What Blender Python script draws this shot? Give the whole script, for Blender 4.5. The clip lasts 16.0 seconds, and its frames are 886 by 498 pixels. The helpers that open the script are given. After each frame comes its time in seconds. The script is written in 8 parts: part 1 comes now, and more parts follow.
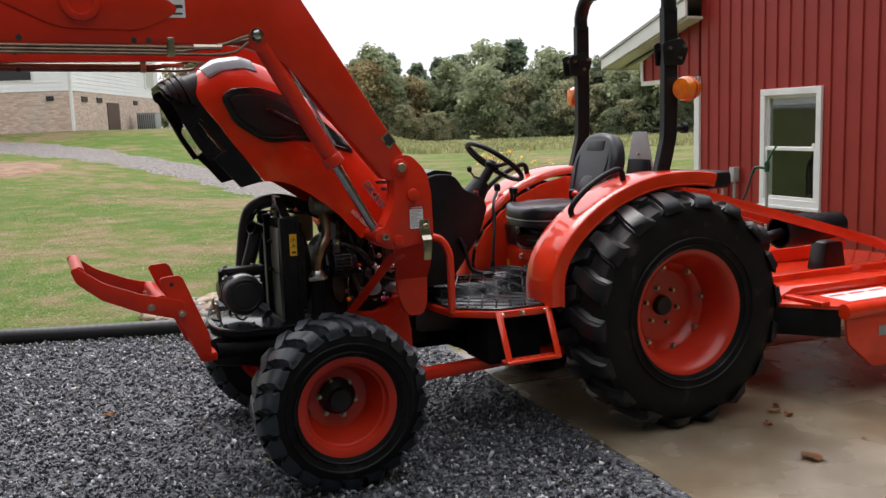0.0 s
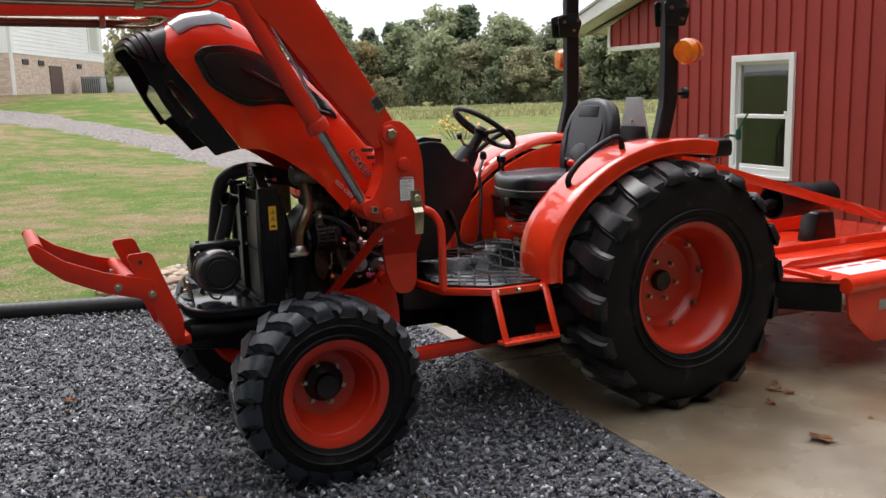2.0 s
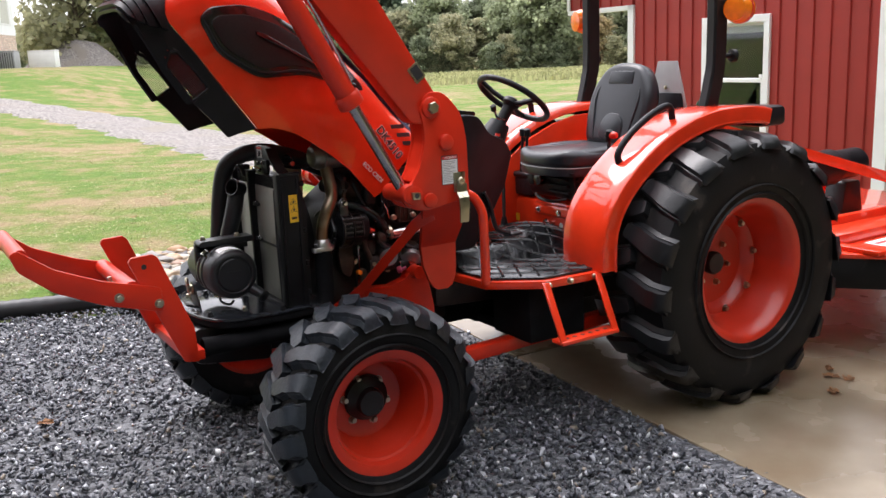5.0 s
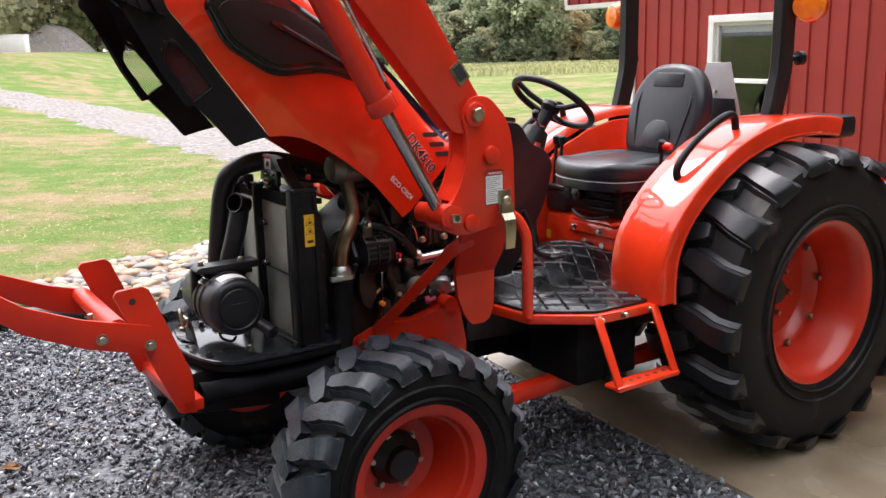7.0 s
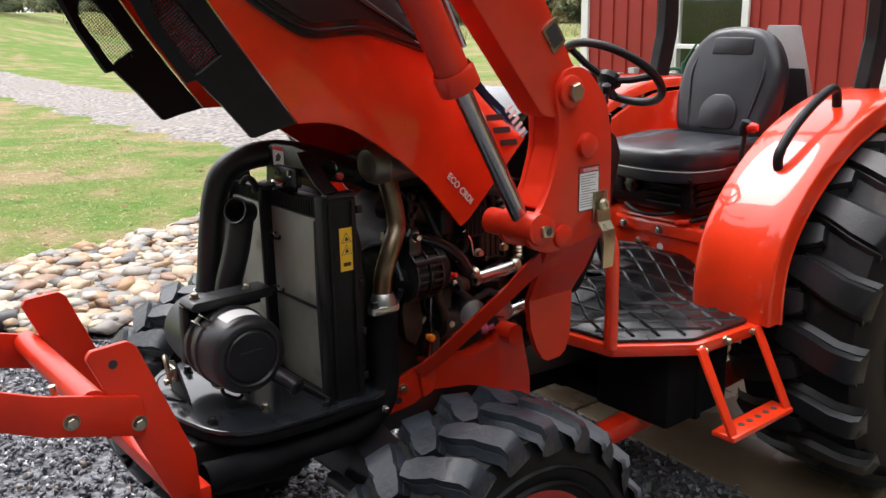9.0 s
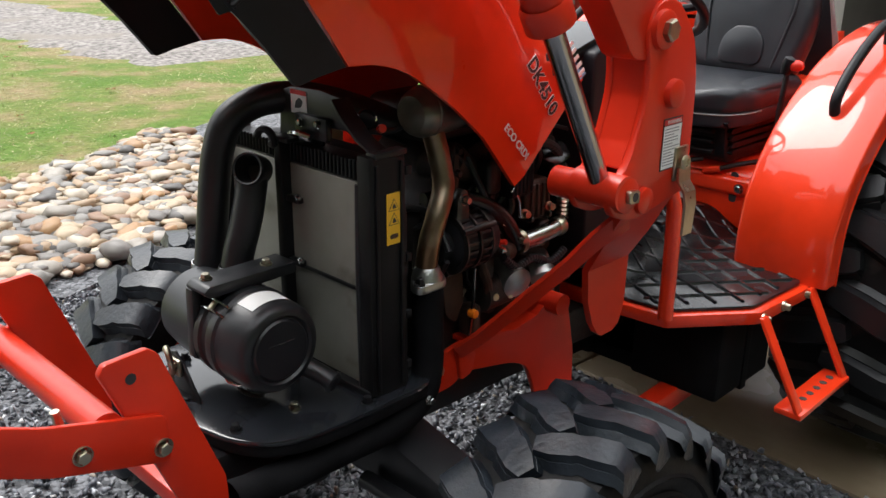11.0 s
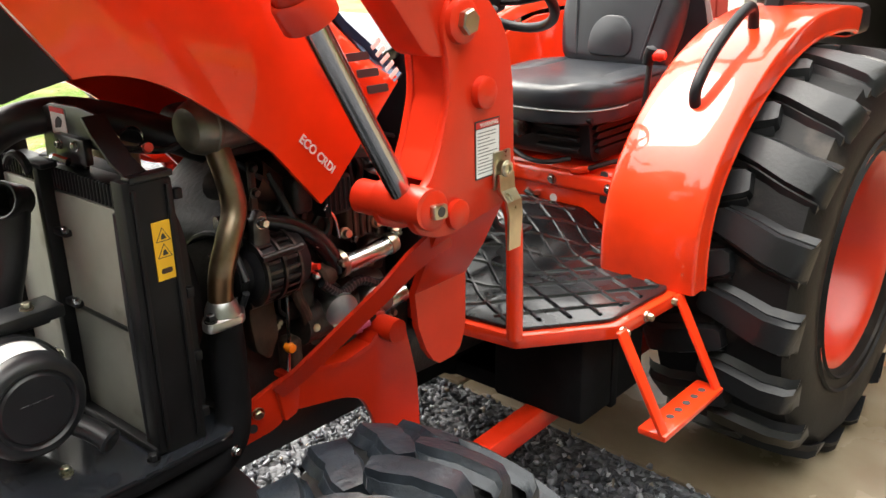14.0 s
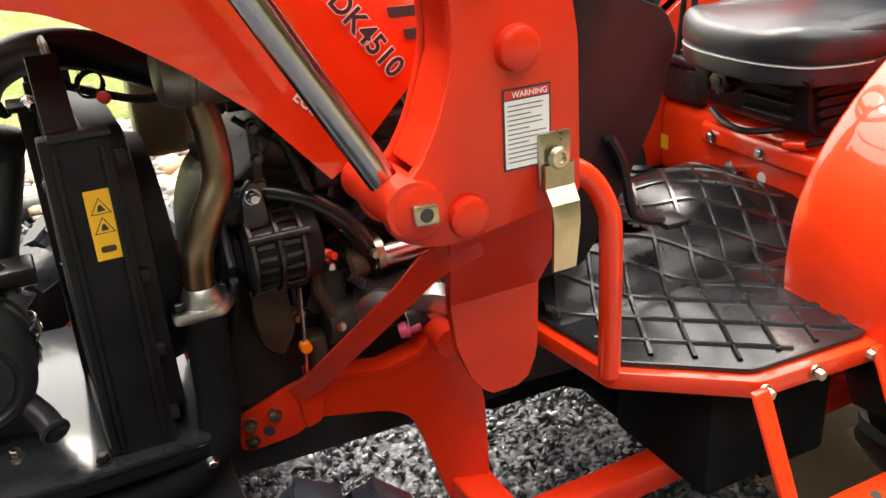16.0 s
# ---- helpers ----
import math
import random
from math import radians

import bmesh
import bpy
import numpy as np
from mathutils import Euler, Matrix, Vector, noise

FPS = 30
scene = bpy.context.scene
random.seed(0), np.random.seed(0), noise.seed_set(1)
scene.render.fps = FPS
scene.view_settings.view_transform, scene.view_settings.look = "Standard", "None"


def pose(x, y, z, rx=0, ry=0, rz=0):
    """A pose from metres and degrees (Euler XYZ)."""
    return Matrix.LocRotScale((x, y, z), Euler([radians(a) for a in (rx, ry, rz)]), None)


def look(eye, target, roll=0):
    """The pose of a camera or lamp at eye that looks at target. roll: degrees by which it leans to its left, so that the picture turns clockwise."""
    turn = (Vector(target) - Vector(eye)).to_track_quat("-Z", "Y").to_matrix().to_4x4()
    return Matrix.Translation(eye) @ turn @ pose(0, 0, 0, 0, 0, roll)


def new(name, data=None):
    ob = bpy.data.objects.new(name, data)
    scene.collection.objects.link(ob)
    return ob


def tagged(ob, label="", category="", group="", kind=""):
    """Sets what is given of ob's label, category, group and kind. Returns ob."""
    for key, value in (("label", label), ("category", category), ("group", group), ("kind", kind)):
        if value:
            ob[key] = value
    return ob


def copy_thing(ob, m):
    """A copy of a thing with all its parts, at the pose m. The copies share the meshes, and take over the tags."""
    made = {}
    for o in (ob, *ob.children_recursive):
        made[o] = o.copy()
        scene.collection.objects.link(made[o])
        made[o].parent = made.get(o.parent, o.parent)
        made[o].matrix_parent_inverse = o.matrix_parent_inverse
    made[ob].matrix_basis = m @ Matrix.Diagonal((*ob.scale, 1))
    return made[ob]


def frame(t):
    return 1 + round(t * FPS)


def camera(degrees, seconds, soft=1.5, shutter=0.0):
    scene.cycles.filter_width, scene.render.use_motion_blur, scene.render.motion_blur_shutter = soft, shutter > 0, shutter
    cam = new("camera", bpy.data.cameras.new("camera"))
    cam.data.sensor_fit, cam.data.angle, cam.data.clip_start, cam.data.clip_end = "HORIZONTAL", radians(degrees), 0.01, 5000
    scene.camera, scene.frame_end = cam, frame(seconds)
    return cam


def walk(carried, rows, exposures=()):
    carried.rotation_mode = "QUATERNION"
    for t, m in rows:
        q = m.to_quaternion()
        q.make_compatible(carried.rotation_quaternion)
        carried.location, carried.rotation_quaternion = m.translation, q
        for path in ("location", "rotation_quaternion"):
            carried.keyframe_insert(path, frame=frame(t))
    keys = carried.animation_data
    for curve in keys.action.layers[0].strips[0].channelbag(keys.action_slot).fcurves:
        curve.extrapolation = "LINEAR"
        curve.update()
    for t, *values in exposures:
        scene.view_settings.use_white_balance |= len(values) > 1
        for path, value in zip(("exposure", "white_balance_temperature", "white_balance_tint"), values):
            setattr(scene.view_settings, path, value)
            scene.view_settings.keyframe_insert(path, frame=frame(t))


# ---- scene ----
cam = camera(52.2, 16.0)
METRES, EYE, TILT, LEAN, TURN = 4.465, 1.66, 0.0, 0.0, 0.0
ROWS = [
    (0.0, 0.0, 0.0, 0.0, -0.28, -7.94, 1.99),
    (0.5, 0.0061, 0.0084, -0.0006, 1.37, -8.3, 2.29),
    (1.0, 0.0118, 0.0169, -0.0029, 2.03, -8.76, 2.14),
    (1.5, -0.0041, 0.0376, -0.0042, 0.39, -8.74, 1.54),
    (2.0, -0.0418, 0.071, -0.0022, -3.34, -10.11, 1.65),
    (2.5, -0.0657, 0.0872, -0.0023, -5.56, -10.76, 0.38),
    (3.0, -0.0825, 0.1091, -0.0034, -5.96, -10.34, 0.51),
    (3.5, -0.0975, 0.1489, -0.0, -5.85, -10.13, 2.92),
    (4.0, -0.111, 0.1705, -0.0016, -6.72, -12.17, 1.93),
    (6.5, -0.1724, 0.2847, 0.0003, -10.17, -12.19, 3.6),
    (7.0, -0.1753, 0.3292, 0.0034, -9.62, -12.68, 1.43),
    (7.5, -0.1894, 0.3731, 0.0014, -10.14, -12.78, 1.07),
    (8.0, -0.2145, 0.4299, 0.0047, -13.58, -13.78, 0.9),
    (8.5, -0.2312, 0.4673, 0.0016, -14.64, -15.33, 0.72),
    (9.0, -0.2394, 0.5182, -0.0007, -15.26, -14.94, 1.0),
    (11.5, -0.2935, 0.63, 0.0011, -22.47, -20.82, -0.39),
    (12.0, -0.2808, 0.6317, 0.001, -22.84, -20.54, 0.68),
    (12.5, -0.2636, 0.6289, 0.0007, -23.84, -19.92, 0.95),
    (13.0, -0.2445, 0.6209, -0.0018, -26.03, -19.55, 1.61),
    (13.5, -0.2304, 0.6209, -0.0038, -26.62, -20.24, 1.44),
    (14.0, -0.2054, 0.644, -0.0076, -24.93, -20.02, 1.28),
    (14.5, -0.1685, 0.6792, -0.0087, -21.44, -22.03, 2.15),
    (15.0, -0.145, 0.6941, -0.0117, -16.75, -23.58, 3.36),
    (15.5, -0.0962, 0.7098, -0.0181, -6.44, -23.93, 3.15),
    (16.0, -0.0617, 0.7189, -0.0207, -2.71, -24.19, 3.2),
]
EXPOSURES = [(0.0, 0.02, 6500, 15), (1.0, 0.24, 6500, 15), (2.0, 0.18, 6500, 15), (3.0, 0.56, 6400, 16), (4.0, 0.64, 6400, 17), (6.5, 1.0, 6400, 17), (7.5, 0.9, 6450, 16), (9.0, 0.78, 6500, 14), (11.5, 0.62, 6500, 10), (12.2, 0.98, 6550, 10), (13.0, 1.32, 6750, 9), (14.0, 1.75, 7050, 9), (15.0, 1.78, 7300, 11), (16.0, 1.78, 7350, 12)]
walk(cam, [(t, pose(0, 0, EYE, TILT, LEAN, TURN) @ pose(METRES * x, METRES * y, METRES * z, 90 + pitch, roll, yaw)) for t, x, y, z, yaw, pitch, roll in ROWS], EXPOSURES)

# world, sun, exposure
world = bpy.data.worlds.new("overcast_sky")
scene.world = world
world.use_nodes = True
wn, wl = world.node_tree.nodes, world.node_tree.links
sky = wn.new("ShaderNodeTexSky")
sky.sky_type, sky.sun_disc = "NISHITA", False
sky.sun_elevation, sky.sun_rotation = radians(59), radians(-27)
sky.air_density, sky.dust_density, sky.ozone_density = 1.0, 6.0, 1.0
grey = wn.new("ShaderNodeHueSaturation")
grey.inputs["Saturation"].default_value = 0.12
grey.inputs["Value"].default_value = 1.0
wl.new(sky.outputs[0], grey.inputs["Color"])
cloud = wn.new("ShaderNodeMixRGB")
cloud.inputs["Fac"].default_value = 0.8
# an overcast sky is brighter overhead than at the horizon
dome = wn.new("ShaderNodeTexCoord")
height = wn.new("ShaderNodeSeparateXYZ")
wl.new(dome.outputs["Generated"], height.inputs[0])
shade = wn.new("ShaderNodeMapRange")
shade.inputs["To Min"].default_value, shade.inputs["To Max"].default_value = 7.5, 14.5
wl.new(height.outputs["Z"], shade.inputs["Value"])
tint = wn.new("ShaderNodeMixRGB")
tint.blend_type, tint.inputs["Fac"].default_value = "MULTIPLY", 1.0
tint.inputs["Color1"].default_value = (0.97, 1.0, 1.03, 1)
wl.new(shade.outputs[0], tint.inputs["Color2"])
wl.new(tint.outputs[0], cloud.inputs["Color2"])
wl.new(grey.outputs[0], cloud.inputs["Color1"])
wl.new(cloud.outputs[0], wn["Background"].inputs["Color"])
wn["Background"].inputs["Strength"].default_value = 0.15
sun = new("sun", bpy.data.lights.new("sun", "SUN"))
sun.data.energy, sun.data.angle, sun.data.color = 1.9, radians(35), (1.0, 0.97, 0.93)
sun.matrix_basis = look((-8, 16, 30), (0, 0, 0))


# ---- materials ----
def mat(name, col, rough=0.5, metal=0.0, var=0.15, scale=6.0, bump=0.1, bscale=60.0, coat=0.0, col2=None, island=0.0, objrand=0.0, wear=None, spec=0.5, bdist=0.002, rvar=0.1, croug=0.08):
    """Principled material with colour variation at two scales and fine relief."""
    m = bpy.data.materials.new(name)
    m.use_nodes = True
    nt = m.node_tree
    n, l = nt.nodes, nt.links
    p = n["Principled BSDF"]
    tc = n.new("ShaderNodeTexCoord")
    big = n.new("ShaderNodeTexNoise")
    big.inputs["Scale"].default_value, big.inputs["Detail"].default_value = scale, 6
    l.new(tc.outputs["Object"], big.inputs["Vector"])
    fine = n.new("ShaderNodeTexNoise")
    fine.inputs["Scale"].default_value, fine.inputs["Detail"].default_value = bscale, 4
    l.new(tc.outputs["Object"], fine.inputs["Vector"])
    ramp = n.new("ShaderNodeValToRGB")
    c2 = col2 or tuple(min(1, c * (1 + var)) for c in col)
    ramp.color_ramp.elements[0].position, ramp.color_ramp.elements[1].position = 0.35, 0.65
    ramp.color_ramp.elements[0].color = (*[c * (1 - var) for c in col], 1)
    ramp.color_ramp.elements[1].color = (*c2, 1)
    l.new(big.outputs["Fac"], ramp.inputs["Fac"])
    out = ramp.outputs["Color"]
    if island or objrand:
        src = n.new("ShaderNodeNewGeometry").outputs["Random Per Island"] if island else n.new("ShaderNodeObjectInfo").outputs["Random"]
        amount = island or objrand
        mr = n.new("ShaderNodeMapRange")
        mr.inputs["To Min"].default_value, mr.inputs["To Max"].default_value = 1 - amount, 1 + amount
        l.new(src, mr.inputs["Value"])
        hsv = n.new("ShaderNodeHueSaturation")
        l.new(out, hsv.inputs["Color"])
        l.new(mr.outputs[0], hsv.inputs["Value"])
        out = hsv.outputs["Color"]
    if wear:
        mix = n.new("ShaderNodeMixRGB")
        spot = n.new("ShaderNodeTexNoise")
        spot.inputs["Scale"].default_value, spot.inputs["Detail"].default_value = wear[1], 8
        l.new(tc.outputs["Object"], spot.inputs["Vector"])
        wr = n.new("ShaderNodeMapRange")
        wr.inputs["From Min"].default_value, wr.inputs["From Max"].default_value = wear[2], wear[2] + (wear[3] if len(wear) > 3 else 0.12)
        l.new(spot.outputs["Fac"], wr.inputs["Value"])
        l.new(wr.outputs[0], mix.inputs["Fac"])
        l.new(out, mix.inputs["Color1"])
        mix.inputs["Color2"].default_value = (*wear[0], 1)
        out = mix.outputs["Color"]
    l.new(out, p.inputs["Base Color"])
    rr = n.new("ShaderNodeMapRange")
    rr.inputs["To Min"].default_value, rr.inputs["To Max"].default_value = max(0.02, rough - rvar), min(1, rough + rvar)
    l.new(big.outputs["Fac"], rr.inputs["Value"])
    l.new(rr.outputs[0], p.inputs["Roughness"])
    p.inputs["Metallic"].default_value = metal
    p.inputs["Specular IOR Level"].default_value = spec
    p.inputs["Coat Weight"].default_value = coat
    p.inputs["Coat Roughness"].default_value = croug
    if bump:
        b = n.new("ShaderNodeBump")
        b.inputs["Strength"].default_value, b.inputs["Distance"].default_value = bump, bdist
        l.new(fine.outputs["Fac"], b.inputs["Height"])
        l.new(b.outputs[0], p.inputs["Normal"])
    return m


ORANGE = (0.74, 0.038, 0.008)
M = {
    "paint": mat("orange_paint", ORANGE, 0.32, var=0.08, scale=9, bump=0.03, bscale=140, coat=1.0, croug=0.025, spec=0.2),
    "loader_paint": mat("loader_orange_paint", (0.65, 0.027, 0.007), 0.36, var=0.08, scale=7, bump=0.08, bscale=160, coat=0.2, croug=0.18, spec=0.35),
    "rim_paint": mat("rim_orange_paint", (0.50, 0.024, 0.007), 0.36, var=0.07, scale=9, bump=0.05, coat=0.2, wear=((0.35, 0.2, 0.12), 14, 0.72)),
    "black": mat("black_plastic", (0.010, 0.010, 0.0122), 0.38, var=0.2, scale=12, bump=0.15, bscale=300, spec=0.2),
    "gloss_black": mat("gloss_black_plastic", (0.008, 0.008, 0.009), 0.22, var=0.15, scale=12, bump=0.02, coat=0.4),
    "mesh": mat("dark_wire_mesh", (0.012, 0.012, 0.013), 0.5, 0.4, var=0.5, scale=300, bump=0.6, bscale=500),
    "black_metal": mat("black_painted_steel", (0.012, 0.012, 0.0135), 0.32, var=0.2, scale=8, bump=0.08, bscale=90, spec=0.35),
    "tray": mat("wet_black_steel", (0.016, 0.018, 0.022), 0.15, spec=0.5, rvar=0.06, var=0.3, scale=6, bump=0.012, bscale=22, coat=0.15, croug=0.05, wear=((0.02, 0.02, 0.021), 26, 0.66)),
    "rubber": mat("tyre_rubber", (0.0075, 0.0075, 0.008), 0.55, spec=0.18, var=0.3, scale=5, bump=0.35, bscale=120, wear=((0.035, 0.03, 0.026), 9, 0.60)),
    # lugs lighter than the sidewalls: sheen put into the colour, besides worn streaks
    "tread": mat("damp_worn_sheen_tread", (0.0125, 0.013, 0.0145), 0.34, spec=0.4, var=0.4, scale=9, bump=0.35, bscale=90, wear=((0.036, 0.031, 0.026), 12, 0.60)),
    # wet rubber whose base colour carries the blue that the sky reflects
    "wet_rubber": mat("wet_sky_tinted_rubber", (0.0115, 0.0155, 0.0215), 0.40, coat=0.12, croug=0.25, spec=0.42, rvar=0.22, var=0.35, scale=13, bump=0.5, bscale=70, bdist=0.004, wear=((0.022, 0.025, 0.03), 24, 0.62)),
    "mat": mat("rubber_floor_mat", (0.010, 0.0105, 0.012), 0.24, coat=0.35, croug=0.12, rvar=0.16, var=0.3, scale=9, bump=0.12, bscale=60),
    # lustreless black: the shade under tray and platform is put into it
    "shade_black": mat("shade_black_steel", (0.008, 0.008, 0.009), 0.75, spec=0.06, var=0.3, scale=12, bump=0.2, bscale=120),
    "panel": mat("matt_black_steel", (0.010, 0.010, 0.0112), 0.48, spec=0.18, var=0.25, scale=9, bump=0.10, bscale=140),
    "canister": mat("satin_black_plastic", (0.013, 0.014, 0.017), 0.36, spec=0.5, var=0.15, scale=14, bump=0.08, bscale=240, wear=((0.022, 0.021, 0.020), 30, 0.66)),
    "wet_hose": mat("wet_black_rubber", (0.008, 0.008, 0.009), 0.22, spec=0.5, var=0.2, scale=18, bump=0.12, bscale=120),
    "hose": mat("rubber_hose", (0.014, 0.015, 0.018), 0.40, spec=0.5, var=0.2, scale=15, bump=0.15, bscale=200),
    "engine": mat("engine_black", (0.016, 0.0145, 0.0135), 0.5, var=0.4, scale=12, bump=0.4, bscale=90, bdist=0.004, wear=((0.05, 0.028, 0.02), 14, 0.62)),
    "zinc": mat("zinc_plated_steel", (0.52, 0.48, 0.37), 0.3, 1.0, var=0.15, scale=20, bump=0.05),
    "steel": mat("bright_steel", (0.62, 0.62, 0.62), 0.22, 1.0, var=0.12, scale=20, bump=0.04),
    "rod": mat("chrome_rod", (0.42, 0.42, 0.42), 0.16, 1.0, var=0.1, scale=10, bump=0.0),
    "alu": mat("cast_aluminium", (0.55, 0.55, 0.54), 0.38, 1.0, var=0.2, scale=16, bump=0.2),
    "core": mat("radiator_core", (0.27, 0.265, 0.235), 0.55, 0.3, var=0.22, scale=4, wear=((0.17, 0.16, 0.13), 7, 0.56), bump=0.5, bscale=420, bdist=0.001),
    "exhaust": mat("heat_stained_pipe", (0.30, 0.17, 0.09), 0.33, 0.9, var=0.35, scale=7, bump=0.1, col2=(0.42, 0.36, 0.27)),
    "exhaust_top": mat("sooty_exhaust_steel", (0.20, 0.185, 0.15), 0.36, 0.75, var=0.25, scale=14, bump=0.1),
    "vinyl": mat("black_seat_vinyl", (0.015, 0.017, 0.022), 0.33, var=0.15, scale=10, bump=0.2, bscale=260),
    "amber": mat("amber_lens", (0.95, 0.22, 0.01), 0.15, var=0.1, scale=30, bump=0.3, bscale=80, coat=0.6),
    "clear": mat("clear_lamp", (0.055, 0.06, 0.07), 0.10, var=0.15, scale=25, bump=0.05, coat=1.0),
    "yellow": mat("yellow_label", (0.80, 0.46, 0.02), 0.45, var=0.06, bump=0.0),
    "white_label": mat("white_label", (0.75, 0.75, 0.74), 0.45, var=0.05, bump=0.0),
    "ink": mat("label_ink", (0.03, 0.03, 0.035), 0.5, var=0.05, bump=0.0),
    "print": mat("grey_small_print", (0.16, 0.16, 0.17), 0.5, var=0.1, bump=0.0),
    "red_ink": mat("label_red", (0.6, 0.03, 0.03), 0.5, var=0.05, bump=0.0),
    "blue": mat("dark_blue_decal", (0.05, 0.085, 0.15), 0.35, var=0.1, bump=0.0),
    "red_knob": mat("red_knob", (0.65, 0.03, 0.015), 0.3, var=0.05, bump=0.0),
    "reservoir": mat("translucent_reservoir", (0.62, 0.58, 0.36), 0.4, var=0.1, bump=0.05),
    "dull_alu": mat("dull_cast_aluminium", (0.075, 0.073, 0.072), 0.36, 0.9, var=0.4, scale=25, bump=0.3, bscale=120),
    "rust": mat("brown_cast_iron", (0.052, 0.029, 0.020), 0.55, 0.2, var=0.35, scale=22, bump=0.4, bscale=110),
    "pink": mat("pink_plastic", (0.62, 0.09, 0.19), 0.4, var=0.1, bump=0.05),
    "line": mat("stained_steel_line", (0.20, 0.13, 0.085), 0.4, 0.6, var=0.3, scale=9, bump=0.05),
    "glass": None,
    "concrete": mat("damp_concrete", (0.215, 0.165, 0.108), 0.26, rvar=0.20, var=0.18, scale=2.2, bump=0.25, bscale=170, bdist=0.002, col2=(0.285, 0.235, 0.165), wear=((0.145, 0.108, 0.066), 1.7, 0.47, 0.22)),
    "barn": mat("red_metal_siding", (0.30, 0.029, 0.023), 0.42, spec=0.3, var=0.08, scale=1.5, bump=0.05, bscale=40),
    "trim": mat("white_trim", (0.78, 0.78, 0.78), 0.45, var=0.04, scale=3, bump=0.04),
    "soffit": mat("soffit_panel", (0.6, 0.6, 0.58), 0.6, var=0.05, scale=3, bump=0.05),
    "roof": mat("galvanised_roof", (0.42, 0.42, 0.42), 0.4, 0.6, var=0.1, scale=2, bump=0.1),
    "interior": mat("garage_lining", (0.10, 0.095, 0.09), 0.8, var=0.15, scale=2, bump=0.1),
    "blind": mat("window_blind", (0.55, 0.55, 0.5), 0.7, var=0.05, scale=4, bump=0.05),
    "grey_box": mat("grey_electrical_box", (0.32, 0.33, 0.33), 0.5, var=0.1, bump=0.05),
    "bark": mat("bark", (0.09, 0.07, 0.05), 0.9, var=0.4, scale=8, bump=0.8, bscale=30, bdist=0.02),
    "pipe": mat("corrugated_drain_pipe", (0.012, 0.012, 0.013), 0.5, var=0.3, scale=5, bump=0.2),
    "track": mat("farm_track_gravel", (0.165, 0.148, 0.137), 0.9, var=0.5, scale=14, bump=0.7, bscale=60, bdist=0.02, col2=(0.31, 0.28, 0.26), wear=((0.20, 0.175, 0.15), 0.8, 0.55)),
    "dry_leaf": mat("dry_leaf", (0.28, 0.13, 0.05), 0.7, var=0.3, scale=30, bump=0.2),
    "siding": mat("white_lap_siding", (0.88, 0.89, 0.90), 0.5, var=0.03, scale=1, bump=0.05),
    "door_brown": mat("brown_door", (0.10, 0.06, 0.05), 0.5, var=0.15, scale=2, bump=0.1),
    "dirt": mat("bare_red_dirt", (0.26, 0.16, 0.10), 0.95, var=0.3, scale=3, bump=0.6, bscale=20, bdist=0.02),
    "green": mat("green_hose", (0.01, 0.07, 0.045), 0.4, var=0.1, bump=0.05),
}
gl = bpy.data.materials.new("window_glass")
gl.use_nodes = True
gp = gl.node_tree.nodes["Principled BSDF"]
gp.inputs["Base Color"].default_value = (0.9, 0.95, 0.93, 1)
gp.inputs["Roughness"].default_value, gp.inputs["Transmission Weight"].default_value, gp.inputs["IOR"].default_value = 0.02, 1.0, 1.45
M["glass"] = gl


def stone_material(name, stops, rough, island):
    """Stones of mixed colours, one colour a stone, with grain."""
    m = mat(name, (1, 1, 1), rough, var=0.25, scale=22, bump=0.4, bscale=130, spec=0.5)
    n, l = m.node_tree.nodes, m.node_tree.links
    src = n.new("ShaderNodeNewGeometry").outputs["Random Per Island"] if island else n.new("ShaderNodeObjectInfo").outputs["Random"]
    r = n.new("ShaderNodeValToRGB")
    r.color_ramp.interpolation = "CONSTANT"
    while len(r.color_ramp.elements) < len(stops):
        r.color_ramp.elements.new(0.5)
    for e, (pos, c) in zip(r.color_ramp.elements, stops):
        e.position, e.color = pos, (*c, 1)
    l.new(src, r.inputs["Fac"])
    mix = n.new("ShaderNodeMixRGB")
    mix.blend_type, mix.inputs["Fac"].default_value = "MULTIPLY", 0.8
    p = n["Principled BSDF"]
    old = p.inputs["Base Color"].links[0].from_socket
    l.new(r.outputs["Color"], mix.inputs["Color1"])
    l.new(old, mix.inputs["Color2"])
    l.new(mix.outputs[0], p.inputs["Base Color"])
    return m


CRUSHED = [(0.0, (0.070, 0.076, 0.092)), (0.2, (0.135, 0.142, 0.165)), (0.4, (0.045, 0.049, 0.060)), (0.54, (0.26, 0.27, 0.30)), (0.64, (0.100, 0.104, 0.118)), (0.78, (0.42, 0.435, 0.465)), (0.86, (0.060, 0.065, 0.076)), (0.93, (0.66, 0.67, 0.685)), (0.97, (0.28, 0.235, 0.185))]
RIVERS = [(0.0, (0.33, 0.225, 0.13)), (0.14, (0.20, 0.185, 0.165)), (0.28, (0.42, 0.32, 0.21)), (0.42, (0.235, 0.135, 0.078)), (0.52, (0.30, 0.27, 0.23)), (0.64, (0.50, 0.43, 0.335)), (0.76, (0.085, 0.078, 0.072)), (0.84, (0.34, 0.19, 0.08)), (0.90, (0.17, 0.155, 0.14))]


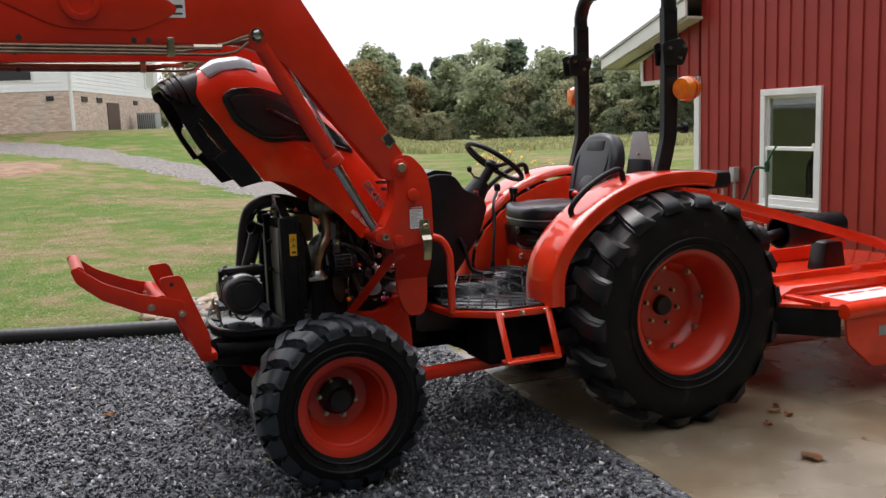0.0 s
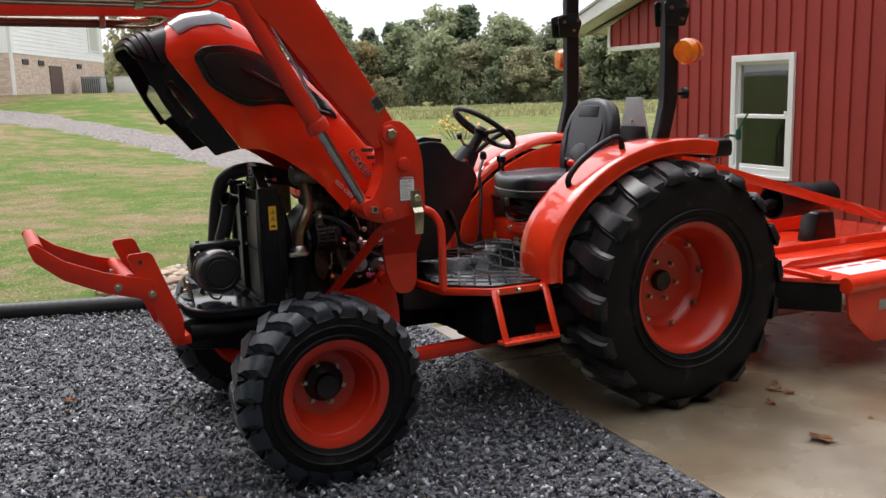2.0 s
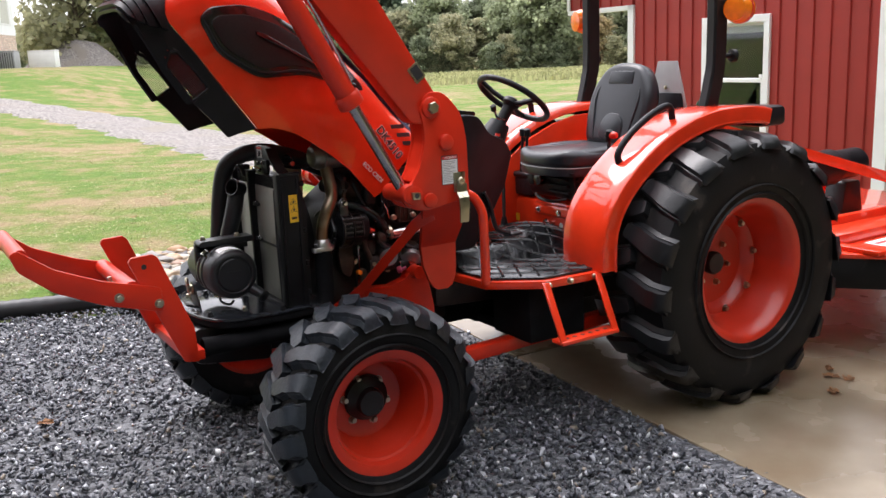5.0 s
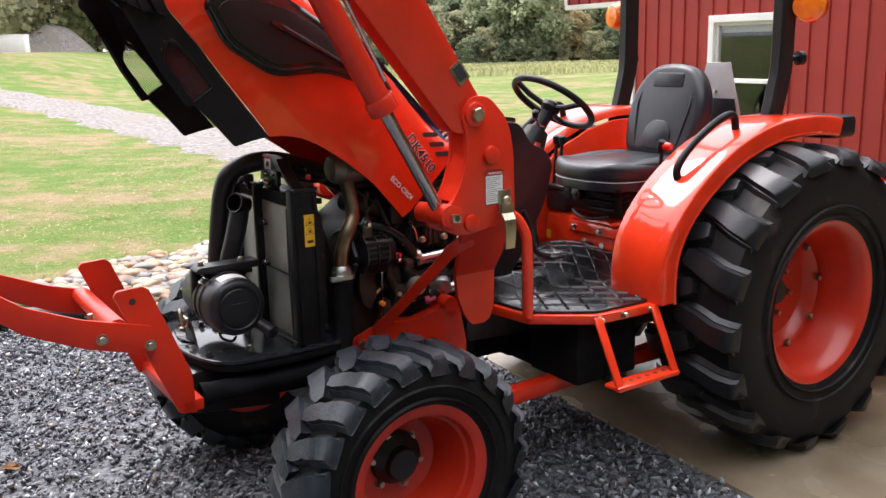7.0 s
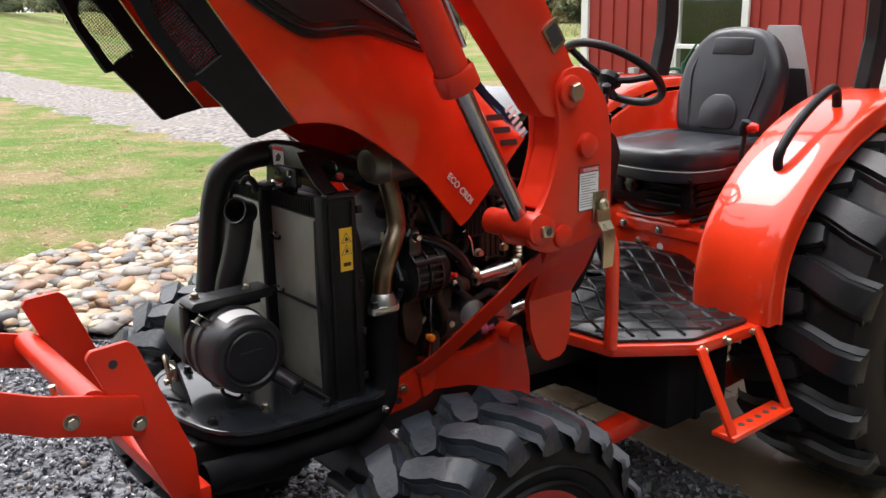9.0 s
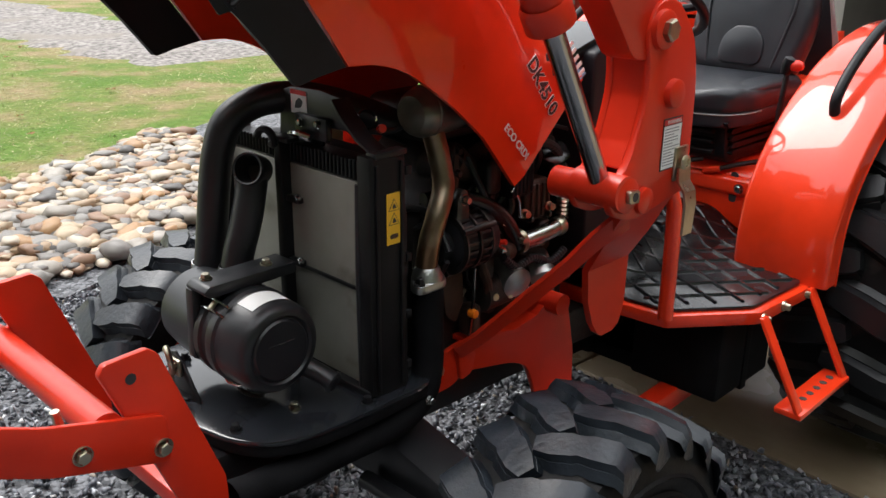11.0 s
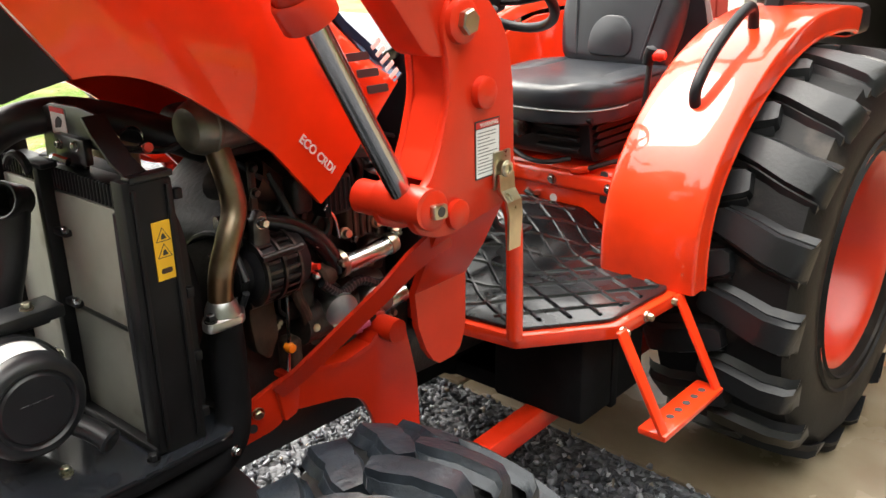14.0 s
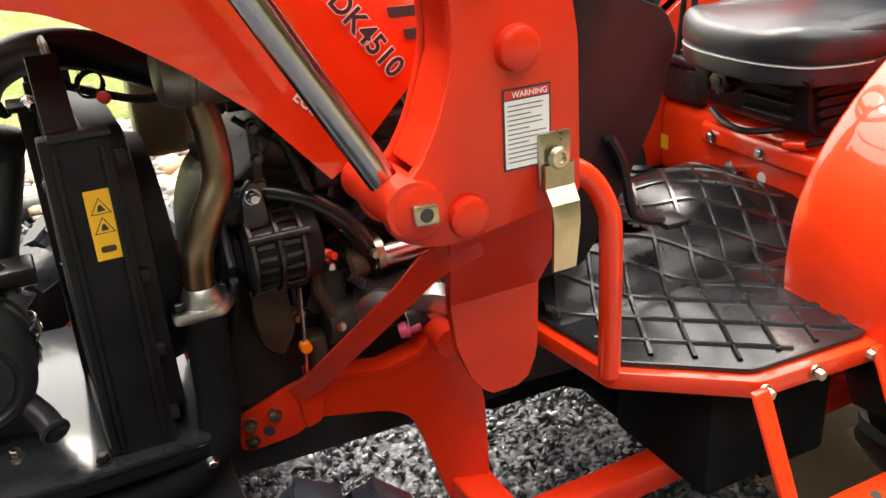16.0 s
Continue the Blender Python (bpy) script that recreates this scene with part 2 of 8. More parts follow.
def fines_material():
    """Small crushed stone: one grey a cell, with relief."""
    m = mat("gravel_fines", (0.05, 0.052, 0.057), 0.65, var=0.4, scale=40, bump=1.0, bscale=120, bdist=0.01)
    n, l = m.node_tree.nodes, m.node_tree.links
    p = n["Principled BSDF"]
    tc = n.new("ShaderNodeTexCoord")
    cell = n.new("ShaderNodeTexVoronoi")
    cell.inputs["Scale"].default_value = 48
    l.new(tc.outputs["Object"], cell.inputs["Vector"])
    tone = n.new("ShaderNodeSeparateColor")
    l.new(cell.outputs["Color"], tone.inputs[0])
    r = n.new("ShaderNodeValToRGB")
    r.color_ramp.elements[0].position, r.color_ramp.elements[0].color = 0.2, (0.03, 0.032, 0.037, 1)
    r.color_ramp.elements[1].position, r.color_ramp.elements[1].color = 1.0, (0.175, 0.18, 0.195, 1)
    l.new(tone.outputs[0], r.inputs["Fac"])
    l.new(r.outputs["Color"], p.inputs["Base Color"])
    b = n.new("ShaderNodeBump")
    b.invert = True
    b.inputs["Strength"].default_value, b.inputs["Distance"].default_value = 1.0, 0.012
    l.new(cell.outputs["Distance"], b.inputs["Height"])
    l.new(b.outputs[0], p.inputs["Normal"])
    return m


M["gravel_bed"] = fines_material()
M["gravel"] = stone_material("crushed_gravel", CRUSHED, 0.38, True)
M["gravel_one"] = stone_material("crushed_gravel_piece", CRUSHED, 0.38, False)
M["river"] = stone_material("river_stone", RIVERS, 0.5, True)
M["river_one"] = stone_material("river_stone_piece", RIVERS, 0.5, False)


def leaf_material(name, a, b):
    """Leaves let part of the light through."""
    m = mat(name, a, 0.6, var=0.3, scale=0.35, bump=0.0, col2=b, island=0.28, spec=0.2)
    n, l = m.node_tree.nodes, m.node_tree.links
    p = n["Principled BSDF"]
    back = n.new("ShaderNodeBsdfTranslucent")
    l.new(p.inputs["Base Color"].links[0].from_socket, back.inputs["Color"])
    mix = n.new("ShaderNodeMixShader")
    mix.inputs["Fac"].default_value = 0.6
    l.new(p.outputs[0], mix.inputs[1])
    l.new(back.outputs[0], mix.inputs[2])
    l.new(mix.outputs[0], n["Material Output"].inputs["Surface"])
    return m


# leaf colours paled and blued: distance haze is mixed into them
LEAVES = [leaf_material("leaves_dark_green", (0.22, 0.265, 0.17), (0.27, 0.305, 0.19)),
          leaf_material("leaves_olive", (0.38, 0.385, 0.235), (0.44, 0.42, 0.26)),
          leaf_material("leaves_green", (0.31, 0.36, 0.215), (0.36, 0.40, 0.24)),
          leaf_material("leaves_autumn", (0.46, 0.35, 0.19), (0.41, 0.35, 0.185)),
          leaf_material("pine_needles", (0.165, 0.22, 0.145), (0.20, 0.255, 0.165))]


def brick_material():
    m = mat("old_brick", (0.36, 0.25, 0.19), 0.85, var=0.2, scale=1.5, bump=0.2)
    n, l = m.node_tree.nodes, m.node_tree.links
    p = n["Principled BSDF"]
    br = n.new("ShaderNodeTexBrick")
    tc = n.new("ShaderNodeTexCoord")
    mp = n.new("ShaderNodeMapping")
    l.new(tc.outputs["UV"], mp.inputs["Vector"])
    l.new(mp.outputs[0], br.inputs["Vector"])
    br.inputs["Scale"].default_value = 1.0
    br.inputs["Brick Width"].default_value, br.inputs["Row Height"].default_value, br.inputs["Mortar Size"].default_value = 0.24, 0.085, 0.012
    br.inputs["Color1"].default_value, br.inputs["Color2"].default_value = (0.74, 0.57, 0.48, 1), (0.50, 0.35, 0.28, 1)
    br.inputs["Mortar"].default_value = (0.50, 0.44, 0.37, 1)
    mix = n.new("ShaderNodeMixRGB")
    mix.blend_type, mix.inputs["Fac"].default_value = "MULTIPLY", 0.35
    old = p.inputs["Base Color"].links[0].from_socket
    l.new(br.outputs["Color"], mix.inputs["Color1"])
    l.new(old, mix.inputs["Color2"])
    l.new(br.outputs["Color"], p.inputs["Base Color"])
    return m


M["brick"] = brick_material()


def lawn_material():
    """Patchy autumn lawn: green and straw patches, bare soil."""
    m = bpy.data.materials.new("patchy_lawn")
    m.use_nodes = True
    n, l = m.node_tree.nodes, m.node_tree.links
    p = n["Principled BSDF"]
    geo = n.new("ShaderNodeNewGeometry")

    def noise_node(s, d=6, sx=1.0, sy=1.0):
        mp = n.new("ShaderNodeMapping")
        mp.inputs["Scale"].default_value = (sx, sy, 1)
        l.new(geo.outputs["Position"], mp.inputs["Vector"])
        t = n.new("ShaderNodeTexNoise")
        t.inputs["Scale"].default_value, t.inputs["Detail"].default_value = s, d
        l.new(mp.outputs[0], t.inputs["Vector"])
        return t.outputs["Fac"]

    def ramp(fac, stops):
        r = n.new("ShaderNodeValToRGB")
        while len(r.color_ramp.elements) < len(stops):
            r.color_ramp.elements.new(0.5)
        for e, (pos, c) in zip(r.color_ramp.elements, stops):
            e.position, e.color = pos, (*c, 1)
        l.new(fac, r.inputs["Fac"])
        return r.outputs["Color"]

    big_mid = n.new("ShaderNodeMath")
    big_mid.operation = "MULTIPLY_ADD"
    l.new(noise_node(0.36, 3, 0.8, 1.0), big_mid.inputs[0])
    big_mid.inputs[1].default_value = 0.5
    half = n.new("ShaderNodeMath")
    half.operation = "MULTIPLY"
    l.new(noise_node(1.9, 8), half.inputs[0])
    half.inputs[1].default_value = 0.5
    l.new(half.outputs[0], big_mid.inputs[2])
    patch = ramp(big_mid.outputs[0], [(0.40, (0.30, 0.225, 0.125)), (0.455, (0.232, 0.208, 0.085)), (0.50, (0.165, 0.202, 0.050)), (0.58, (0.105, 0.185, 0.028))])
    blades = ramp(noise_node(14, 8), [(0.32, (0.42, 0.42, 0.40)), (0.66, (1, 1, 1))])
    mix = n.new("ShaderNodeMixRGB")
    mix.blend_type, mix.inputs["Fac"].default_value = "MULTIPLY", 0.5
    l.new(patch, mix.inputs["Color1"])
    l.new(blades, mix.inputs["Color2"])
    l.new(mix.outputs[0], p.inputs["Base Color"])
    p.inputs["Roughness"].default_value = 0.9
    p.inputs["Specular IOR Level"].default_value = 0.2
    b = n.new("ShaderNodeBump")
    b.inputs["Strength"].default_value, b.inputs["Distance"].default_value = 0.9, 0.05
    l.new(noise_node(30, 5), b.inputs["Height"])
    l.new(b.outputs[0], p.inputs["Normal"])
    return m


M["lawn"] = lawn_material()
M["blade"] = mat("grass_blades", (0.26, 0.31, 0.10), 0.7, var=0.25, scale=0.6, bump=0.0, col2=(0.40, 0.34, 0.19), island=0.4)
M["weed"] = mat("field_weeds", (0.36, 0.38, 0.17), 0.8, var=0.2, scale=0.15, bump=0.0, col2=(0.48, 0.46, 0.24), island=0.3, spec=0.2)
M["field"] = mat("pale_field_weeds", (0.21, 0.25, 0.085), 0.9, var=0.25, scale=0.3, bump=0.5, bscale=8, bdist=0.05)


# ---- mesh helpers ----
def part(name, bm, material, parent=None, label="", sharp=35, m=None):
    """Links a bmesh as one mesh object under a thing or a part."""
    bmesh.ops.recalc_face_normals(bm, faces=bm.faces)
    me = bpy.data.meshes.new(name)
    bm.to_mesh(me)
    bm.free()
    me.materials.append(material)
    me.shade_smooth()
    me.set_sharp_from_angle(angle=radians(sharp))
    ob = new(name, me)
    if parent is not None:
        ob.parent = parent
    if m is not None:
        ob.matrix_basis = m
    if label:
        tagged(ob, label)
    return ob


def thing(name, label, category, m=None, group="", kind=""):
    ob = new(name)
    ob.empty_display_size = 0.2
    if m is not None:
        ob.matrix_basis = m
    return tagged(ob, label, category, group, kind)


def prism(pts, a, b, axis="y", bevel=0.0, seg=2, bm=None):
    """A polygon drawn in the plane across axis, pulled from a to b along it."""
    bm = bm or bmesh.new()

    def v3(p, h):
        return {"y": (p[0], h, p[1]), "x": (h, p[0], p[1]), "z": (p[0], p[1], h)}[axis]
    lo = [bm.verts.new(v3(p, a)) for p in pts]
    hi = [bm.verts.new(v3(p, b)) for p in pts]
    faces = [bm.faces.new(lo), bm.faces.new(hi)]
    k = len(pts)
    for i in range(k):
        faces.append(bm.faces.new((lo[i], lo[(i + 1) % k], hi[(i + 1) % k], hi[i])))
    if bevel:
        edges = {e for f in faces for e in f.edges}
        bmesh.ops.recalc_face_normals(bm, faces=faces)
        edges = [e for e in edges if len(e.link_faces) == 2 and e.calc_face_angle(0) > 0.5]
        bmesh.ops.bevel(bm, geom=edges, offset=bevel, segments=seg, affect="EDGES", profile=0.5, clamp_overlap=True)
    return bm


def block(x0, x1, y0, y1, z0, z1, bevel=0.006, seg=2, bm=None):
    return prism([(x0, z0), (x1, z0), (x1, z1), (x0, z1)], y0, y1, "y", bevel, seg, bm)


def smooth_path(pts, n=6):
    """Catmull-Rom points through pts."""
    p = [Vector(q) for q in pts]
    p = [2 * p[0] - p[1]] + p + [2 * p[-1] - p[-2]]
    out = []
    for i in range(1, len(p) - 2):
        for j in range(n):
            t = j / n
            a, b, c, d = p[i - 1], p[i], p[i + 1], p[i + 2]
            out.append(0.5 * (2 * b + (c - a) * t + (2 * a - 5 * b + 4 * c - d) * t * t + (3 * b - a - 3 * c + d) * t ** 3))
    out.append(p[-2])
    return out


def tube(pts, r, seg=12, bm=None, smooth=0, r2=None, close=True, ridge=0.0):
    """A round bar or hose along pts; r2: radius at the end; ridge: corrugation depth."""
    bm = bm or bmesh.new()
    path = smooth_path(pts, smooth) if smooth else [Vector(p) for p in pts]
    k = len(path)
    rings = []
    side = None
    for i, c in enumerate(path):
        d = (path[min(i + 1, k - 1)] - path[max(i - 1, 0)]).normalized()
        if side is None:
            side = d.cross(Vector((0, 0, 1)))
            if side.length < 0.1:
                side = d.cross(Vector((1, 0, 0)))
        side = (side - d * side.dot(d)).normalized()
        up = d.cross(side)
        rr = r + ((r2 - r) * i / (k - 1) if r2 is not None else 0) + (ridge if i % 2 else 0)
        rings.append([bm.verts.new(c + rr * (math.cos(2 * math.pi * j / seg) * side + math.sin(2 * math.pi * j / seg) * up)) for j in range(seg)])
    for a, b in zip(rings, rings[1:]):
        for j in range(seg):
            bm.faces.new((a[j], a[(j + 1) % seg], b[(j + 1) % seg], b[j]))
    if close:
        bm.faces.new(rings[0])
        bm.faces.new(rings[-1])
    return bm


def lathe(profile, centre, axis, seg=32, bm=None):
    """A profile of (along, radius) turned round an axis through centre."""
    bm = bm or bmesh.new()
    ax = Vector(axis).normalized()
    s = ax.orthogonal().normalized()
    t = ax.cross(s)
    c = Vector(centre)
    rings = []
    for h, r in profile:
        if r < 1e-6:
            rings.append([bm.verts.new(c + ax * h)])
        else:
            rings.append([bm.verts.new(c + ax * h + r * (math.cos(2 * math.pi * j / seg) * s + math.sin(2 * math.pi * j / seg) * t)) for j in range(seg)])
    for a, b in zip(rings, rings[1:]):
        for j in range(seg):
            i = (j + 1) % seg
            if len(a) == 1 and len(b) > 1:
                bm.faces.new((a[0], b[i], b[j]))
            elif len(b) == 1 and len(a) > 1:
                bm.faces.new((a[j], a[i], b[0]))
            elif len(a) > 1:
                bm.faces.new((a[j], a[i], b[i], b[j]))
    return bm


def disc_bolt(c, axis, r=0.012, h=0.012, bm=None):
    """A hexagonal bolt head on a washer."""
    bm = lathe([(0, 0), (0, r * 1.45), (h * 0.25, r * 1.45), (h * 0.25, r * 1.3)], c, axis, 14, bm)
    return lathe([(h * 0.2, r), (h * 0.9, r), (h, r * 0.85), (h, 0)], c, axis, 6, bm)


def round_poly(pts, r, n=4):
    """Rounds each corner of a polygon."""
    out = []
    k = len(pts)
    for i in range(k):
        a, b, c = (Vector(pts[j % k]) for j in (i - 1, i, i + 1))
        rr = r[i] if isinstance(r, (list, tuple)) else r
        u, v = (a - b), (c - b)
        cut = min(rr, u.length * 0.45, v.length * 0.45)
        if cut < 1e-4:
            out.append(tuple(b))
            continue
        p, q = b + u.normalized() * cut, b + v.normalized() * cut
        for j in range(n + 1):
            t = j / n
            out.append(tuple((1 - t) ** 2 * p + 2 * t * (1 - t) * b + t * t * q))
    return out


def shear_y(bm, x0, k):
    """Slants a bmesh sideways along x."""
    for v in bm.verts:
        v.co.y += k * (v.co.x - x0)
    return bm


def raw_mesh(name, verts, faces_per, material, parent=None, kind="stuff", label="", category=""):
    """A mesh from arrays of vertices and triangles (or quads), for what nobody could count."""
    me = bpy.data.meshes.new(name)
    nv, nf, k = len(verts), len(faces_per), faces_per.shape[1]
    me.vertices.add(nv)
    me.vertices.foreach_set("co", np.ascontiguousarray(verts, dtype=np.float32).ravel())
    me.loops.add(nf * k)
    me.loops.foreach_set("vertex_index", np.ascontiguousarray(faces_per, dtype=np.int32).ravel())
    me.polygons.add(nf)
    me.polygons.foreach_set("loop_start", np.arange(0, nf * k, k, dtype=np.int32))
    me.update(calc_edges=True)
    me.validate()
    me.materials.append(material)
    ob = new(name, me)
    if parent is not None:
        ob.parent = parent
    return tagged(ob, label, category, kind=kind)


def rand_rot(n, rng):
    """n random rotation matrices."""
    q = rng.normal(size=(n, 4))
    q /= np.linalg.norm(q, axis=1)[:, None]
    w, x, y, z = q.T
    return np.stack([1 - 2 * (y * y + z * z), 2 * (x * y - z * w), 2 * (x * z + y * w), 2 * (x * y + z * w), 1 - 2 * (x * x + z * z), 2 * (y * z - x * w),
                     2 * (x * z - y * w), 2 * (y * z + x * w), 1 - 2 * (x * x + y * y)], 1).reshape(n, 3, 3)


def smoothstep(t):
    t = np.clip(t, 0, 1)
    return t * t * (3 - 2 * t)


def ground_z(x, y):
    """Height of the lawn: it climbs to the house and falls a little to the woods."""
    w = smoothstep((-x - 0.5) / 13.0)
    rise = 1.28 * smoothstep((y - 7.4) / 34.0)
    rise = rise + 0.58 * smoothstep((y - 31.0) / 8.5)
    fall = -0.75 * smoothstep((y - 12.0) / 105.0)
    return rise * w + fall * (1 - w) + 0.02 * np.sin(x * 0.9) * np.cos(y * 0.7) * smoothstep((y - 8) / 3)


# the barn wall: a corner, its run u, its outward normal
BC = Vector((3.733, 13.109, 0))
BU = Vector((0.3502, -0.9367, 0))
BN = Vector((-0.9367, -0.3502, 0))
BARN = Matrix(((BU.x, -BN.x, 0, BC.x), (BU.y, -BN.y, 0, BC.y), (0, 0, 1, 0), (0, 0, 0, 1)))
APRON = 5.78
TRACTOR = pose(0.950, 5.453, 0, 0, 0, 204)


# ---- the setting ----
def axis_steps(stops):
    out = []
    for a, b, n in stops:
        out += [a + (b - a) * i / n for i in range(n)]
    return np.array(out + [stops[-1][1]])


gx = axis_steps([(-900, -60, 12), (-60, -22, 16), (-22, 8, 75), (8, 60, 20), (60, 900, 12)])
gy = axis_steps([(-500, -8, 10), (-8, 6, 10), (6, 16, 50), (16, 60, 70), (60, 140, 24), (140, 2500, 12)])
GX, GY = np.meshgrid(gx, gy)
GZ = ground_z(GX, GY)
GZ = np.where((GY < 7.3) & (GX < 0.5 - (GY - 5.7) * 0.37), -0.12, GZ)
# under the concrete and the barn the soil lies lower
across = (GX - BC.x) * BN.x + (GY - BC.y) * BN.y
along = (GX - BC.x) * BU.x + (GY - BC.y) * BU.y
GZ = np.where((across < APRON + 0.2) & (across > -12) & (along > 4.6), -0.14, GZ)
ny, nx = GX.shape
idx = np.arange(nx * ny).reshape(ny, nx)
quads = np.stack([idx[:-1, :-1], idx[:-1, 1:], idx[1:, 1:], idx[1:, :-1]], -1).reshape(-1, 4)
ground = raw_mesh("ground", np.stack([GX, GY, GZ], -1).reshape(-1, 3), quads, M["lawn"], None, "structure", "patchy green and straw-coloured lawn rising to a house", "lawn")
ground.data.shade_smooth()


def apron_edge(y):
    """x of the concrete's edge at y."""
    return 0.36 - (y - 5.712) * 0.374


# gravel yard
rng = np.random.default_rng(3)
yy = np.linspace(-8, 7.55, 90)
cols = 60
V, F = [], []
for j, y in enumerate(yy):
    x1 = apron_edge(y) + 0.02
    for i in range(cols + 1):
        x = -16 + (x1 + 16) * (i / cols) ** 0.6
        edge = -0.05 if y > 7.36 else 0.0
        V.append((x, y, -0.012 + 0.006 * math.sin(x * 5) * math.cos(y * 4) + edge))
for j in range(len(yy) - 1):
    for i in range(cols):
        a = j * (cols + 1) + i
        F.append((a, a + 1, a + cols + 2, a + cols + 1))
gravel_yard = raw_mesh("gravel_yard", np.array(V), np.array(F), M["gravel_bed"], None, "structure", "dark wet crushed gravel yard", "gravel")


def stone_shapes(n, flat, rng, sub=1):
    """A few rough stone shapes."""
    out = []
    for i in range(n):
        bm = bmesh.new()
        bmesh.ops.create_icosphere(bm, subdivisions=sub, radius=1)
        for v in bm.verts:
            v.co *= 1 + rng.uniform(-0.22, 0.22)
        co = np.array([v.co for v in bm.verts])
        fa = np.array([[v.index for v in f.verts] for f in bm.faces])
        bm.free()
        co[:, 2] *= flat
        out.append((co, fa))
    return out


def shard_shapes(n, rng):
    """Angular crushed-stone shards: hulls of a few random points."""
    out = []
    for i in range(n):
        bm = bmesh.new()
        p = rng.normal(size=(9, 3))
        p /= np.linalg.norm(p, axis=1)[:, None]
        p *= np.array([1.25, 0.8, 0.55]) * rng.uniform(0.8, 1.1, (9, 1))
        for q in p:
            bm.verts.new(q)
        bmesh.ops.convex_hull(bm, input=bm.verts)
        bmesh.ops.triangulate(bm, faces=bm.faces)
        bm.verts.index_update()
        co = np.array([v.co for v in bm.verts])
        fa = np.array([[v.index for v in f.verts] for f in bm.faces])
        bm.free()
        out.append((co, fa))
    return out


def scatter_stones(name, xy, z, size, shapes, material, parent, label, tilt=True, seed=1):
    """Many stones joined in one mesh."""
    r = np.random.default_rng(seed)
    vs, fs, off = [], [], 0
    pick = r.integers(0, len(shapes), len(xy))
    for k, (co, fa) in enumerate(shapes):
        sel = np.where(pick == k)[0]
        if not len(sel):
            continue
        n = len(sel)
        sc = size[sel][:, None] * r.uniform(0.7, 1.25, (n, 3))
        p = co[None] * sc[:, None]
        if tilt:
            p = np.einsum("nij,nvj->nvi", rand_rot(n, r), p)
        else:
            a = r.uniform(0, 6.28, n)
            c, s = np.cos(a), np.sin(a)
            p = np.stack([p[..., 0] * c[:, None] - p[..., 1] * s[:, None], p[..., 0] * s[:, None] + p[..., 1] * c[:, None], p[..., 2]], -1)
        p += np.concatenate([xy[sel], z[sel][:, None]], 1)[:, None]
        vs.append(p.reshape(-1, 3))
        fs.append((fa[None] + (np.arange(n) * len(co))[:, None, None] + off).reshape(-1, 3))
        off += n * len(co)
    return raw_mesh(name, np.concatenate(vs), np.concatenate(fs), material, parent, "stuff", label)


GRAVEL_SHAPES = shard_shapes(7, rng)
n = 58000
gxy = np.stack([rng.uniform(-4.2, 2.2, n), rng.uniform(1.9, 7.35, n)], 1)
keep = gxy[:, 0] < apron_edge(gxy[:, 1]) - 0.012
gxy = gxy[keep]
# the loose stones thin out away from the tractor
border = np.minimum(gxy[:, 0] + 4.2, gxy[:, 1] - 1.9)
gxy = gxy[rng.uniform(0, 1, len(gxy)) < np.clip(border / 0.7, 0, 1)]
gs = rng.uniform(0.008, 0.0175, len(gxy)) * rng.choice([1, 1, 1, 1.35], len(gxy))
gz = -0.006 + gs * 0.35 + rng.uniform(0, 0.008, len(gxy)) - 0.022 * np.clip(1 - (apron_edge(gxy[:, 1]) - gxy[:, 0]) / 0.22, 0, 1)
scatter_stones("gravel", gxy, gz, gs, GRAVEL_SHAPES, M["gravel"], gravel_yard, "loose dark blue-grey crushed stones")

# concrete apron, two pours with a joint
def barn_slab(name, s0, s1, d0, d1, z0, z1, material, label):
    bm = block(s0, s1, d0, d1, z0, z1, 0.012)
    ob = part(name, bm, material, None, label, m=BARN)
    return tagged(ob, label, "concrete", kind="structure")


for s0, s1 in ((4.92, 5.865), (5.875, 9.0), (9.01, 16.0)):
    barn_slab("pavement", s0, s1, -APRON, -0.02, -0.12, 0.0, M["concrete"], "damp tan concrete apron in front of the barn")
barn_slab("garage_floor", 3.95, 9.9, -0.02, 7.0, -0.12, 0.004, M["concrete"], "concrete floor inside the dark garage")


# ---- the barn ----
barn = thing("barn", "red ribbed metal barn with white trim and an open garage", "barn", BARN)


def ribbed(s0, s1, z0, z1, z1b=None, thick=0.15):
    """Standing-rib metal cladding from s0 to s1; the top may slope from z1 to z1b."""
    bm = bmesh.new()
    z1b = z1 if z1b is None else z1b
    pts = [s0]
    k = math.ceil(s0 / 0.229) * 0.229
    prof = [(s0, 0.0)]
    while k < s1 - 0.03:
        for ds, d in ((-0.016, 0), (-0.009, -0.019), (0.009, -0.019), (0.016, 0)):
            if s0 < k + ds < s1:
                prof.append((k + ds, d))
        k += 0.229
    prof.append((s1, 0.0))

    def top(s):
        return z1 + (z1b - z1) * (s - s0) / (s1 - s0)
    lo = [bm.verts.new((s, d, z0)) for s, d in prof]
    hi = [bm.verts.new((s, d, top(s))) for s, d in prof]
    bl = [bm.verts.new((s, thick, z0)) for s in (s0, s1)]
    bh = [bm.verts.new((s, thick, top(s))) for s in (s0, s1)]
    for i in range(len(prof) - 1):
        bm.faces.new((lo[i], lo[i + 1], hi[i + 1], hi[i]))
    bm.faces.new((bl[0], bh[0], bh[1], bl[1]))
    bm.faces.new((lo[0], hi[0], bh[0], bl[0]))
    bm.faces.new((lo[-1], bl[1], bh[1], hi[-1]))
    bm.faces.new(hi + [bh[1], bh[0]])
    bm.faces.new(lo + [bl[1], bl[0]])
    return bm


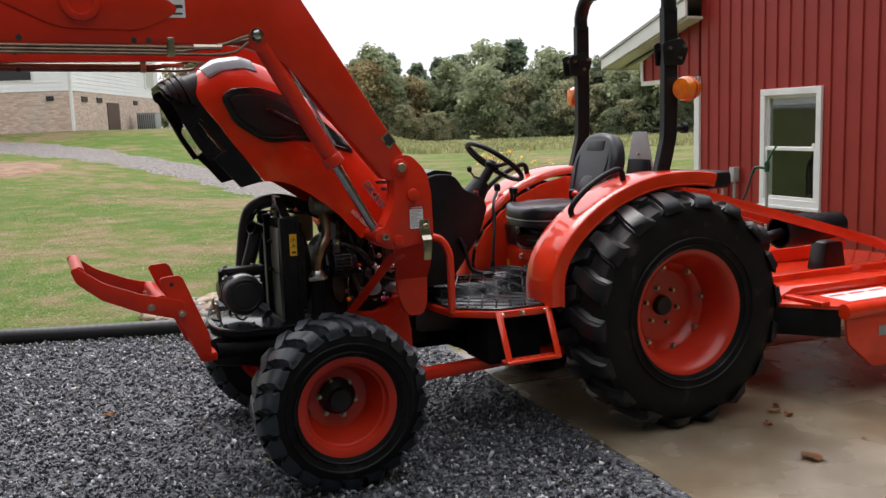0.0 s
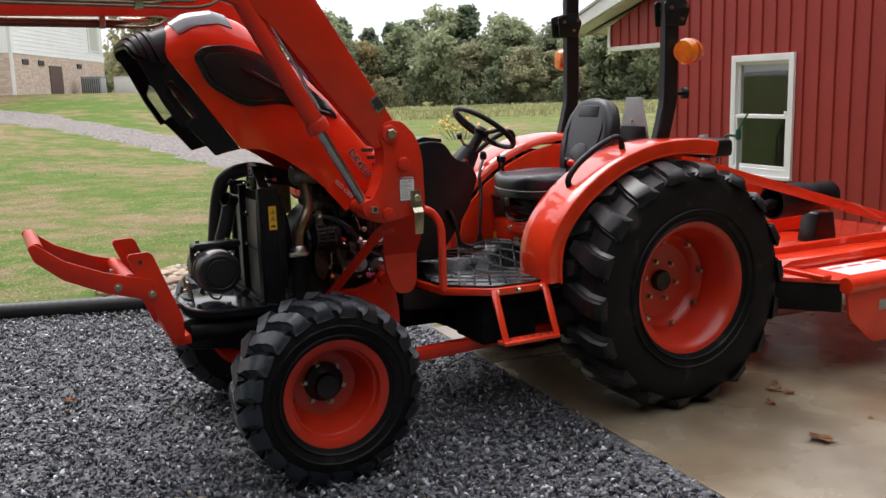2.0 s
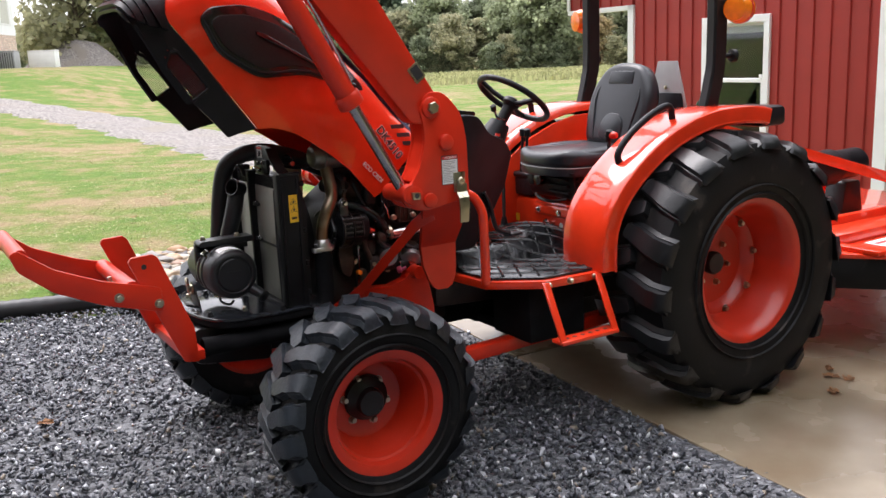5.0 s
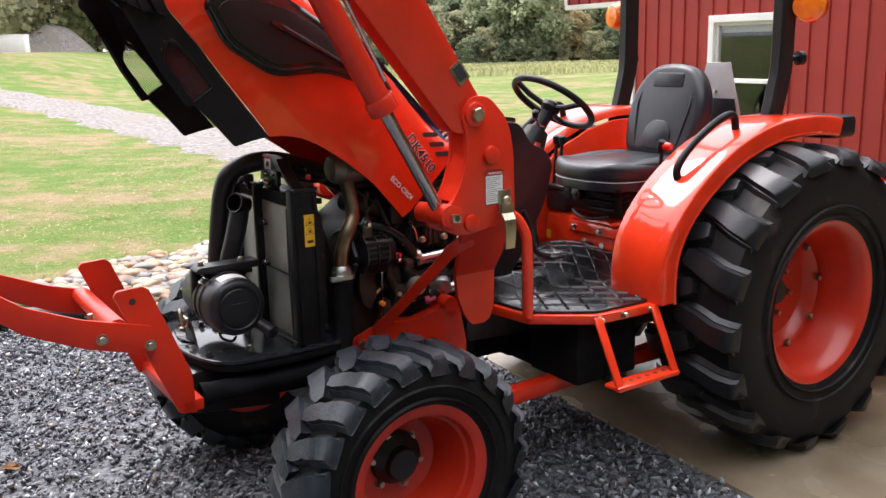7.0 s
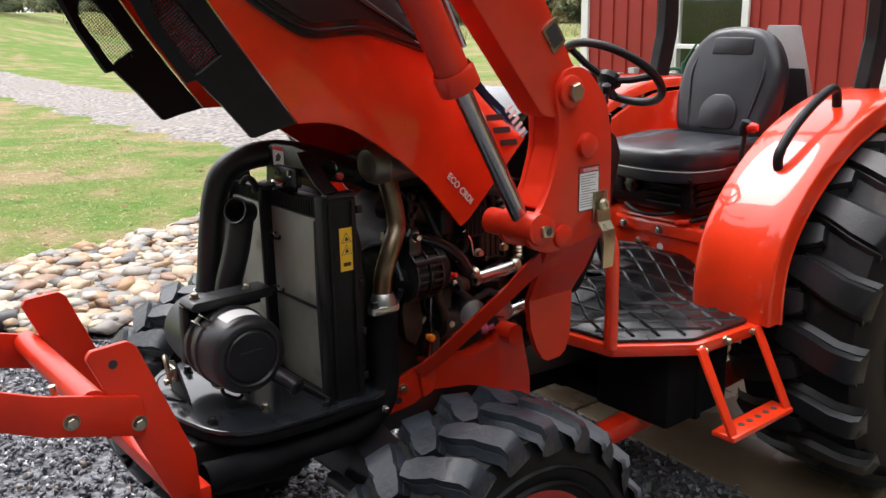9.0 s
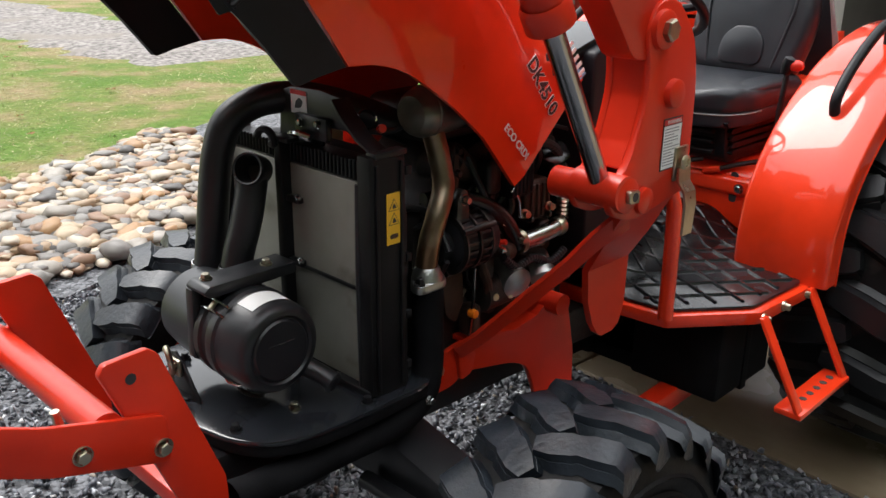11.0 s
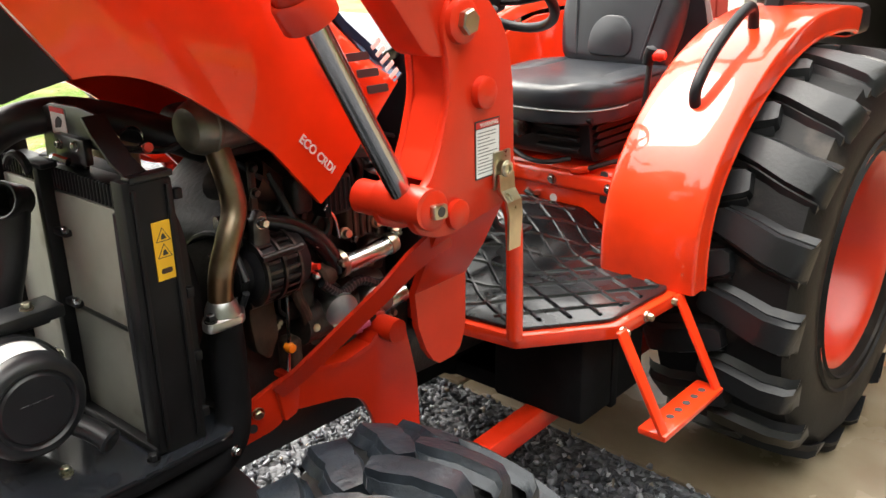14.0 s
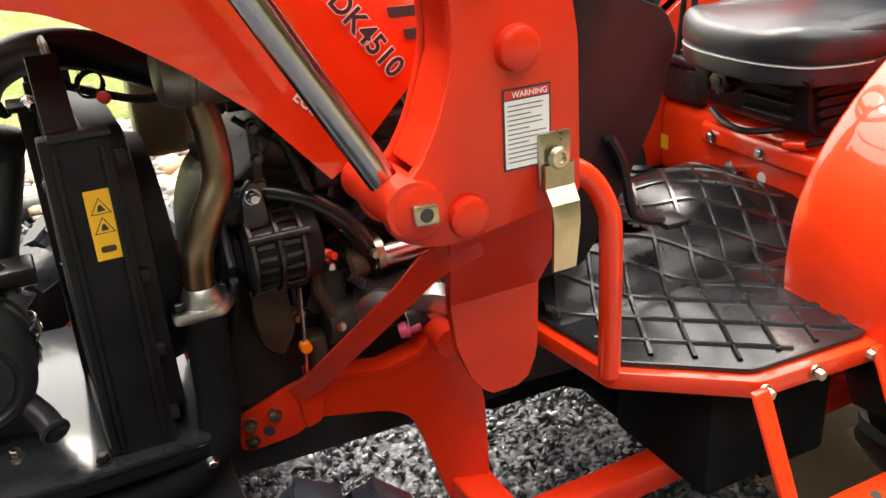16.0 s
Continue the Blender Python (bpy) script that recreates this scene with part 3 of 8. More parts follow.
W0, W1, WZ0, WZ1 = 1.355, 2.395, 0.48, 1.93
for s0, s1, z0, z1 in ((0.06, W0, 0.02, 4.6), (W1, 3.83, 0.02, 4.6), (W0, W1, 0.02, WZ0), (W0, W1, WZ1, 4.6), (3.83, 9.9, 3.1, 4.6), (9.0, 11.5, 0.02, 3.1)):
    part("wall", ribbed(s0, s1, z0, z1), M["barn"], barn, "red ribbed metal wall", sharp=20)
part("wall", ribbed(-1.38, 0.0, 2.19, 2.52, 2.98), M["barn"], barn, "red ribbed panel above the open porch", sharp=20)
for box in ((-0.06, 0.06, -0.035, 0.12, 0.0, 2.19), (-1.42, 0.06, -0.035, 0.12, 2.125, 2.19), (-1.44, -1.37, -0.035, 0.12, 2.19, 2.50),
            (3.81, 3.97, -0.04, 0.2, 0.0, 3.25), (8.98, 9.12, -0.04, 0.2, 0.0, 3.25), (3.97, 8.98, -0.04, 0.2, 3.08, 3.2)):
    part("trim", block(*box, 0.004, 1), M["trim"], barn, "white metal trim")
# porch roof: sloping slab with fascia and soffit
rake = [(0.10, 3.02), (-2.14, 2.44), (-2.14, 2.60), (0.10, 3.28)]
part("roof", prism([(0.12, 3.27), (-2.2, 2.59), (-2.2, 2.63), (0.12, 3.31)], -0.32, 9.0, "y"), M["roof"], barn, "pale metal porch roof")
part("fascia", prism(rake, -0.30, -0.26, "y", 0.004, 1), M["trim"], barn, "white fascia board")
part("soffit", prism([(0.10, 2.98), (-2.12, 2.44), (-2.12, 2.47), (0.10, 3.02)], -0.26, 0.0, "y"), M["soffit"], barn, "pale soffit under the overhang")
part("fascia", block(-2.18, -2.14, -0.3, 9.0, 2.42, 2.6, 0.004, 1), M["trim"], barn, "white eave board")
part("porch_ceiling", prism([(0.0, 2.95), (-2.12, 2.44), (-2.12, 2.48), (0.0, 2.99)], 0.15, 9.0, "y"), M["soffit"], barn)
part("side_wall", block(-0.04, 0.06, 0.15, 9.0, 0.0, 3.3, 0.002, 1), M["barn"], barn, "red metal side wall under the porch")
lamp = part("floodlight", lathe([(0, 0.03), (0.05, 0.05), (0.12, 0.06), (0.13, 0.05), (0.12, 0)], (-0.25, -0.30, 3.02), (0.3, -1, -0.2), 20), M["black"], barn, "small black floodlight under the roof edge")
# garage
for box in ((3.83, 3.97, 0.2, 7.0, 0, 3.4), (9.9, 10.0, 0.0, 7.0, 0, 3.4), (3.83, 10.0, 7.0, 7.1, 0, 3.4)):
    part("inner_wall", block(*box, 0.003, 1), M["interior"], barn, "dark inside wall of the garage")
part("garage_ceiling", block(3.83, 10.0, 0.2, 7.1, 3.4, 3.5, 0.003, 1), M["interior"], barn)
part("back_wall", block(0.06, 3.83, 8.9, 9.0, 0, 4.6, 0.003, 1), M["barn"], barn)
part("main_roof", prism([(0.0, 4.6), (11.6, 4.6), (11.6, 4.7), (0.0, 4.7)], -0.1, 9.1, "y"), M["roof"], barn)
part("room_floor", block(0.1, 3.8, 0.2, 3.2, -0.1, 0.02, 0.003, 1), M["interior"], barn)
part("room_back_wall", block(0.1, 3.8, 3.2, 3.3, 0.0, 3.0, 0.003, 1), M["interior"], barn)
part("room_side_wall", block(0.06, 0.12, 0.15, 3.3, 0.0, 3.0, 0.003, 1), M["interior"], barn)
part("room_ceiling", block(0.1, 3.8, 0.15, 3.3, 2.9, 3.0, 0.003, 1), M["interior"], barn)

# window with white frame
window = thing("window_1", "white vinyl sash window with a blind half drawn", "window", BARN, kind="structure")


def ring(s0, s1, z0, z1, w, d0, d1, bev=0.004):
    bm = bmesh.new()
    for b in ((s0, s1, d0, d1, z0, z0 + w), (s0, s1, d0, d1, z1 - w, z1), (s0, s0 + w, d0, d1, z0 + w, z1 - w), (s1 - w, s1, d0, d1, z0 + w, z1 - w)):
        block(*b, bev, 1, bm)
    return bm


part("window_frame", ring(W0 - 0.012, W1 + 0.012, WZ0 - 0.012, WZ1 + 0.012, 0.085, -0.035, 0.11), M["trim"], window, "white outer frame")
zm = 1.19
part("sash", ring(W0 + 0.065, W1 - 0.065, zm - 0.02, WZ1 - 0.065, 0.045, 0.015, 0.05), M["trim"], window, "white upper sash")
part("sash", ring(W0 + 0.065, W1 - 0.065, WZ0 + 0.065, zm + 0.02, 0.045, -0.02, 0.014), M["trim"], window, "white lower sash")
part("sash_lock", block(W1 - 0.13, W1 - 0.085, -0.03, -0.018, zm + 0.02, zm + 0.07, 0.004), M["trim"], window, "white latch")
for z0, z1, d in ((zm + 0.02, WZ1 - 0.11, 0.03), (WZ0 + 0.11, zm - 0.02, -0.004)):
    pane = part("pane", block(W0 + 0.10, W1 - 0.10, d, d + 0.004, z0, z1, 0), M["glass"], window, "reflecting glass pane")
    pane.visible_shadow = False
part("blind", block(W0 + 0.09, W1 - 0.09, 0.08, 0.09, WZ1 - 0.19, WZ1 - 0.085, 0.003), M["blind"], window, "pale roller blind")
part("window_sill", block(W0 - 0.02, W1 + 0.02, -0.06, 0.0, WZ0 - 0.05, WZ0 - 0.012, 0.004), M["trim"], window)

# meter boxes and hydrant by the wall
for s, top in ((0.64, 0.86), (0.88, 0.93)):
    post = thing("electrical_post", "grey electrical box on a conduit against the red wall", "conduit", BARN, "electrical boxes on the wall")
    part("conduit", tube([(s, -0.06, 0.0), (s, -0.06, top - 0.2)], 0.022, 12), M["grey_box"], post)
    part("box", block(s - 0.05, s + 0.05, -0.11, -0.02, top - 0.2, top, 0.006), M["grey_box"], post)
hyd = thing("yard_hydrant", "green yard hydrant standpipe with a hose by the barn wall", "hydrant", BARN)
part("standpipe", tube([(1.86, -0.35, 0), (1.86, -0.35, 0.95)], 0.02, 12), M["grey_box"], hyd)
part("head", lathe([(0, 0.03), (0.06, 0.035), (0.12, 0.03), (0.13, 0)], (1.86, -0.35, 0.92), (0, 0, 1), 16), M["green"], hyd, "green cast head")
part("spout", tube([(1.86, -0.35, 0.96), (1.74, -0.42, 0.97), (1.69, -0.44, 0.88)], 0.018, 10, smooth=4), M["green"], hyd)
part("lever", tube([(1.86, -0.35, 1.03), (1.92, -0.35, 1.12), (2.0, -0.33, 1.24)], 0.012, 8), M["green"], hyd)
part("hose", tube([(1.69, -0.44, 0.88), (1.63, -0.5, 0.6), (1.4, -0.6, 0.2), (1.2, -0.7, 0.03)], 0.014, 8, smooth=6), M["hose"], hyd)

# drain pipe along the lawn's edge
pipe = part("drain_pipe", tube([(-9.0, 7.0, 0.05), (-5.0, 7.14, 0.05), (-3.63, 7.24, 0.05), (-2.97, 7.30, 0.05), (-2.1, 7.42, 0.05)], 0.065, 16, smooth=24, ridge=0.006), M["pipe"], None)
tagged(pipe, "black corrugated drain pipe lying between lawn and gravel", "pipe")

# farm track across the lawn
tp = smooth_path([(-26, 39, 0), (-19, 35.5, 0), (-13.7, 32.6, 0), (-10.4, 30.1, 0), (-8.3, 28.4, 0), (-6.5, 26.6, 0), (-5.0, 24.6, 0), (-3.3, 21.8, 0), (-2.0, 19.2, 0), (-1.0, 17.2, 0), (-0.2, 15.5, 0), (0.8, 13.4, 0)], 10)
V, F = [], []
for i, p in enumerate(tp):
    d = (tp[min(i + 1, len(tp) - 1)] - tp[max(i - 1, 0)]).normalized()
    s = Vector((-d.y, d.x, 0))
    w = 1.35 + 0.16 * math.sin(i * 0.9) + 0.12 * math.sin(i * 2.3)
    for k in range(-4, 5):
        q = p + s * w * k / 4
        V.append((q.x, q.y, float(ground_z(q.x, q.y)) + 0.035 - (0.06 if abs(k) == 4 else 0) - 0.012 * max(0, i - len(tp) + 8)))
for i in range(len(tp) - 1):
    for k in range(8):
        a = i * 9 + k
        F.append((a, a + 1, a + 10, a + 9))
raw_mesh("road", np.array(V), np.array(F), M["track"], None, "structure", "grey gravel farm track across the lawn", "track").data.shade_smooth()

# pale weeds standing in the field before the woods
rng = np.random.default_rng(31)
n = 26000
wy = 58 + 54 * rng.uniform(0, 1, n) ** 0.8
wx = rng.uniform(-0.10, 0.62, n) * wy + rng.normal(0, 1.0, n)
wz = ground_z(wx, wy)
h, w, a = rng.uniform(0.12, 0.42, n), rng.uniform(0.05, 0.16, n), rng.uniform(0, 6.28, n)
cx, cy = np.cos(a) * w, np.sin(a) * w
V = np.stack([np.stack([wx - cx, wy - cy, wz - 0.05], -1), np.stack([wx + cx, wy + cy, wz - 0.05], -1), np.stack([wx + cx * 0.6, wy + cy * 0.6, wz + h], -1), np.stack([wx - cx * 0.5, wy - cy * 0.5, wz + h * 0.9], -1)], 1)
raw_mesh("weeds", V.reshape(-1, 3), np.arange(n * 4).reshape(n, 4), M["weed"], None, "stuff", "pale flowering weeds in a far field", "weeds")

# ---- house on the rise ----
HX, HY, HB, HT = -15.95, 40.0, 1.80, 3.62
house = thing("house", "white lap-sided house on a brick foundation", "house")


def uv_wall(a, b, z0, z1, thick, material, name, label=""):
    """An upright wall slab from a to b with metre-true UVs."""
    d = (Vector(b) - Vector(a))
    length = d.length
    d.normalize()
    nrm = Vector((d.y, -d.x))
    bm = bmesh.new()
    lay = bm.loops.layers.uv.new("uv")
    c = [Vector(a), Vector(b), Vector(b) - nrm * thick, Vector(a) - nrm * thick]
    lo = [bm.verts.new((p.x, p.y, z0)) for p in c]
    hi = [bm.verts.new((p.x, p.y, z1)) for p in c]
    for i in range(4):
        j = (i + 1) % 4
        f = bm.faces.new((lo[i], lo[j], hi[j], hi[i]))
        ln = (c[j] - c[i]).length
        for lp, uv in zip(f.loops, ((0, z0), (ln, z0), (ln, z1), (0, z1))):
            lp[lay].uv = uv
    bm.faces.new(lo), bm.faces.new(hi)
    return part(name, bm, material, house, label)


def lap_wall(a, b, z0, z1, board=0.18):
    """Lap siding: each board leans out over the one below."""
    d = Vector(b) - Vector(a)
    d.normalize()
    nrm = Vector((d.y, -d.x))
    bm = bmesh.new()
    z = z0
    while z < z1:
        pa, pb = Vector(a), Vector(b)
        q = [(pa + nrm * 0.03, z), (pb + nrm * 0.03, z), (pb + nrm * 0.008, z + board), (pa + nrm * 0.008, z + board)]
        vs = [bm.verts.new((p.x, p.y, h)) for p, h in q]
        bm.faces.new(vs)
        q2 = [bm.verts.new((p.x, p.y, z)) for p in (pa + nrm * 0.008, pb + nrm * 0.008)]
        bm.faces.new((q2[0], q2[1], vs[1], vs[0]))
        z += board
    return part("siding", bm, M["siding"], house, "white lap siding", sharp=10)


A, B, C2, D2 = (-40.0, 39.0), (HX, HY), (-16.4, 54.0), (-40, 54)
uv_wall(A, B, HB - 0.6, HT, 0.3, M["brick"], "foundation", "weathered tan and brown brick foundation")
uv_wall(B, C2, HB - 0.6, HT, 0.3, M["brick"], "foundation", "weathered tan and brown brick foundation")
for a, b in ((A, B), (B, C2), (C2, D2)):
    uv_wall(a, b, HT, 7.9, 0.25, M["siding"], "wall")
lap_wall(A, B, HT, 7.8)
lap_wall(B, C2, HT, 7.8)
part("corner_board", block(HX - 0.06, HX + 0.06, HY - 0.06, HY + 0.06, HB - 0.3, 7.9, 0.01, 1), M["trim"], house, "white downpipe at the corner")
part("roof", prism([(-41, 7.9), (-15.0, 7.9), (-28, 12.5)], 38.4, 55.0, "y"), M["roof"], house, "grey roof")


def on_wall(name, x0, x1, z0, z1, side, material, label, proud=0.05):
    """A flat box set in a house wall: x0..x1 metres along it from the corner."""
    a, b = (Vector(B), Vector(A)) if side == 0 else (Vector(B), Vector(C2))
    d = (b - a).normalized()
    nrm = Vector((-d.y, d.x)) if side == 0 else Vector((d.y, -d.x))
    p, q = a + d * x0, a + d * x1
    bm = bmesh.new()
    c = [p + nrm * proud, q + nrm * proud, q - nrm * 0.1, p - nrm * 0.1]
    lo = [bm.verts.new((v.x, v.y, z0)) for v in c]
    hi = [bm.verts.new((v.x, v.y, z1)) for v in c]
    for i in range(4):
        j = (i + 1) % 4
        bm.faces.new((lo[i], lo[j], hi[j], hi[i]))
    bm.faces.new(lo), bm.faces.new(hi)
    return part(name, bm, material, house, label)


for x in (0.75, 3.3, 5.6, 8.5):
    on_wall("vent", x, x + 0.32, HT - 0.42, HT - 0.22, 0, M["ink"], "small dark foundation vent")
for x in (1.2, 3.2, 8.9):
    on_wall("vent", x, x + 0.7, HT - 0.45, HT - 0.22, 1, M["ink"], "small dark foundation vent")
win = on_wall("window", 1.55, 3.25, 4.05, 5.25, 0, M["trim"], "white-framed window", 0.06)
on_wall("pane", 1.62, 3.18, 4.12, 5.2, 0, M["ink"], "dark window pane", 0.075).parent = win
win = on_wall("window", 11.2, 13.2, 4.1, 5.7, 1, M["trim"], "white-framed window", 0.06)
on_wall("pane", 11.5, 12.9, 4.2, 5.6, 1, M["blind"], "pale window pane", 0.075).parent = win
on_wall("door", 4.6, 6.4, HB - 0.1, HT - 0.42, 1, M["door_brown"], "brown crawl-space door", 0.04)

for name, x0, y0, w, h, mt, label in (("air_conditioner", -15.75, 47.8, 1.0, 0.85, "grey_box", "grey outdoor air-conditioning unit beside the house"),
                                      ("generator", -15.2, 51.5, 1.35, 0.9, "trim", "white standby generator beside the house")):
    z0 = float(ground_z(x0, y0)) - 0.15
    t = thing(name, label, "generator" if name == "generator" else "air conditioner", pose(x0, y0, z0))
    part("cabinet", block(0, w, 0, 0.9, 0.1, h + 0.1, 0.04), M[mt], t)
    part("top", block(-0.02, w + 0.02, -0.02, 0.92, h + 0.1, h + 0.15, 0.02), M[mt], t)
    if name == "air_conditioner":
        for k in range(9):
            part("slat", block(0.04 + k * 0.105, 0.075 + k * 0.105, -0.02, 0.0, 0.16, h + 0.05, 0.004, 1), M["ink"], t)

# bank of bare earth beyond the house
bm = bmesh.new()
rings = []
for k in range(7):
    f = k / 6
    ring = []
    for i in range(28):
        a = 2 * math.pi * i / 28
        w = 1 + 0.22 * noise.noise(Vector((math.cos(a) * 1.5, math.sin(a) * 1.5, f * 2)))
        x, y = -15.0 + 3.2 * w * (1 - f) * math.cos(a), 61.0 + 2.2 * w * (1 - f) * math.sin(a)
        ring.append(bm.verts.new((x, y, float(ground_z(x, y)) - 0.1 + 1.75 * math.sin(f * 1.57) * (1 + 0.12 * noise.noise(Vector((x * 1.3, y * 1.3, 0)))))))
    rings.append(ring)
for r0, r1 in zip(rings, rings[1:]):
    for i in range(28):
        bm.faces.new((r0[i], r0[(i + 1) % 28], r1[(i + 1) % 28], r1[i]))
bmesh.ops.remove_doubles(bm, verts=bm.verts, dist=0.001)
tagged(part("earth_bank", bm, M["track"], None, "", 60), "grey-brown bank of bare earth beyond the house", "earth bank", kind="structure")


# ---- the tractor: x forward, y to its left, z up, origin under the rear axle ----
tractor = thing("tractor", "orange compact tractor with raised hood, roll bar and front loader arms", "tractor", TRACTOR)


def sweep_lug(bm, pts, r_in, r_out, centre_y=0.0, wide=1.0, tall=1.0):
    """A tread bar: pts are (angle, y, half width, height factor) along its middle."""
    rings = []
    k = len(pts)
    for i, (a, y, w, h) in enumerate(pts):
        w, h = w * wide, h * tall
        a0, y0 = pts[max(i - 1, 0)][:2]
        a1, y1 = pts[min(i + 1, k - 1)][:2]
        R = r_out
        da, dy = (a1 - a0) * R, (y1 - y0)
        ln = math.hypot(da, dy)
        na, nyy = -dy / ln, da / ln
        ring = []
        for side, wf, rr in ((-1, 1.22, r_in(y)), (-1, 0.9, r_in(y) + (r_out - r_in(0)) * h), (1, 0.9, r_in(y) + (r_out - r_in(0)) * h), (1, 1.22, r_in(y))):
            aa, yy = a + side * w * wf * na / R, y + side * w * wf * nyy
            ring.append(bm.verts.new((rr * math.sin(aa), yy + centre_y, rr * math.cos(aa))))
        rings.append(ring)
    for p, q in zip(rings, rings[1:]):
        for j in range(4):
            bm.faces.new((p[j], p[(j + 1) % 4], q[(j + 1) % 4], q[j]))
    bm.faces.new(rings[0])
    bm.faces.new(list(reversed(rings[-1])))


def wheel(name, pos, side, R, rim_r, half, lugs, lug_h, rear, material):
    """A wheel with its axis along y; side 1 faces the tractor's left."""
    s = side
    face, cap = (-0.05, 0.055) if not rear else (-0.02, -0.005)
    prof = [(-half * 0.85 * s, rim_r - 0.01), (-half * 0.85 * s, rim_r + 0.012), (-half * 0.7 * s, rim_r - 0.012), (-half * 0.3 * s, rim_r - 0.05), (half * 0.35 * s, rim_r - 0.05), (half * 0.72 * s, rim_r - 0.014),
            (half * 0.80 * s, rim_r + 0.014), (half * 0.86 * s, rim_r + 0.016), (half * 0.86 * s, rim_r + 0.002), (half * 0.78 * s, rim_r - 0.022), (half * 0.5 * s, rim_r - 0.045),
            ((face + 0.05) * s, rim_r - (0.075 if rear else 0.050)), ((face + (0.02 if rear else -0.01)) * s, rim_r - (0.085 if rear else 0.056))]
    if rear:
        prof += [((face + 0.015) * s, rim_r * 0.74), ((face + 0.005) * s, rim_r * 0.68), ((face - 0.035) * s, rim_r * 0.60), ((face - 0.04) * s, rim_r * 0.3), ((face - 0.04) * s, 0.0)]
    else:
        prof = prof[:-3] + [(half * 0.60 * s, rim_r - 0.030), (half * 0.56 * s, rim_r - 0.040), (half * 0.30 * s, rim_r - 0.048), (half * 0.12 * s, rim_r - 0.062), ((face + 0.012) * s, rim_r * 0.675), (face * s, rim_r * 0.655), ((face - 0.004) * s, rim_r * 0.62), ((face - 0.004) * s, rim_r * 0.3), ((face - 0.004) * s, 0.0)]
    w = part(name, lathe(prof, (0, 0, 0), (0, 1, 0), 56), M["rim_paint"], tractor, "orange-painted steel rim with a black tyre", 40, m=pose(*pos))
    hub = lathe([((face - 0.05) * s, 0.055), ((face + cap - 0.01) * s, 0.055), ((face + cap) * s, 0.048), ((face + cap) * s, 0.03), ((face + cap - 0.006) * s, 0)], (0, 0, 0), (0, 1, 0), 28)
    part("hub", hub, M["black_metal"], w, "black hub cap")
    nb, rb = (6, 0.088) if not rear else (6, 0.105)
    f0 = face - 0.004 if not rear else face - 0.04
    for i in range(nb):
        a = 2 * math.pi * (i + 0.3) / nb
        part("wheel_bolt", disc_bolt((rb * math.sin(a), f0 * s, rb * math.cos(a)), (0, s, 0), 0.011, 0.022), M["zinc"], w)
    if rear:
        for i in range(8):
            a = 2 * math.pi * (i + 0.2) / 8
            r0 = rim_r - 0.085
            part("rim_bolt", disc_bolt((r0 * 0.93 * math.sin(a), (face + 0.018) * s, r0 * 0.93 * math.cos(a)), (0, s, 0), 0.012, 0.02), M["zinc"], w)
    else:
        part("valve", tube([(0.150, (face + 0.02) * s, -0.05), (0.165, (face + 0.055) * s, -0.055)], 0.008, 8), M["black"], w)
        part("valve_notch", lathe([(0, 0.022), (0.002, 0.022), (0.002, 0)], (0.150, (face + 0.010) * s, -0.05), (-0.5, s, 0.15), 16), M["ink"], w)
    # carcass
    rc = R - lug_h

    def crown(y):
        return rc - 0.014 * (abs(y) / half) ** 2.2 - (0.02 if rear else 0.025) * max(0.0, abs(y) / half - 0.85) * 5
    tp = [(-half * 0.84, rim_r + 0.004), (-half * 0.95, rim_r + 0.05), (-half * 1.0, (rim_r + rc) / 2), (-half * 0.98, rc - 0.055), (-half * 0.86, crown(half * 0.86))]
    tp += [(y * half, crown(y * half)) for y in (-0.6, -0.3, 0, 0.3, 0.6)]
    tp += [(-a, b) for a, b in reversed(tp[:5])]
    tp2 = [(tp[0][0], tp[0][1])] + tp[1:]
    bm = lathe(tp2, (0, 0, 0), (0, 1, 0), 96)
    # sidewall rings
    for yy, rr in ((half * 0.985, rim_r + 0.075), (half * 0.96, rim_r + 0.035)):
        lathe([(yy * s, rr - 0.006), ((yy + 0.008) * s, rr), (yy * s, rr + 0.006)], (0, 0, 0), (0, 1, 0), 72, bm)
    part("tyre", bm, M["rubber"], w, "black tractor tyre with deep bar treads", 32)
    lug_mesh = {}
    for d in (-1, 1):
        if rear:
            pts = [(-0.06, -0.035 * d, 0.026, 0.9), (-0.055, -0.02 * d, 0.036, 1.0), (-0.02, 0.05 * d, 0.040, 1.0), (0.03, half * 0.60 * d, 0.043, 1.0), (0.055, half * 0.90 * d, 0.048, 1.0), (0.062, half * 1.0 * d, 0.049, 0.9), (0.064, half * 1.045 * d, 0.048, 0.1)]
        else:
            pts = [(0.165, -0.014 * d, 0.018, 0.95), (0.135, 0.012 * d, 0.029, 1.0), (0.085, half * 0.32 * d, 0.032, 1.0), (0.070, half * 0.40 * d, 0.028, 0.97), (0.045, half * 0.56 * d, 0.034, 1.0), (0.0, half * 0.84 * d, 0.036, 1.0), (-0.018, half * 0.95 * d, 0.037, 0.93), (-0.022, half * 1.005 * d, 0.036, 0.40), (-0.024, half * 1.03 * d, 0.034, -0.1)]
        lb = bmesh.new()
        sweep_lug(lb, pts, crown, R)
        if not rear:
            sweep_lug(lb, pts, crown, R, wide=1.22, tall=0.52)
        else:
            sweep_lug(lb, pts[1:-1], crown, R, wide=1.32, tall=0.45)
        bmesh.ops.recalc_face_normals(lb, faces=lb.faces)
        lug_mesh[d] = bpy.data.meshes.new("tread_lug")
        lb.to_mesh(lug_mesh[d])
        lb.free()
        lug_mesh[d].shade_smooth()
        lug_mesh[d].set_sharp_from_angle(angle=radians(42))
        lug_mesh[d].materials.append(M["tread"] if rear else material)
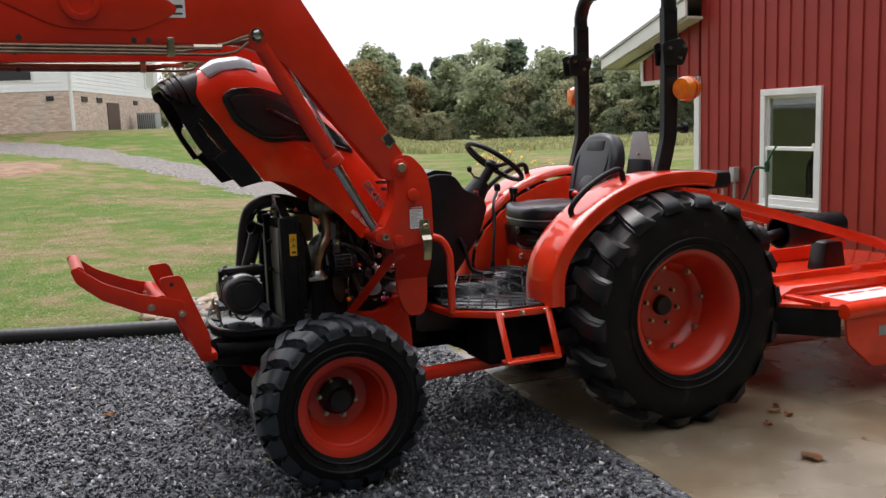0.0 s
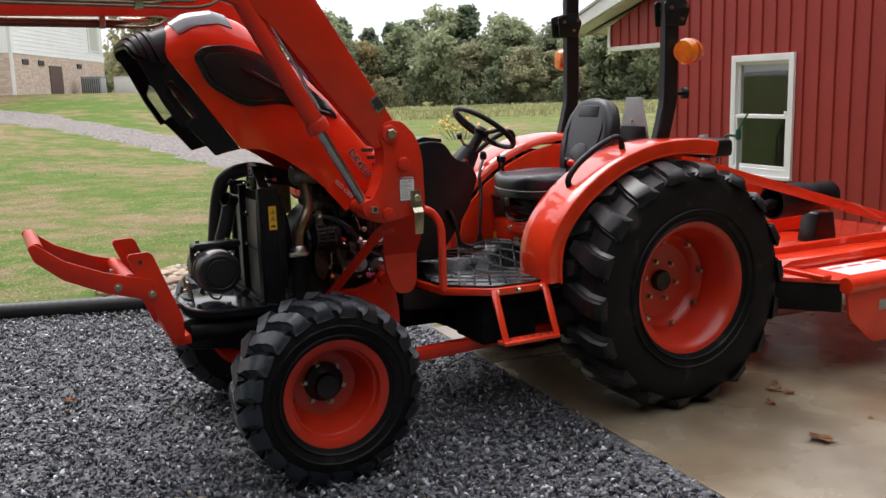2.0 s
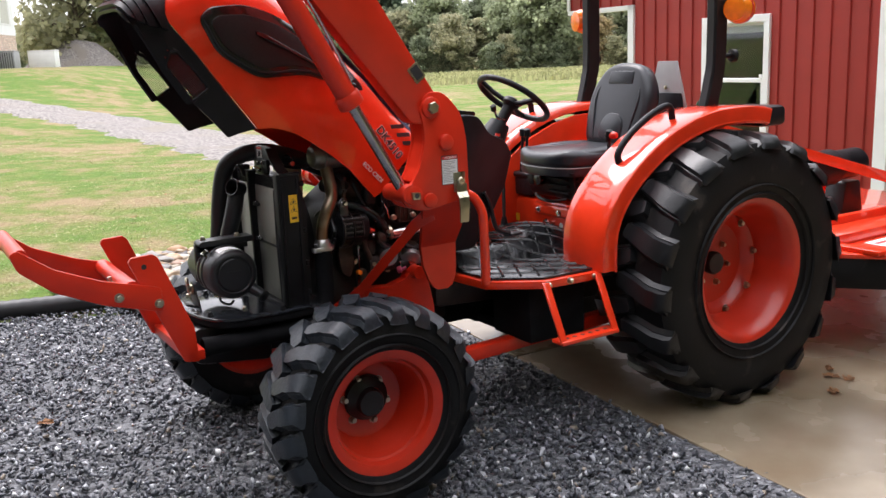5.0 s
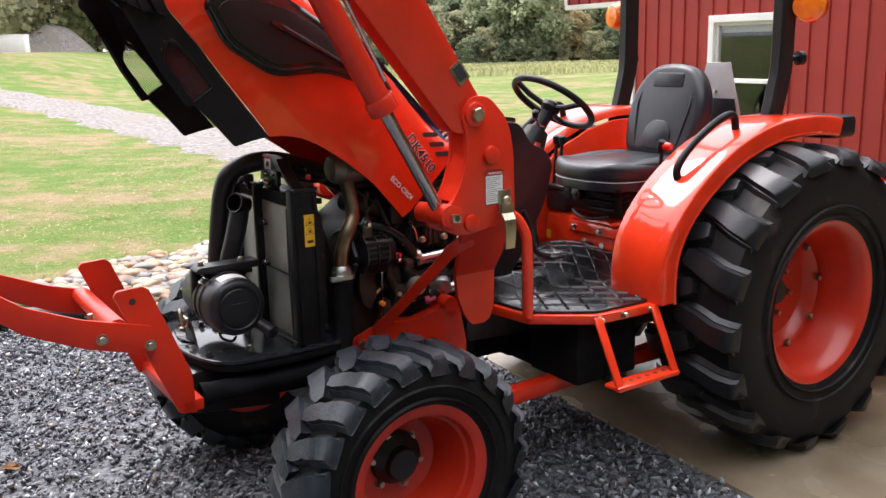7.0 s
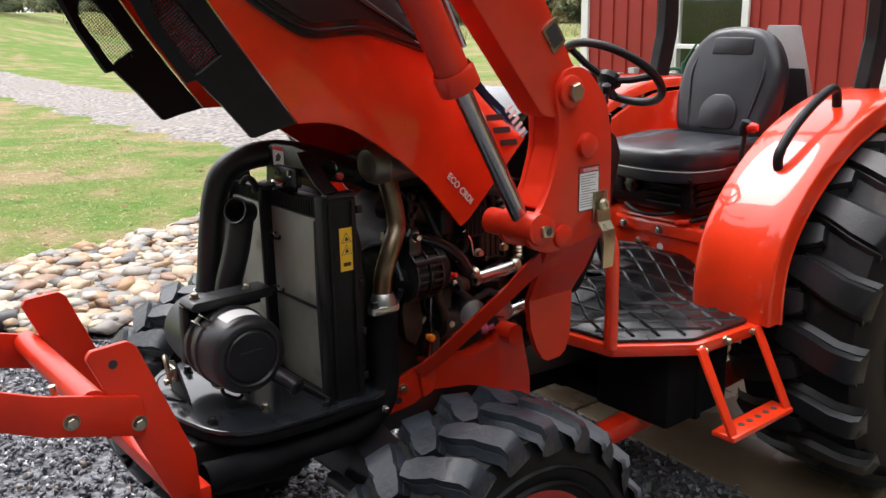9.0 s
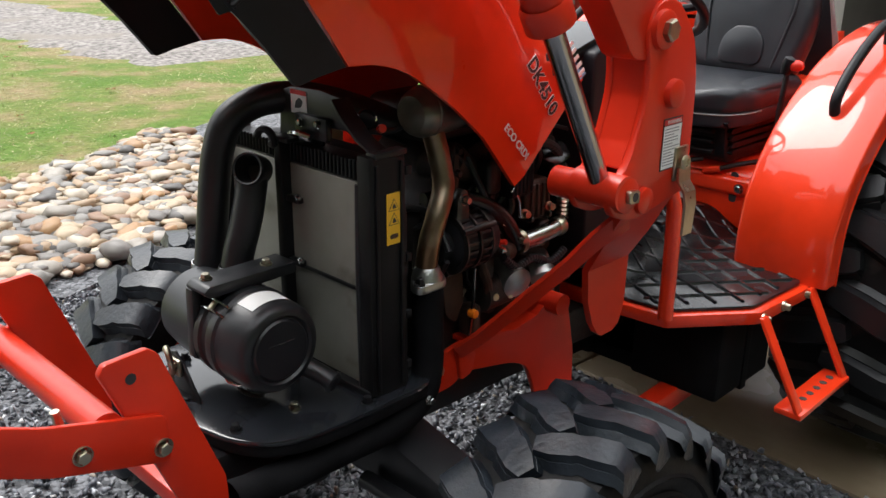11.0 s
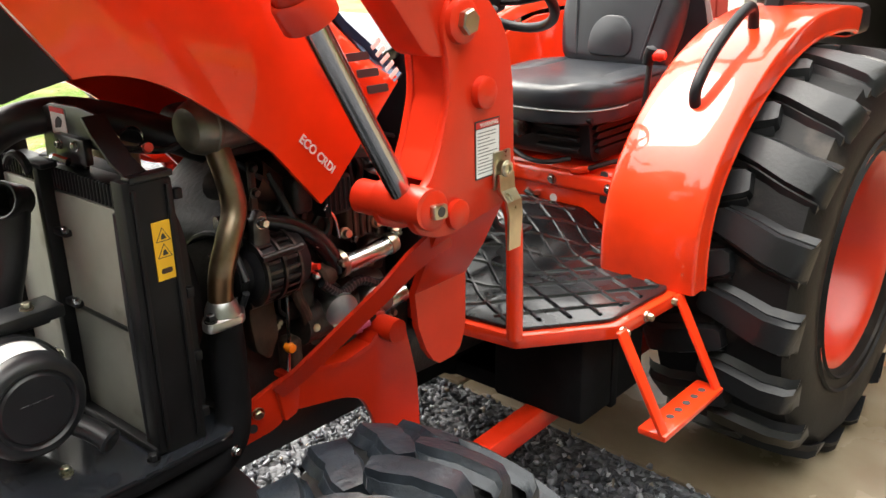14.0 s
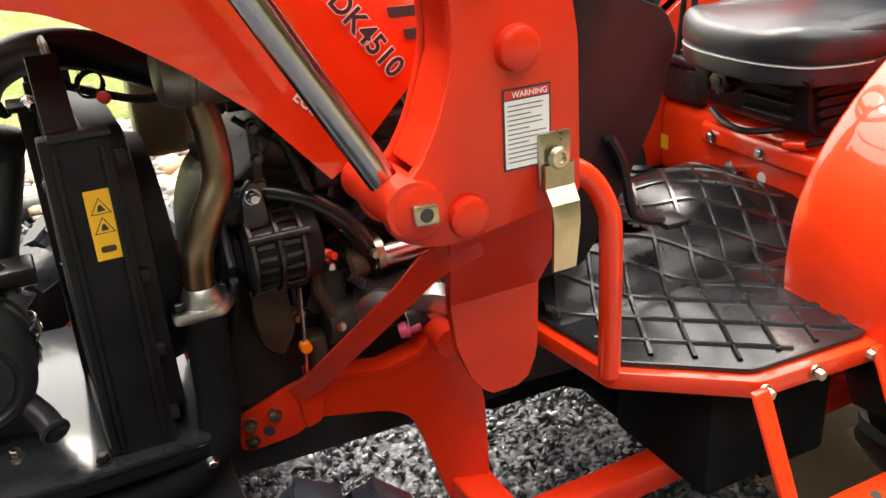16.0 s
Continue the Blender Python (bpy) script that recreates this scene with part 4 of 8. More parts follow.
    step = 2 * math.pi / lugs
    for i in range(lugs):
        for d in (-1, 1):
            a = step * (i + (0.5 if d > 0 else 0.0))
            ob = new("tread_lug", lug_mesh[d])
            ob.parent = w
            ob.matrix_basis = pose(0, 0, 0, 0, math.degrees(a), 0)
    return w


FR, RR = 0.405, 0.635
wheel("front_wheel", (1.889, 0.675, 0.400), 1, FR, 0.222, 0.142, 21, 0.032, False, M["wet_rubber"])
wheel("front_wheel", (1.889, -0.675, 0.400), -1, FR, 0.222, 0.142, 21, 0.032, False, M["wet_rubber"])
wheel("rear_wheel", (0.0, 0.66, 0.622), 1, RR, 0.325, 0.215, 18, 0.04, True, M["rubber"])
wheel("rear_wheel", (0.0, -0.66, 0.622), -1, RR, 0.325, 0.215, 18, 0.04, True, M["rubber"])

# axles and driveline
part("front_axle", prism(round_poly([(-0.56, 0.36), (-0.15, 0.42), (0.15, 0.42), (0.56, 0.36), (0.56, 0.46), (0.15, 0.56), (-0.15, 0.56), (-0.56, 0.46)], 0.03), 1.82, 1.95, "x", 0.02), M["black_metal"], tractor, "black cast front axle")
for s in (1, -1):
    part("axle_hub", lathe([(0, 0.08), (0.05, 0.10), (0.14, 0.085), (0.16, 0.05)], (1.889, 0.50 * s, 0.41), (0, s, 0), 24), M["black_metal"], tractor)
    part("steering_cylinder", tube([(1.98, 0.15 * s, 0.44), (1.99, 0.50 * s, 0.46)], 0.022, 12), M["black_metal"], tractor)
    part("rear_axle", lathe([(0, 0.14), (0.25, 0.11), (0.42, 0.12), (0.46, 0.07)], (0, 0.12 * s, 0.62), (0, s, 0), 28), M["engine"], tractor, "black rear axle housing")
part("transmission", prism(round_poly([(-0.28, 0.42), (0.45, 0.44), (0.75, 0.52), (1.3, 0.55), (1.3, 0.655), (0.48, 0.655), (0.40, 0.80), (-0.28, 0.85)], 0.03), -0.19, 0.19, "y", 0.03), M["engine"], tractor, "dark gearbox housing")
part("chassis", prism(round_poly([(1.2, 0.47), (2.2, 0.50), (2.2, 0.64), (1.2, 0.68)], 0.02), -0.105, 0.105, "y", 0.01), M["black_metal"], tractor, "black front frame")
part("front_casting", prism(round_poly([(2.05, 0.46), (2.36, 0.50), (2.40, 0.60), (2.36, 0.645), (2.05, 0.645)], 0.03), -0.12, 0.12, "y", 0.015), M["black_metal"], tractor)

# belly bar that links the loader frame to the rear axle
for s in (1, -1):
    bm = prism([(1.42, 0.34), (1.42, 0.40), (0.35, 0.43), (0.35, 0.37)], 0.345 * s, 0.405 * s, "y", 0.006)
    part("loader_rail", bm, M["loader_paint"], tractor, "orange rail along the belly")

# front tray: a plate with a turned-down lip
tray = round_poly([(1.84, -0.30), (2.14, -0.318), (2.235, -0.31), (2.31, -0.235), (2.347, -0.10), (2.347, 0.01), (2.318, 0.14), (2.277, 0.203), (2.205, 0.240), (2.07, 0.252), (1.84, 0.246)], 0.05)
tray_ob = part("front_tray", prism(tray, 0.676, 0.69, "z", 0.005), M["tray"], tractor, "wet black steel tray under the radiator")
part("tray_lip", prism([(2.0 + (x - 2.0) * 0.985, y * 0.985) for x, y in tray], 0.650, 0.676, "z", 0.004), M["shade_black"], tray_ob)
for x, y, m_ in ((2.156, 0.134, "zinc"), (2.292, 0.120, "black_metal"), (2.20, -0.23, "black_metal"), (2.10, -0.25, "black_metal"), (2.03, 0.222, "black_metal")):
    part("tray_bolt", disc_bolt((x, y, 0.69), (0, 0, 1), 0.009, 0.016), M[m_], tractor)
lb = part("latch_bracket", prism([(-0.135, 0.69), (-0.02, 0.69), (-0.022, 0.70), (-0.075, 0.765), (-0.105, 0.785), (-0.135, 0.775)], 2.283, 2.289, "x", 0.002), M["black_metal"], tractor, "black folded latch bracket")
part("latch_flange", prism([(2.283, -0.135), (2.32, -0.14), (2.32, -0.09), (2.283, -0.03)], 0.69, 0.697, "z", 0.002), M["black_metal"], lb)
part("hood_latch", block(2.290, 2.300, -0.125, -0.075, 0.735, 0.775, 0.004), M["zinc"], tractor, "brassy hood latch")
part("latch_hook", tube([(2.305, -0.115, 0.79), (2.31, -0.10, 0.80), (2.312, -0.085, 0.775), (2.306, -0.09, 0.745)], 0.007, 8, smooth=4), M["zinc"], tractor, "brassy hook")
for y, z in ((-0.11, 0.728), (-0.085, 0.765)):
    part("latch_bolt", disc_bolt((2.30, y, z), (1, 0, 0), 0.009, 0.014), M["zinc"], tractor)
part("release_cable", tube([(2.30, -0.12, 0.75), (2.325, -0.125, 0.735), (2.33, -0.10, 0.71), (2.30, -0.05, 0.695)], 0.002, 6, smooth=6), M["dull_alu"], tractor, "thin release cable")

# radiator: two pale cores side by side behind a black frame
rad = part("radiator", block(1.955, 2.0, -0.062, 0.178, 0.70, 1.160, 0.003), M["core"], tractor, "silver-grey radiator core in a black frame")
part("oil_cooler", block(1.945, 1.982, -0.318, -0.070, 0.70, 1.150, 0.003), M["core"], rad, "silver-grey oil cooler core")
for y0, y1, x, z0, z1 in ((-0.064, 0.182, 1.992, 1.158, 1.203), (-0.318, -0.075, 1.975, 1.150, 1.190)):
    part("header_tank", block(x - 0.05, x, y0, y1, z0, z1, 0.006), M["black"], rad, "black ribbed header tank")
    k = 0
    while y0 + 0.006 + k * 0.0125 < y1 - 0.006:
        part("header_fin", block(x - 0.002, x + 0.007, y0 + 0.004 + k * 0.0125, y0 + 0.0095 + k * 0.0125, z0 + 0.004, z1 + 0.001, 0.0015, 1), M["black"], rad)
        k += 1
part("seam_bar", block(1.998, 2.006, -0.062, 0.178, 0.924, 0.932, 0.002), M["black_metal"], rad)
for z in (0.936, 1.082):
    part("core_tab", block(2.0, 2.016, -0.062, -0.012, z - 0.007, z + 0.007, 0.003), M["black_metal"], rad)
    part("tab_bolt", lathe([(0, 0.007), (0.010, 0.007), (0.012, 0)], (2.01, -0.018, z + 0.004), (0.4, 0.2, 1), 8), M["steel"], rad)
part("frame_post", block(1.99, 2.026, -0.080, -0.056, 0.69, 1.222, 0.004), M["panel"], rad, "black frame post")
part("frame_post", block(1.95, 2.004, -0.335, -0.318, 0.69, 1.20, 0.004), M["panel"], rad, "black frame post")
loop = [(2.04 + 0.002 * k, -0.058 + 0.017 * math.cos(a), 1.224 + 0.018 * math.sin(a)) for k, a in enumerate([-2.0 + 0.35 * i for i in range(16)])]
part("lifting_loop", tube(loop, 0.0085, 8), M["panel"], rad, "black lifting loop")
part("top_tie", block(2.006, 2.04, -0.08, -0.01, 1.214, 1.224, 0.003), M["panel"], rad)
side = round_poly([(1.912, 0.682), (2.0, 0.690), (2.008, 0.72), (2.0, 1.222), (1.918, 1.216)], 0.008)
for y in (0.200, -0.345):
    part("side_panel", prism(side, y, y + 0.022, "y", 0.004), M["panel"], rad, "matt black radiator side panel")
part("front_channel", block(1.992, 2.014, 0.184, 0.222, 0.695, 1.222, 0.004), M["panel"], rad)
part("side_seal", tube([(2.008, 0.180, 0.705), (2.012, 0.181, 0.95), (2.008, 0.180, 1.16)], 0.007, 8, smooth=6), M["hose"], rad, "black rubber seal")
for x in (1.930, 1.996):
    part("panel_flange", block(x - 0.004, x + 0.004, 0.221, 0.228, 0.70, 1.205, 0.002), M["panel"], rad)
for z in (0.74, 0.86, 0.99, 1.18):
    part("panel_clip", block(1.900, 1.916, 0.206, 0.224, z - 0.010, z + 0.010, 0.003), M["panel"], rad)
part("top_cap", block(1.915, 2.0, 0.196, 0.226, 1.216, 1.228, 0.003), M["black_metal"], rad)
part("bottom_rail", block(1.93, 2.02, -0.33, 0.215, 0.688, 0.706, 0.004), M["panel"], rad)
part("fan_shroud", prism(round_poly([(-0.32, 0.72), (0.20, 0.72), (0.20, 1.10), (0.12, 1.20), (-0.24, 1.20), (-0.32, 1.10)], 0.04), 1.885, 1.945, "x", 0.012), M["panel"], rad, "black fan shroud")
part("fan_ring", lathe([(0, 0.19), (0.045, 0.20), (0.045, 0.215), (0, 0.205)], (1.845, -0.05, 0.93), (1, 0, 0), 32), M["panel"], rad)
# upright bracket with a strap that runs down to the side panel
tp = part("top_panel", prism(round_poly([(-0.135, 1.20), (-0.125, 1.305), (-0.085, 1.318), (0.02, 1.322), (0.088, 1.314), (0.112, 1.285), (0.165, 1.243), (0.205, 1.226), (0.205, 1.205), (0.155, 1.222), (0.095, 1.25), (0.02, 1.245), (0.02, 1.20)], 0.008), 1.960, 1.968, "x", 0.003), M["black_metal"], tractor, "black folded bracket above the radiator")
part("bracket_plate", block(1.968, 1.985, -0.055, 0.055, 1.218, 1.268, 0.004), M["black_metal"], tp)
part("strap_flange", prism([(0.088, 1.314), (0.112, 1.285), (0.165, 1.243), (0.205, 1.226), (0.209, 1.230), (0.168, 1.249), (0.117, 1.291), (0.094, 1.318)], 1.955, 2.0, "x", 0.002), M["black_metal"], tp)
for y, z in ((-0.03, 1.25), (0.03, 1.255)):
    part("bracket_bolt", disc_bolt((1.985, y, z), (1, 0, 0), 0.007, 0.010), M["steel"], tp)
part("caution_label", block(1.968, 1.9692, -0.085, -0.030, 1.262, 1.313, 0), M["white_label"], tractor, "small white and red sticker")
part("caution_head", block(1.9692, 1.970, -0.085, -0.030, 1.303, 1.313, 0), M["red_ink"], tractor)
part("caution_mark", prism(round_poly([(-0.072, 1.272), (-0.05, 1.276), (-0.042, 1.29), (-0.055, 1.297), (-0.068, 1.288)], 0.004), 1.9692, 1.970, "x"), M["ink"], tractor)
part("stay_latch", tube([(2.0, -0.05, 1.222), (2.01, -0.015, 1.232), (2.0, 0.02, 1.226)], 0.008, 8, smooth=4), M["steel"], tractor, "bright spring latch")
part("hose_end_clamp", lathe([(0, 0.020), (0.012, 0.023), (0.02, 0.020)], (1.915, 0.10, 1.262), (0.4, 0.8, 0.5), 18), M["steel"], tractor, "bright clamp")
part("cap_dot", lathe([(0, 0.010), (0.012, 0.009), (0.014, 0)], (1.905, 0.135, 1.25), (0.3, 0.9, 0.3), 12), M["red_knob"], tractor)
part("top_cable", tube([(1.96, -0.02, 1.25), (1.90, 0.02, 1.232), (1.84, 0.08, 1.225), (1.80, 0.10, 1.24)], 0.007, 8, smooth=6), M["hose"], tractor, "black cable above the fan")
lab = part("warning_label", block(1.932, 1.970, 0.2222, 0.2242, 1.031, 1.140, 0), M["yellow"], tractor, "yellow warning label")
for z in (1.115, 1.085):
    part("pictogram", prism([(1.936, z - 0.012), (1.966, z - 0.012), (1.951, z + 0.014)], 0.2242, 0.2247, "y"), M["ink"], lab)
    part("pictogram_field", prism([(1.9385, z - 0.0105), (1.9635, z - 0.0105), (1.951, z + 0.0115)], 0.2247, 0.2250, "y"), M["yellow"], lab)
    part("pictogram_mark", prism(round_poly([(1.944, z - 0.007), (1.956, z - 0.008), (1.954, z + 0.001), (1.950, z + 0.004)], 0.002), 0.2250, 0.2253, "y"), M["ink"], lab)
part("pictogram", prism(round_poly([(1.940, 1.043), (1.962, 1.043), (1.962, 1.053), (1.940, 1.053)], 0.004), 0.2242, 0.2248, "y"), M["rust"], lab)
part("expansion_tank", block(1.72, 1.83, -0.30, -0.20, 1.04, 1.235, 0.025, 3), M["reservoir"], tractor, "yellowed translucent coolant tank")

# air cleaner canister lying across the tray
CC = Vector((2.188, 0.0, 0.842))
can = part("air_cleaner", lathe([(-0.19, 0.0), (-0.19, 0.070), (-0.175, 0.088), (-0.12, 0.096), (-0.02, 0.098), (-0.018, 0.103), (0.0, 0.104), (0.004, 0.098), (0.022, 0.097), (0.026, 0.103), (0.036, 0.105), (0.05, 0.105), (0.056, 0.100), (0.128, 0.098), (0.140, 0.092), (0.147, 0.083), (0.148, 0.074), (0.143, 0.070), (0.143, 0.066), (0.147, 0.062), (0.147, 0.0)], CC, (0, 1, 0), 48), M["canister"], tractor, "black plastic air cleaner canister")
bm = bmesh.new()
rows = []
for k in range(12):
    a = radians(64 + k * 5)
    rows.append([bm.verts.new((CC.x + r * math.cos(a), y, CC.z + r * math.sin(a))) for y, r in ((0.064, 0.1008), (0.116, 0.0995))])
for a, b in zip(rows, rows[1:]):
    bm.faces.new((a[0], a[1], b[1], b[0]))
part("sticker", bm, M["white_label"], can, "white sticker")
for a in (48, 168, 288):
    d = Vector((math.cos(radians(a)), 0, math.sin(radians(a))))
    t = Vector((-d.z, 0, d.x))
    for q in (-0.011, 0.011):
        c = CC + d * 0.106 + t * q
        part("clip_wire", tube([c + Vector((0, -0.012, 0)), c + d * 0.010 + Vector((0, 0.012, 0)), c + d * 0.004 + Vector((0, 0.05, 0)), c + Vector((0, 0.062, 0)) - d * 0.004], 0.0028, 6, smooth=3), M["steel"], can, "wire clip")
    c = CC + d * 0.112 + Vector((0, 0.022, 0))
    part("clip_plate", tube([c - t * 0.013, c + t * 0.013], 0.006, 8), M["zinc"], can)
for q in range(3):
    part("cap_emblem", block(CC.x - 0.03 + 0.022 * q, CC.x - 0.014 + 0.022 * q, 0.1465, 0.1480, CC.z + 0.012, CC.z + 0.016, 0.0005, 1), M["canister"], can)
part("drain_spout", tube([(2.12, 0.12, 0.775), (2.10, 0.152, 0.760), (2.09, 0.178, 0.748)], 0.021, 16, smooth=3), M["canister"], can, "rubber dust spout")
part("spout_lip", lathe([(0, 0.024), (0.006, 0.025), (0.010, 0.020), (0.006, 0.012), (0.0, 0)], (2.09, 0.178, 0.748), (-0.3, 0.8, -0.35), 16), M["canister"], can)
part("drain_tube", tube([(2.205, -0.01, 0.735), (2.215, 0.03, 0.715), (2.19, 0.06, 0.705), (2.17, 0.05, 0.715)], 0.005, 8, smooth=5), M["hose"], can)
# short necks that join the two hoses to the canister
part("intake_neck", tube([(2.131, -0.212, 0.90), (2.145, -0.20, 0.868), (2.18, -0.16, 0.845)], 0.039, 18, smooth=4), M["canister"], can)
part("intake_neck", tube([(2.120, -0.114, 0.92), (2.132, -0.113, 0.885), (2.16, -0.11, 0.86)], 0.038, 18, smooth=4), M["canister"], can)
brk = part("canister_bracket", prism(round_poly([(2.058, 0.943), (2.272, 0.943), (2.285, 0.955), (2.272, 0.968), (2.058, 0.968)], 0.006), -0.042, 0.03, "y", 0.004), M["canister"], tractor, "black bracket over the canister")
part("bracket_gusset", prism([(2.262, 0.95), (2.284, 0.95), (2.290, 0.80), (2.276, 0.79)], -0.045, -0.020, "y", 0.003), M["canister"], brk)
part("bracket_skirt", block(2.06, 2.27, -0.045, -0.036, 0.91, 0.95, 0.002, 1), M["canister"], brk)
for x, y in ((2.252, -0.015), (2.115, 0.0)):
    part("bracket_bolt", disc_bolt((x, y, 0.968), (0, 0, 1), 0.009, 0.013), M["zinc"], brk)

# intake hoses
part("intake_hose", tube([(2.132, -0.212, 0.88), (2.122, -0.205, 0.96), (2.106, -0.200, 1.09), (2.090, -0.198, 1.175), (2.066, -0.190, 1.236), (2.015, -0.172, 1.272), (1.955, -0.140, 1.285), (1.89, -0.10, 1.278), (1.80, -0.05, 1.245), (1.69, 0.0, 1.19)], 0.0355, 22, smooth=8), M["hose"], tractor, "thick black rubber intake hose")
part("intake_hose", tube([(2.125, -0.115, 0.88), (2.112, -0.112, 0.955), (2.096, -0.107, 1.01), (2.082, -0.105, 1.06), (2.066, -0.110, 1.115), (2.068, -0.106, 1.138), (2.078, -0.096, 1.150)], 0.035, 20, smooth=6, close=False), M["hose"], tractor, "open-ended black rubber hose")
part("hose_mouth", lathe([(-0.05, 0.031), (-0.01, 0.035), (0.004, 0.037), (0.010, 0.035), (0.008, 0.031), (-0.05, 0.029), (-0.055, 0)], (2.082, -0.092, 1.153), (0.82, 0.42, 0.30), 24), M["hose"], tractor)
for c, r in (((2.130, -0.211, 0.905), 0.0365), ((2.120, -0.114, 0.922), 0.0360)):
    part("hose_clamp", lathe([(0, r), (0, r + 0.0025), (0.013, r + 0.0025), (0.013, r)], c, (-0.1, 0.04, 1), 28), M["steel"], tractor, "bright hose clamp")
    part("clamp_screw", block(c[0] + 0.024, c[0] + 0.038, c[1] + 0.014, c[1] + 0.034, c[2] + 0.001, c[2] + 0.012, 0.002, 1), M["steel"], tractor)

# muffler lying under the hood, with a heat-stained pipe that drops from it
MA = Vector((1.0, 0.06, -0.02)).normalized()
part("muffler", lathe([(-0.42, 0.0), (-0.42, 0.05), (-0.38, 0.056), (-0.04, 0.056), (-0.02, 0.053), (-0.006, 0.047), (0.002, 0.040), (0.003, 0.034), (0.004, 0.0)], (1.826, 0.145, 1.270), MA, 40), M["exhaust_top"], tractor, "dull grey round-ended muffler")
part("muffler_rim", lathe([(0, 0.0555), (0.003, 0.058), (0.010, 0.058), (0.013, 0.0555)], Vector((1.826, 0.145, 1.270)) - MA * 0.045, MA, 40), M["exhaust_top"], tractor)
part("exhaust_pipe", tube([(1.775, 0.155, 1.235), (1.766, 0.168, 1.175), (1.769, 0.186, 1.11), (1.798, 0.197, 1.055), (1.820, 0.197, 1.0), (1.826, 0.193, 0.95), (1.827, 0.192, 0.91)], 0.025, 20, smooth=6), M["exhaust"], tractor, "heat-stained brown exhaust pipe")
part("exhaust_collar", lathe([(0, 0.036), (0.012, 0.034), (0.028, 0.027), (0.03, 0.0255)], (1.827, 0.195, 0.912), (0, 0, 1), 24), M["alu"], tractor, "grey cast collar")
part("exhaust_flange", prism(round_poly([(1.772, 0.160), (1.80, 0.165), (1.85, 0.165), (1.882, 0.20), (1.882, 0.228), (1.852, 0.232), (1.80, 0.232), (1.772, 0.188)], 0.02), 0.893, 0.913, "z", 0.005), M["alu"], tractor, "grey cast exhaust flange")
for x, y in ((1.787, 0.178), (1.868, 0.214)):
    part("flange_bolt", disc_bolt((x, y, 0.913), (0, 0, 1), 0.009, 0.016), M["dull_alu"], tractor)
part("lower_exhaust", tube([(1.830, 0.200, 0.895), (1.832, 0.203, 0.78), (1.836, 0.206, 0.70), (1.862, 0.208, 0.635), (1.95, 0.208, 0.598), (2.10, 0.200, 0.592), (2.33, 0.190, 0.590)], 0.036, 20, smooth=7, close=False), M["shade_black"], tractor, "matt black lower exhaust pipe")
part("tail_mouth", lathe([(-0.02, 0.036), (0.012, 0.040), (0.018, 0.037), (0.0, 0.032), (-0.10, 0.030), (-0.11, 0)], (2.335, 0.190, 0.590), (1, -0.04, 0), 24), M["shade_black"], tractor)
part("pipe_stay_bolt", disc_bolt((1.868, 0.243, 0.642), (0, 1, 0), 0.008, 0.014), M["steel"], tractor)

# engine block and accessories
eng = part("engine", prism(round_poly([(1.22, 0.62), (1.80, 0.64), (1.80, 0.96), (1.765, 1.05), (1.60, 1.17), (1.22, 1.20)], 0.04), -0.17, 0.118, "y", 0.02), M["engine"], tractor, "dark diesel engine block")
part("valve_cover", prism(round_poly([(1.28, 1.18), (1.74, 1.18), (1.72, 1.27), (1.30, 1.27)], 0.03), -0.12, 0.08, "y", 0.015), M["engine"], eng)
AC = Vector((1.690, 0.170, 0.966))
alt = part("alternator", lathe([(-0.066, 0.0), (-0.066, 0.040), (-0.058, 0.058), (-0.02, 0.066), (0.02, 0.066), (0.052, 0.060), (0.062, 0.042), (0.066, 0.0)], AC, (1, 0, 0), 32), M["black"], tractor, "dark ribbed alternator")
part("end_cover", lathe([(-0.070, 0.0), (-0.070, 0.050), (-0.064, 0.062), (-0.036, 0.067), (-0.034, 0.060)], AC, (1, 0, 0), 32), M["black"], alt, "black plastic end cover")
for x0, x1, r1 in ((-0.030, 0.004, 0.073), (0.012, 0.050, 0.070)):
    for k in range(22):
        part("cooling_rib", prism([(x0, 0.058), (x1, 0.058), (x1, r1 - 0.004), (x1 - 0.005, r1), (x0 + 0.005, r1), (x0, r1 - 0.004)], -0.0032, 0.0032, "y"), M["dull_alu"], alt, m=Matrix.Translation(AC) @ pose(0, 0, 0, 360 * k / 22))
for xr in (-0.032, 0.008, 0.052):
    part("casing_ring", lathe([(-0.003, 0.060), (-0.003, 0.0735), (0.003, 0.0735), (0.003, 0.060)], AC + Vector((xr, 0, 0)), (1, 0, 0), 36), M["dull_alu"], alt)
for a in (35, 155, 275):
    part("through_bolt", tube([AC + Vector((-0.045, 0.073 * math.cos(radians(a)), 0.073 * math.sin(radians(a)))), AC + Vector((0.058, 0.073 * math.cos(radians(a)), 0.073 * math.sin(radians(a))))], 0.007, 10), M["dull_alu"], alt)
part("mount_ear", prism(round_poly([(1.702, 1.02), (1.745, 1.01), (1.742, 1.075), (1.725, 1.10), (1.708, 1.09)], 0.008), 0.185, 0.205, "y", 0.003), M["dull_alu"], alt)
part("ear_bolt", disc_bolt((1.725, 0.205, 1.075), (0, 1, 0), 0.009, 0.02), M["steel"], alt)
part("wire_post", lathe([(0, 0.011), (0.018, 0.011), (0.022, 0.007), (0.036, 0.007), (0.036, 0)], (1.622, 0.205, 0.948), (-0.3, 1, 0.2), 12), M["red_knob"], alt, "red cable boot")
part("post_nut", lathe([(0, 0.008), (0.012, 0.008), (0.016, 0.004), (0.02, 0)], (1.618, 0.225, 0.935), (-0.2, 1, -0.1), 6), M["steel"], alt)
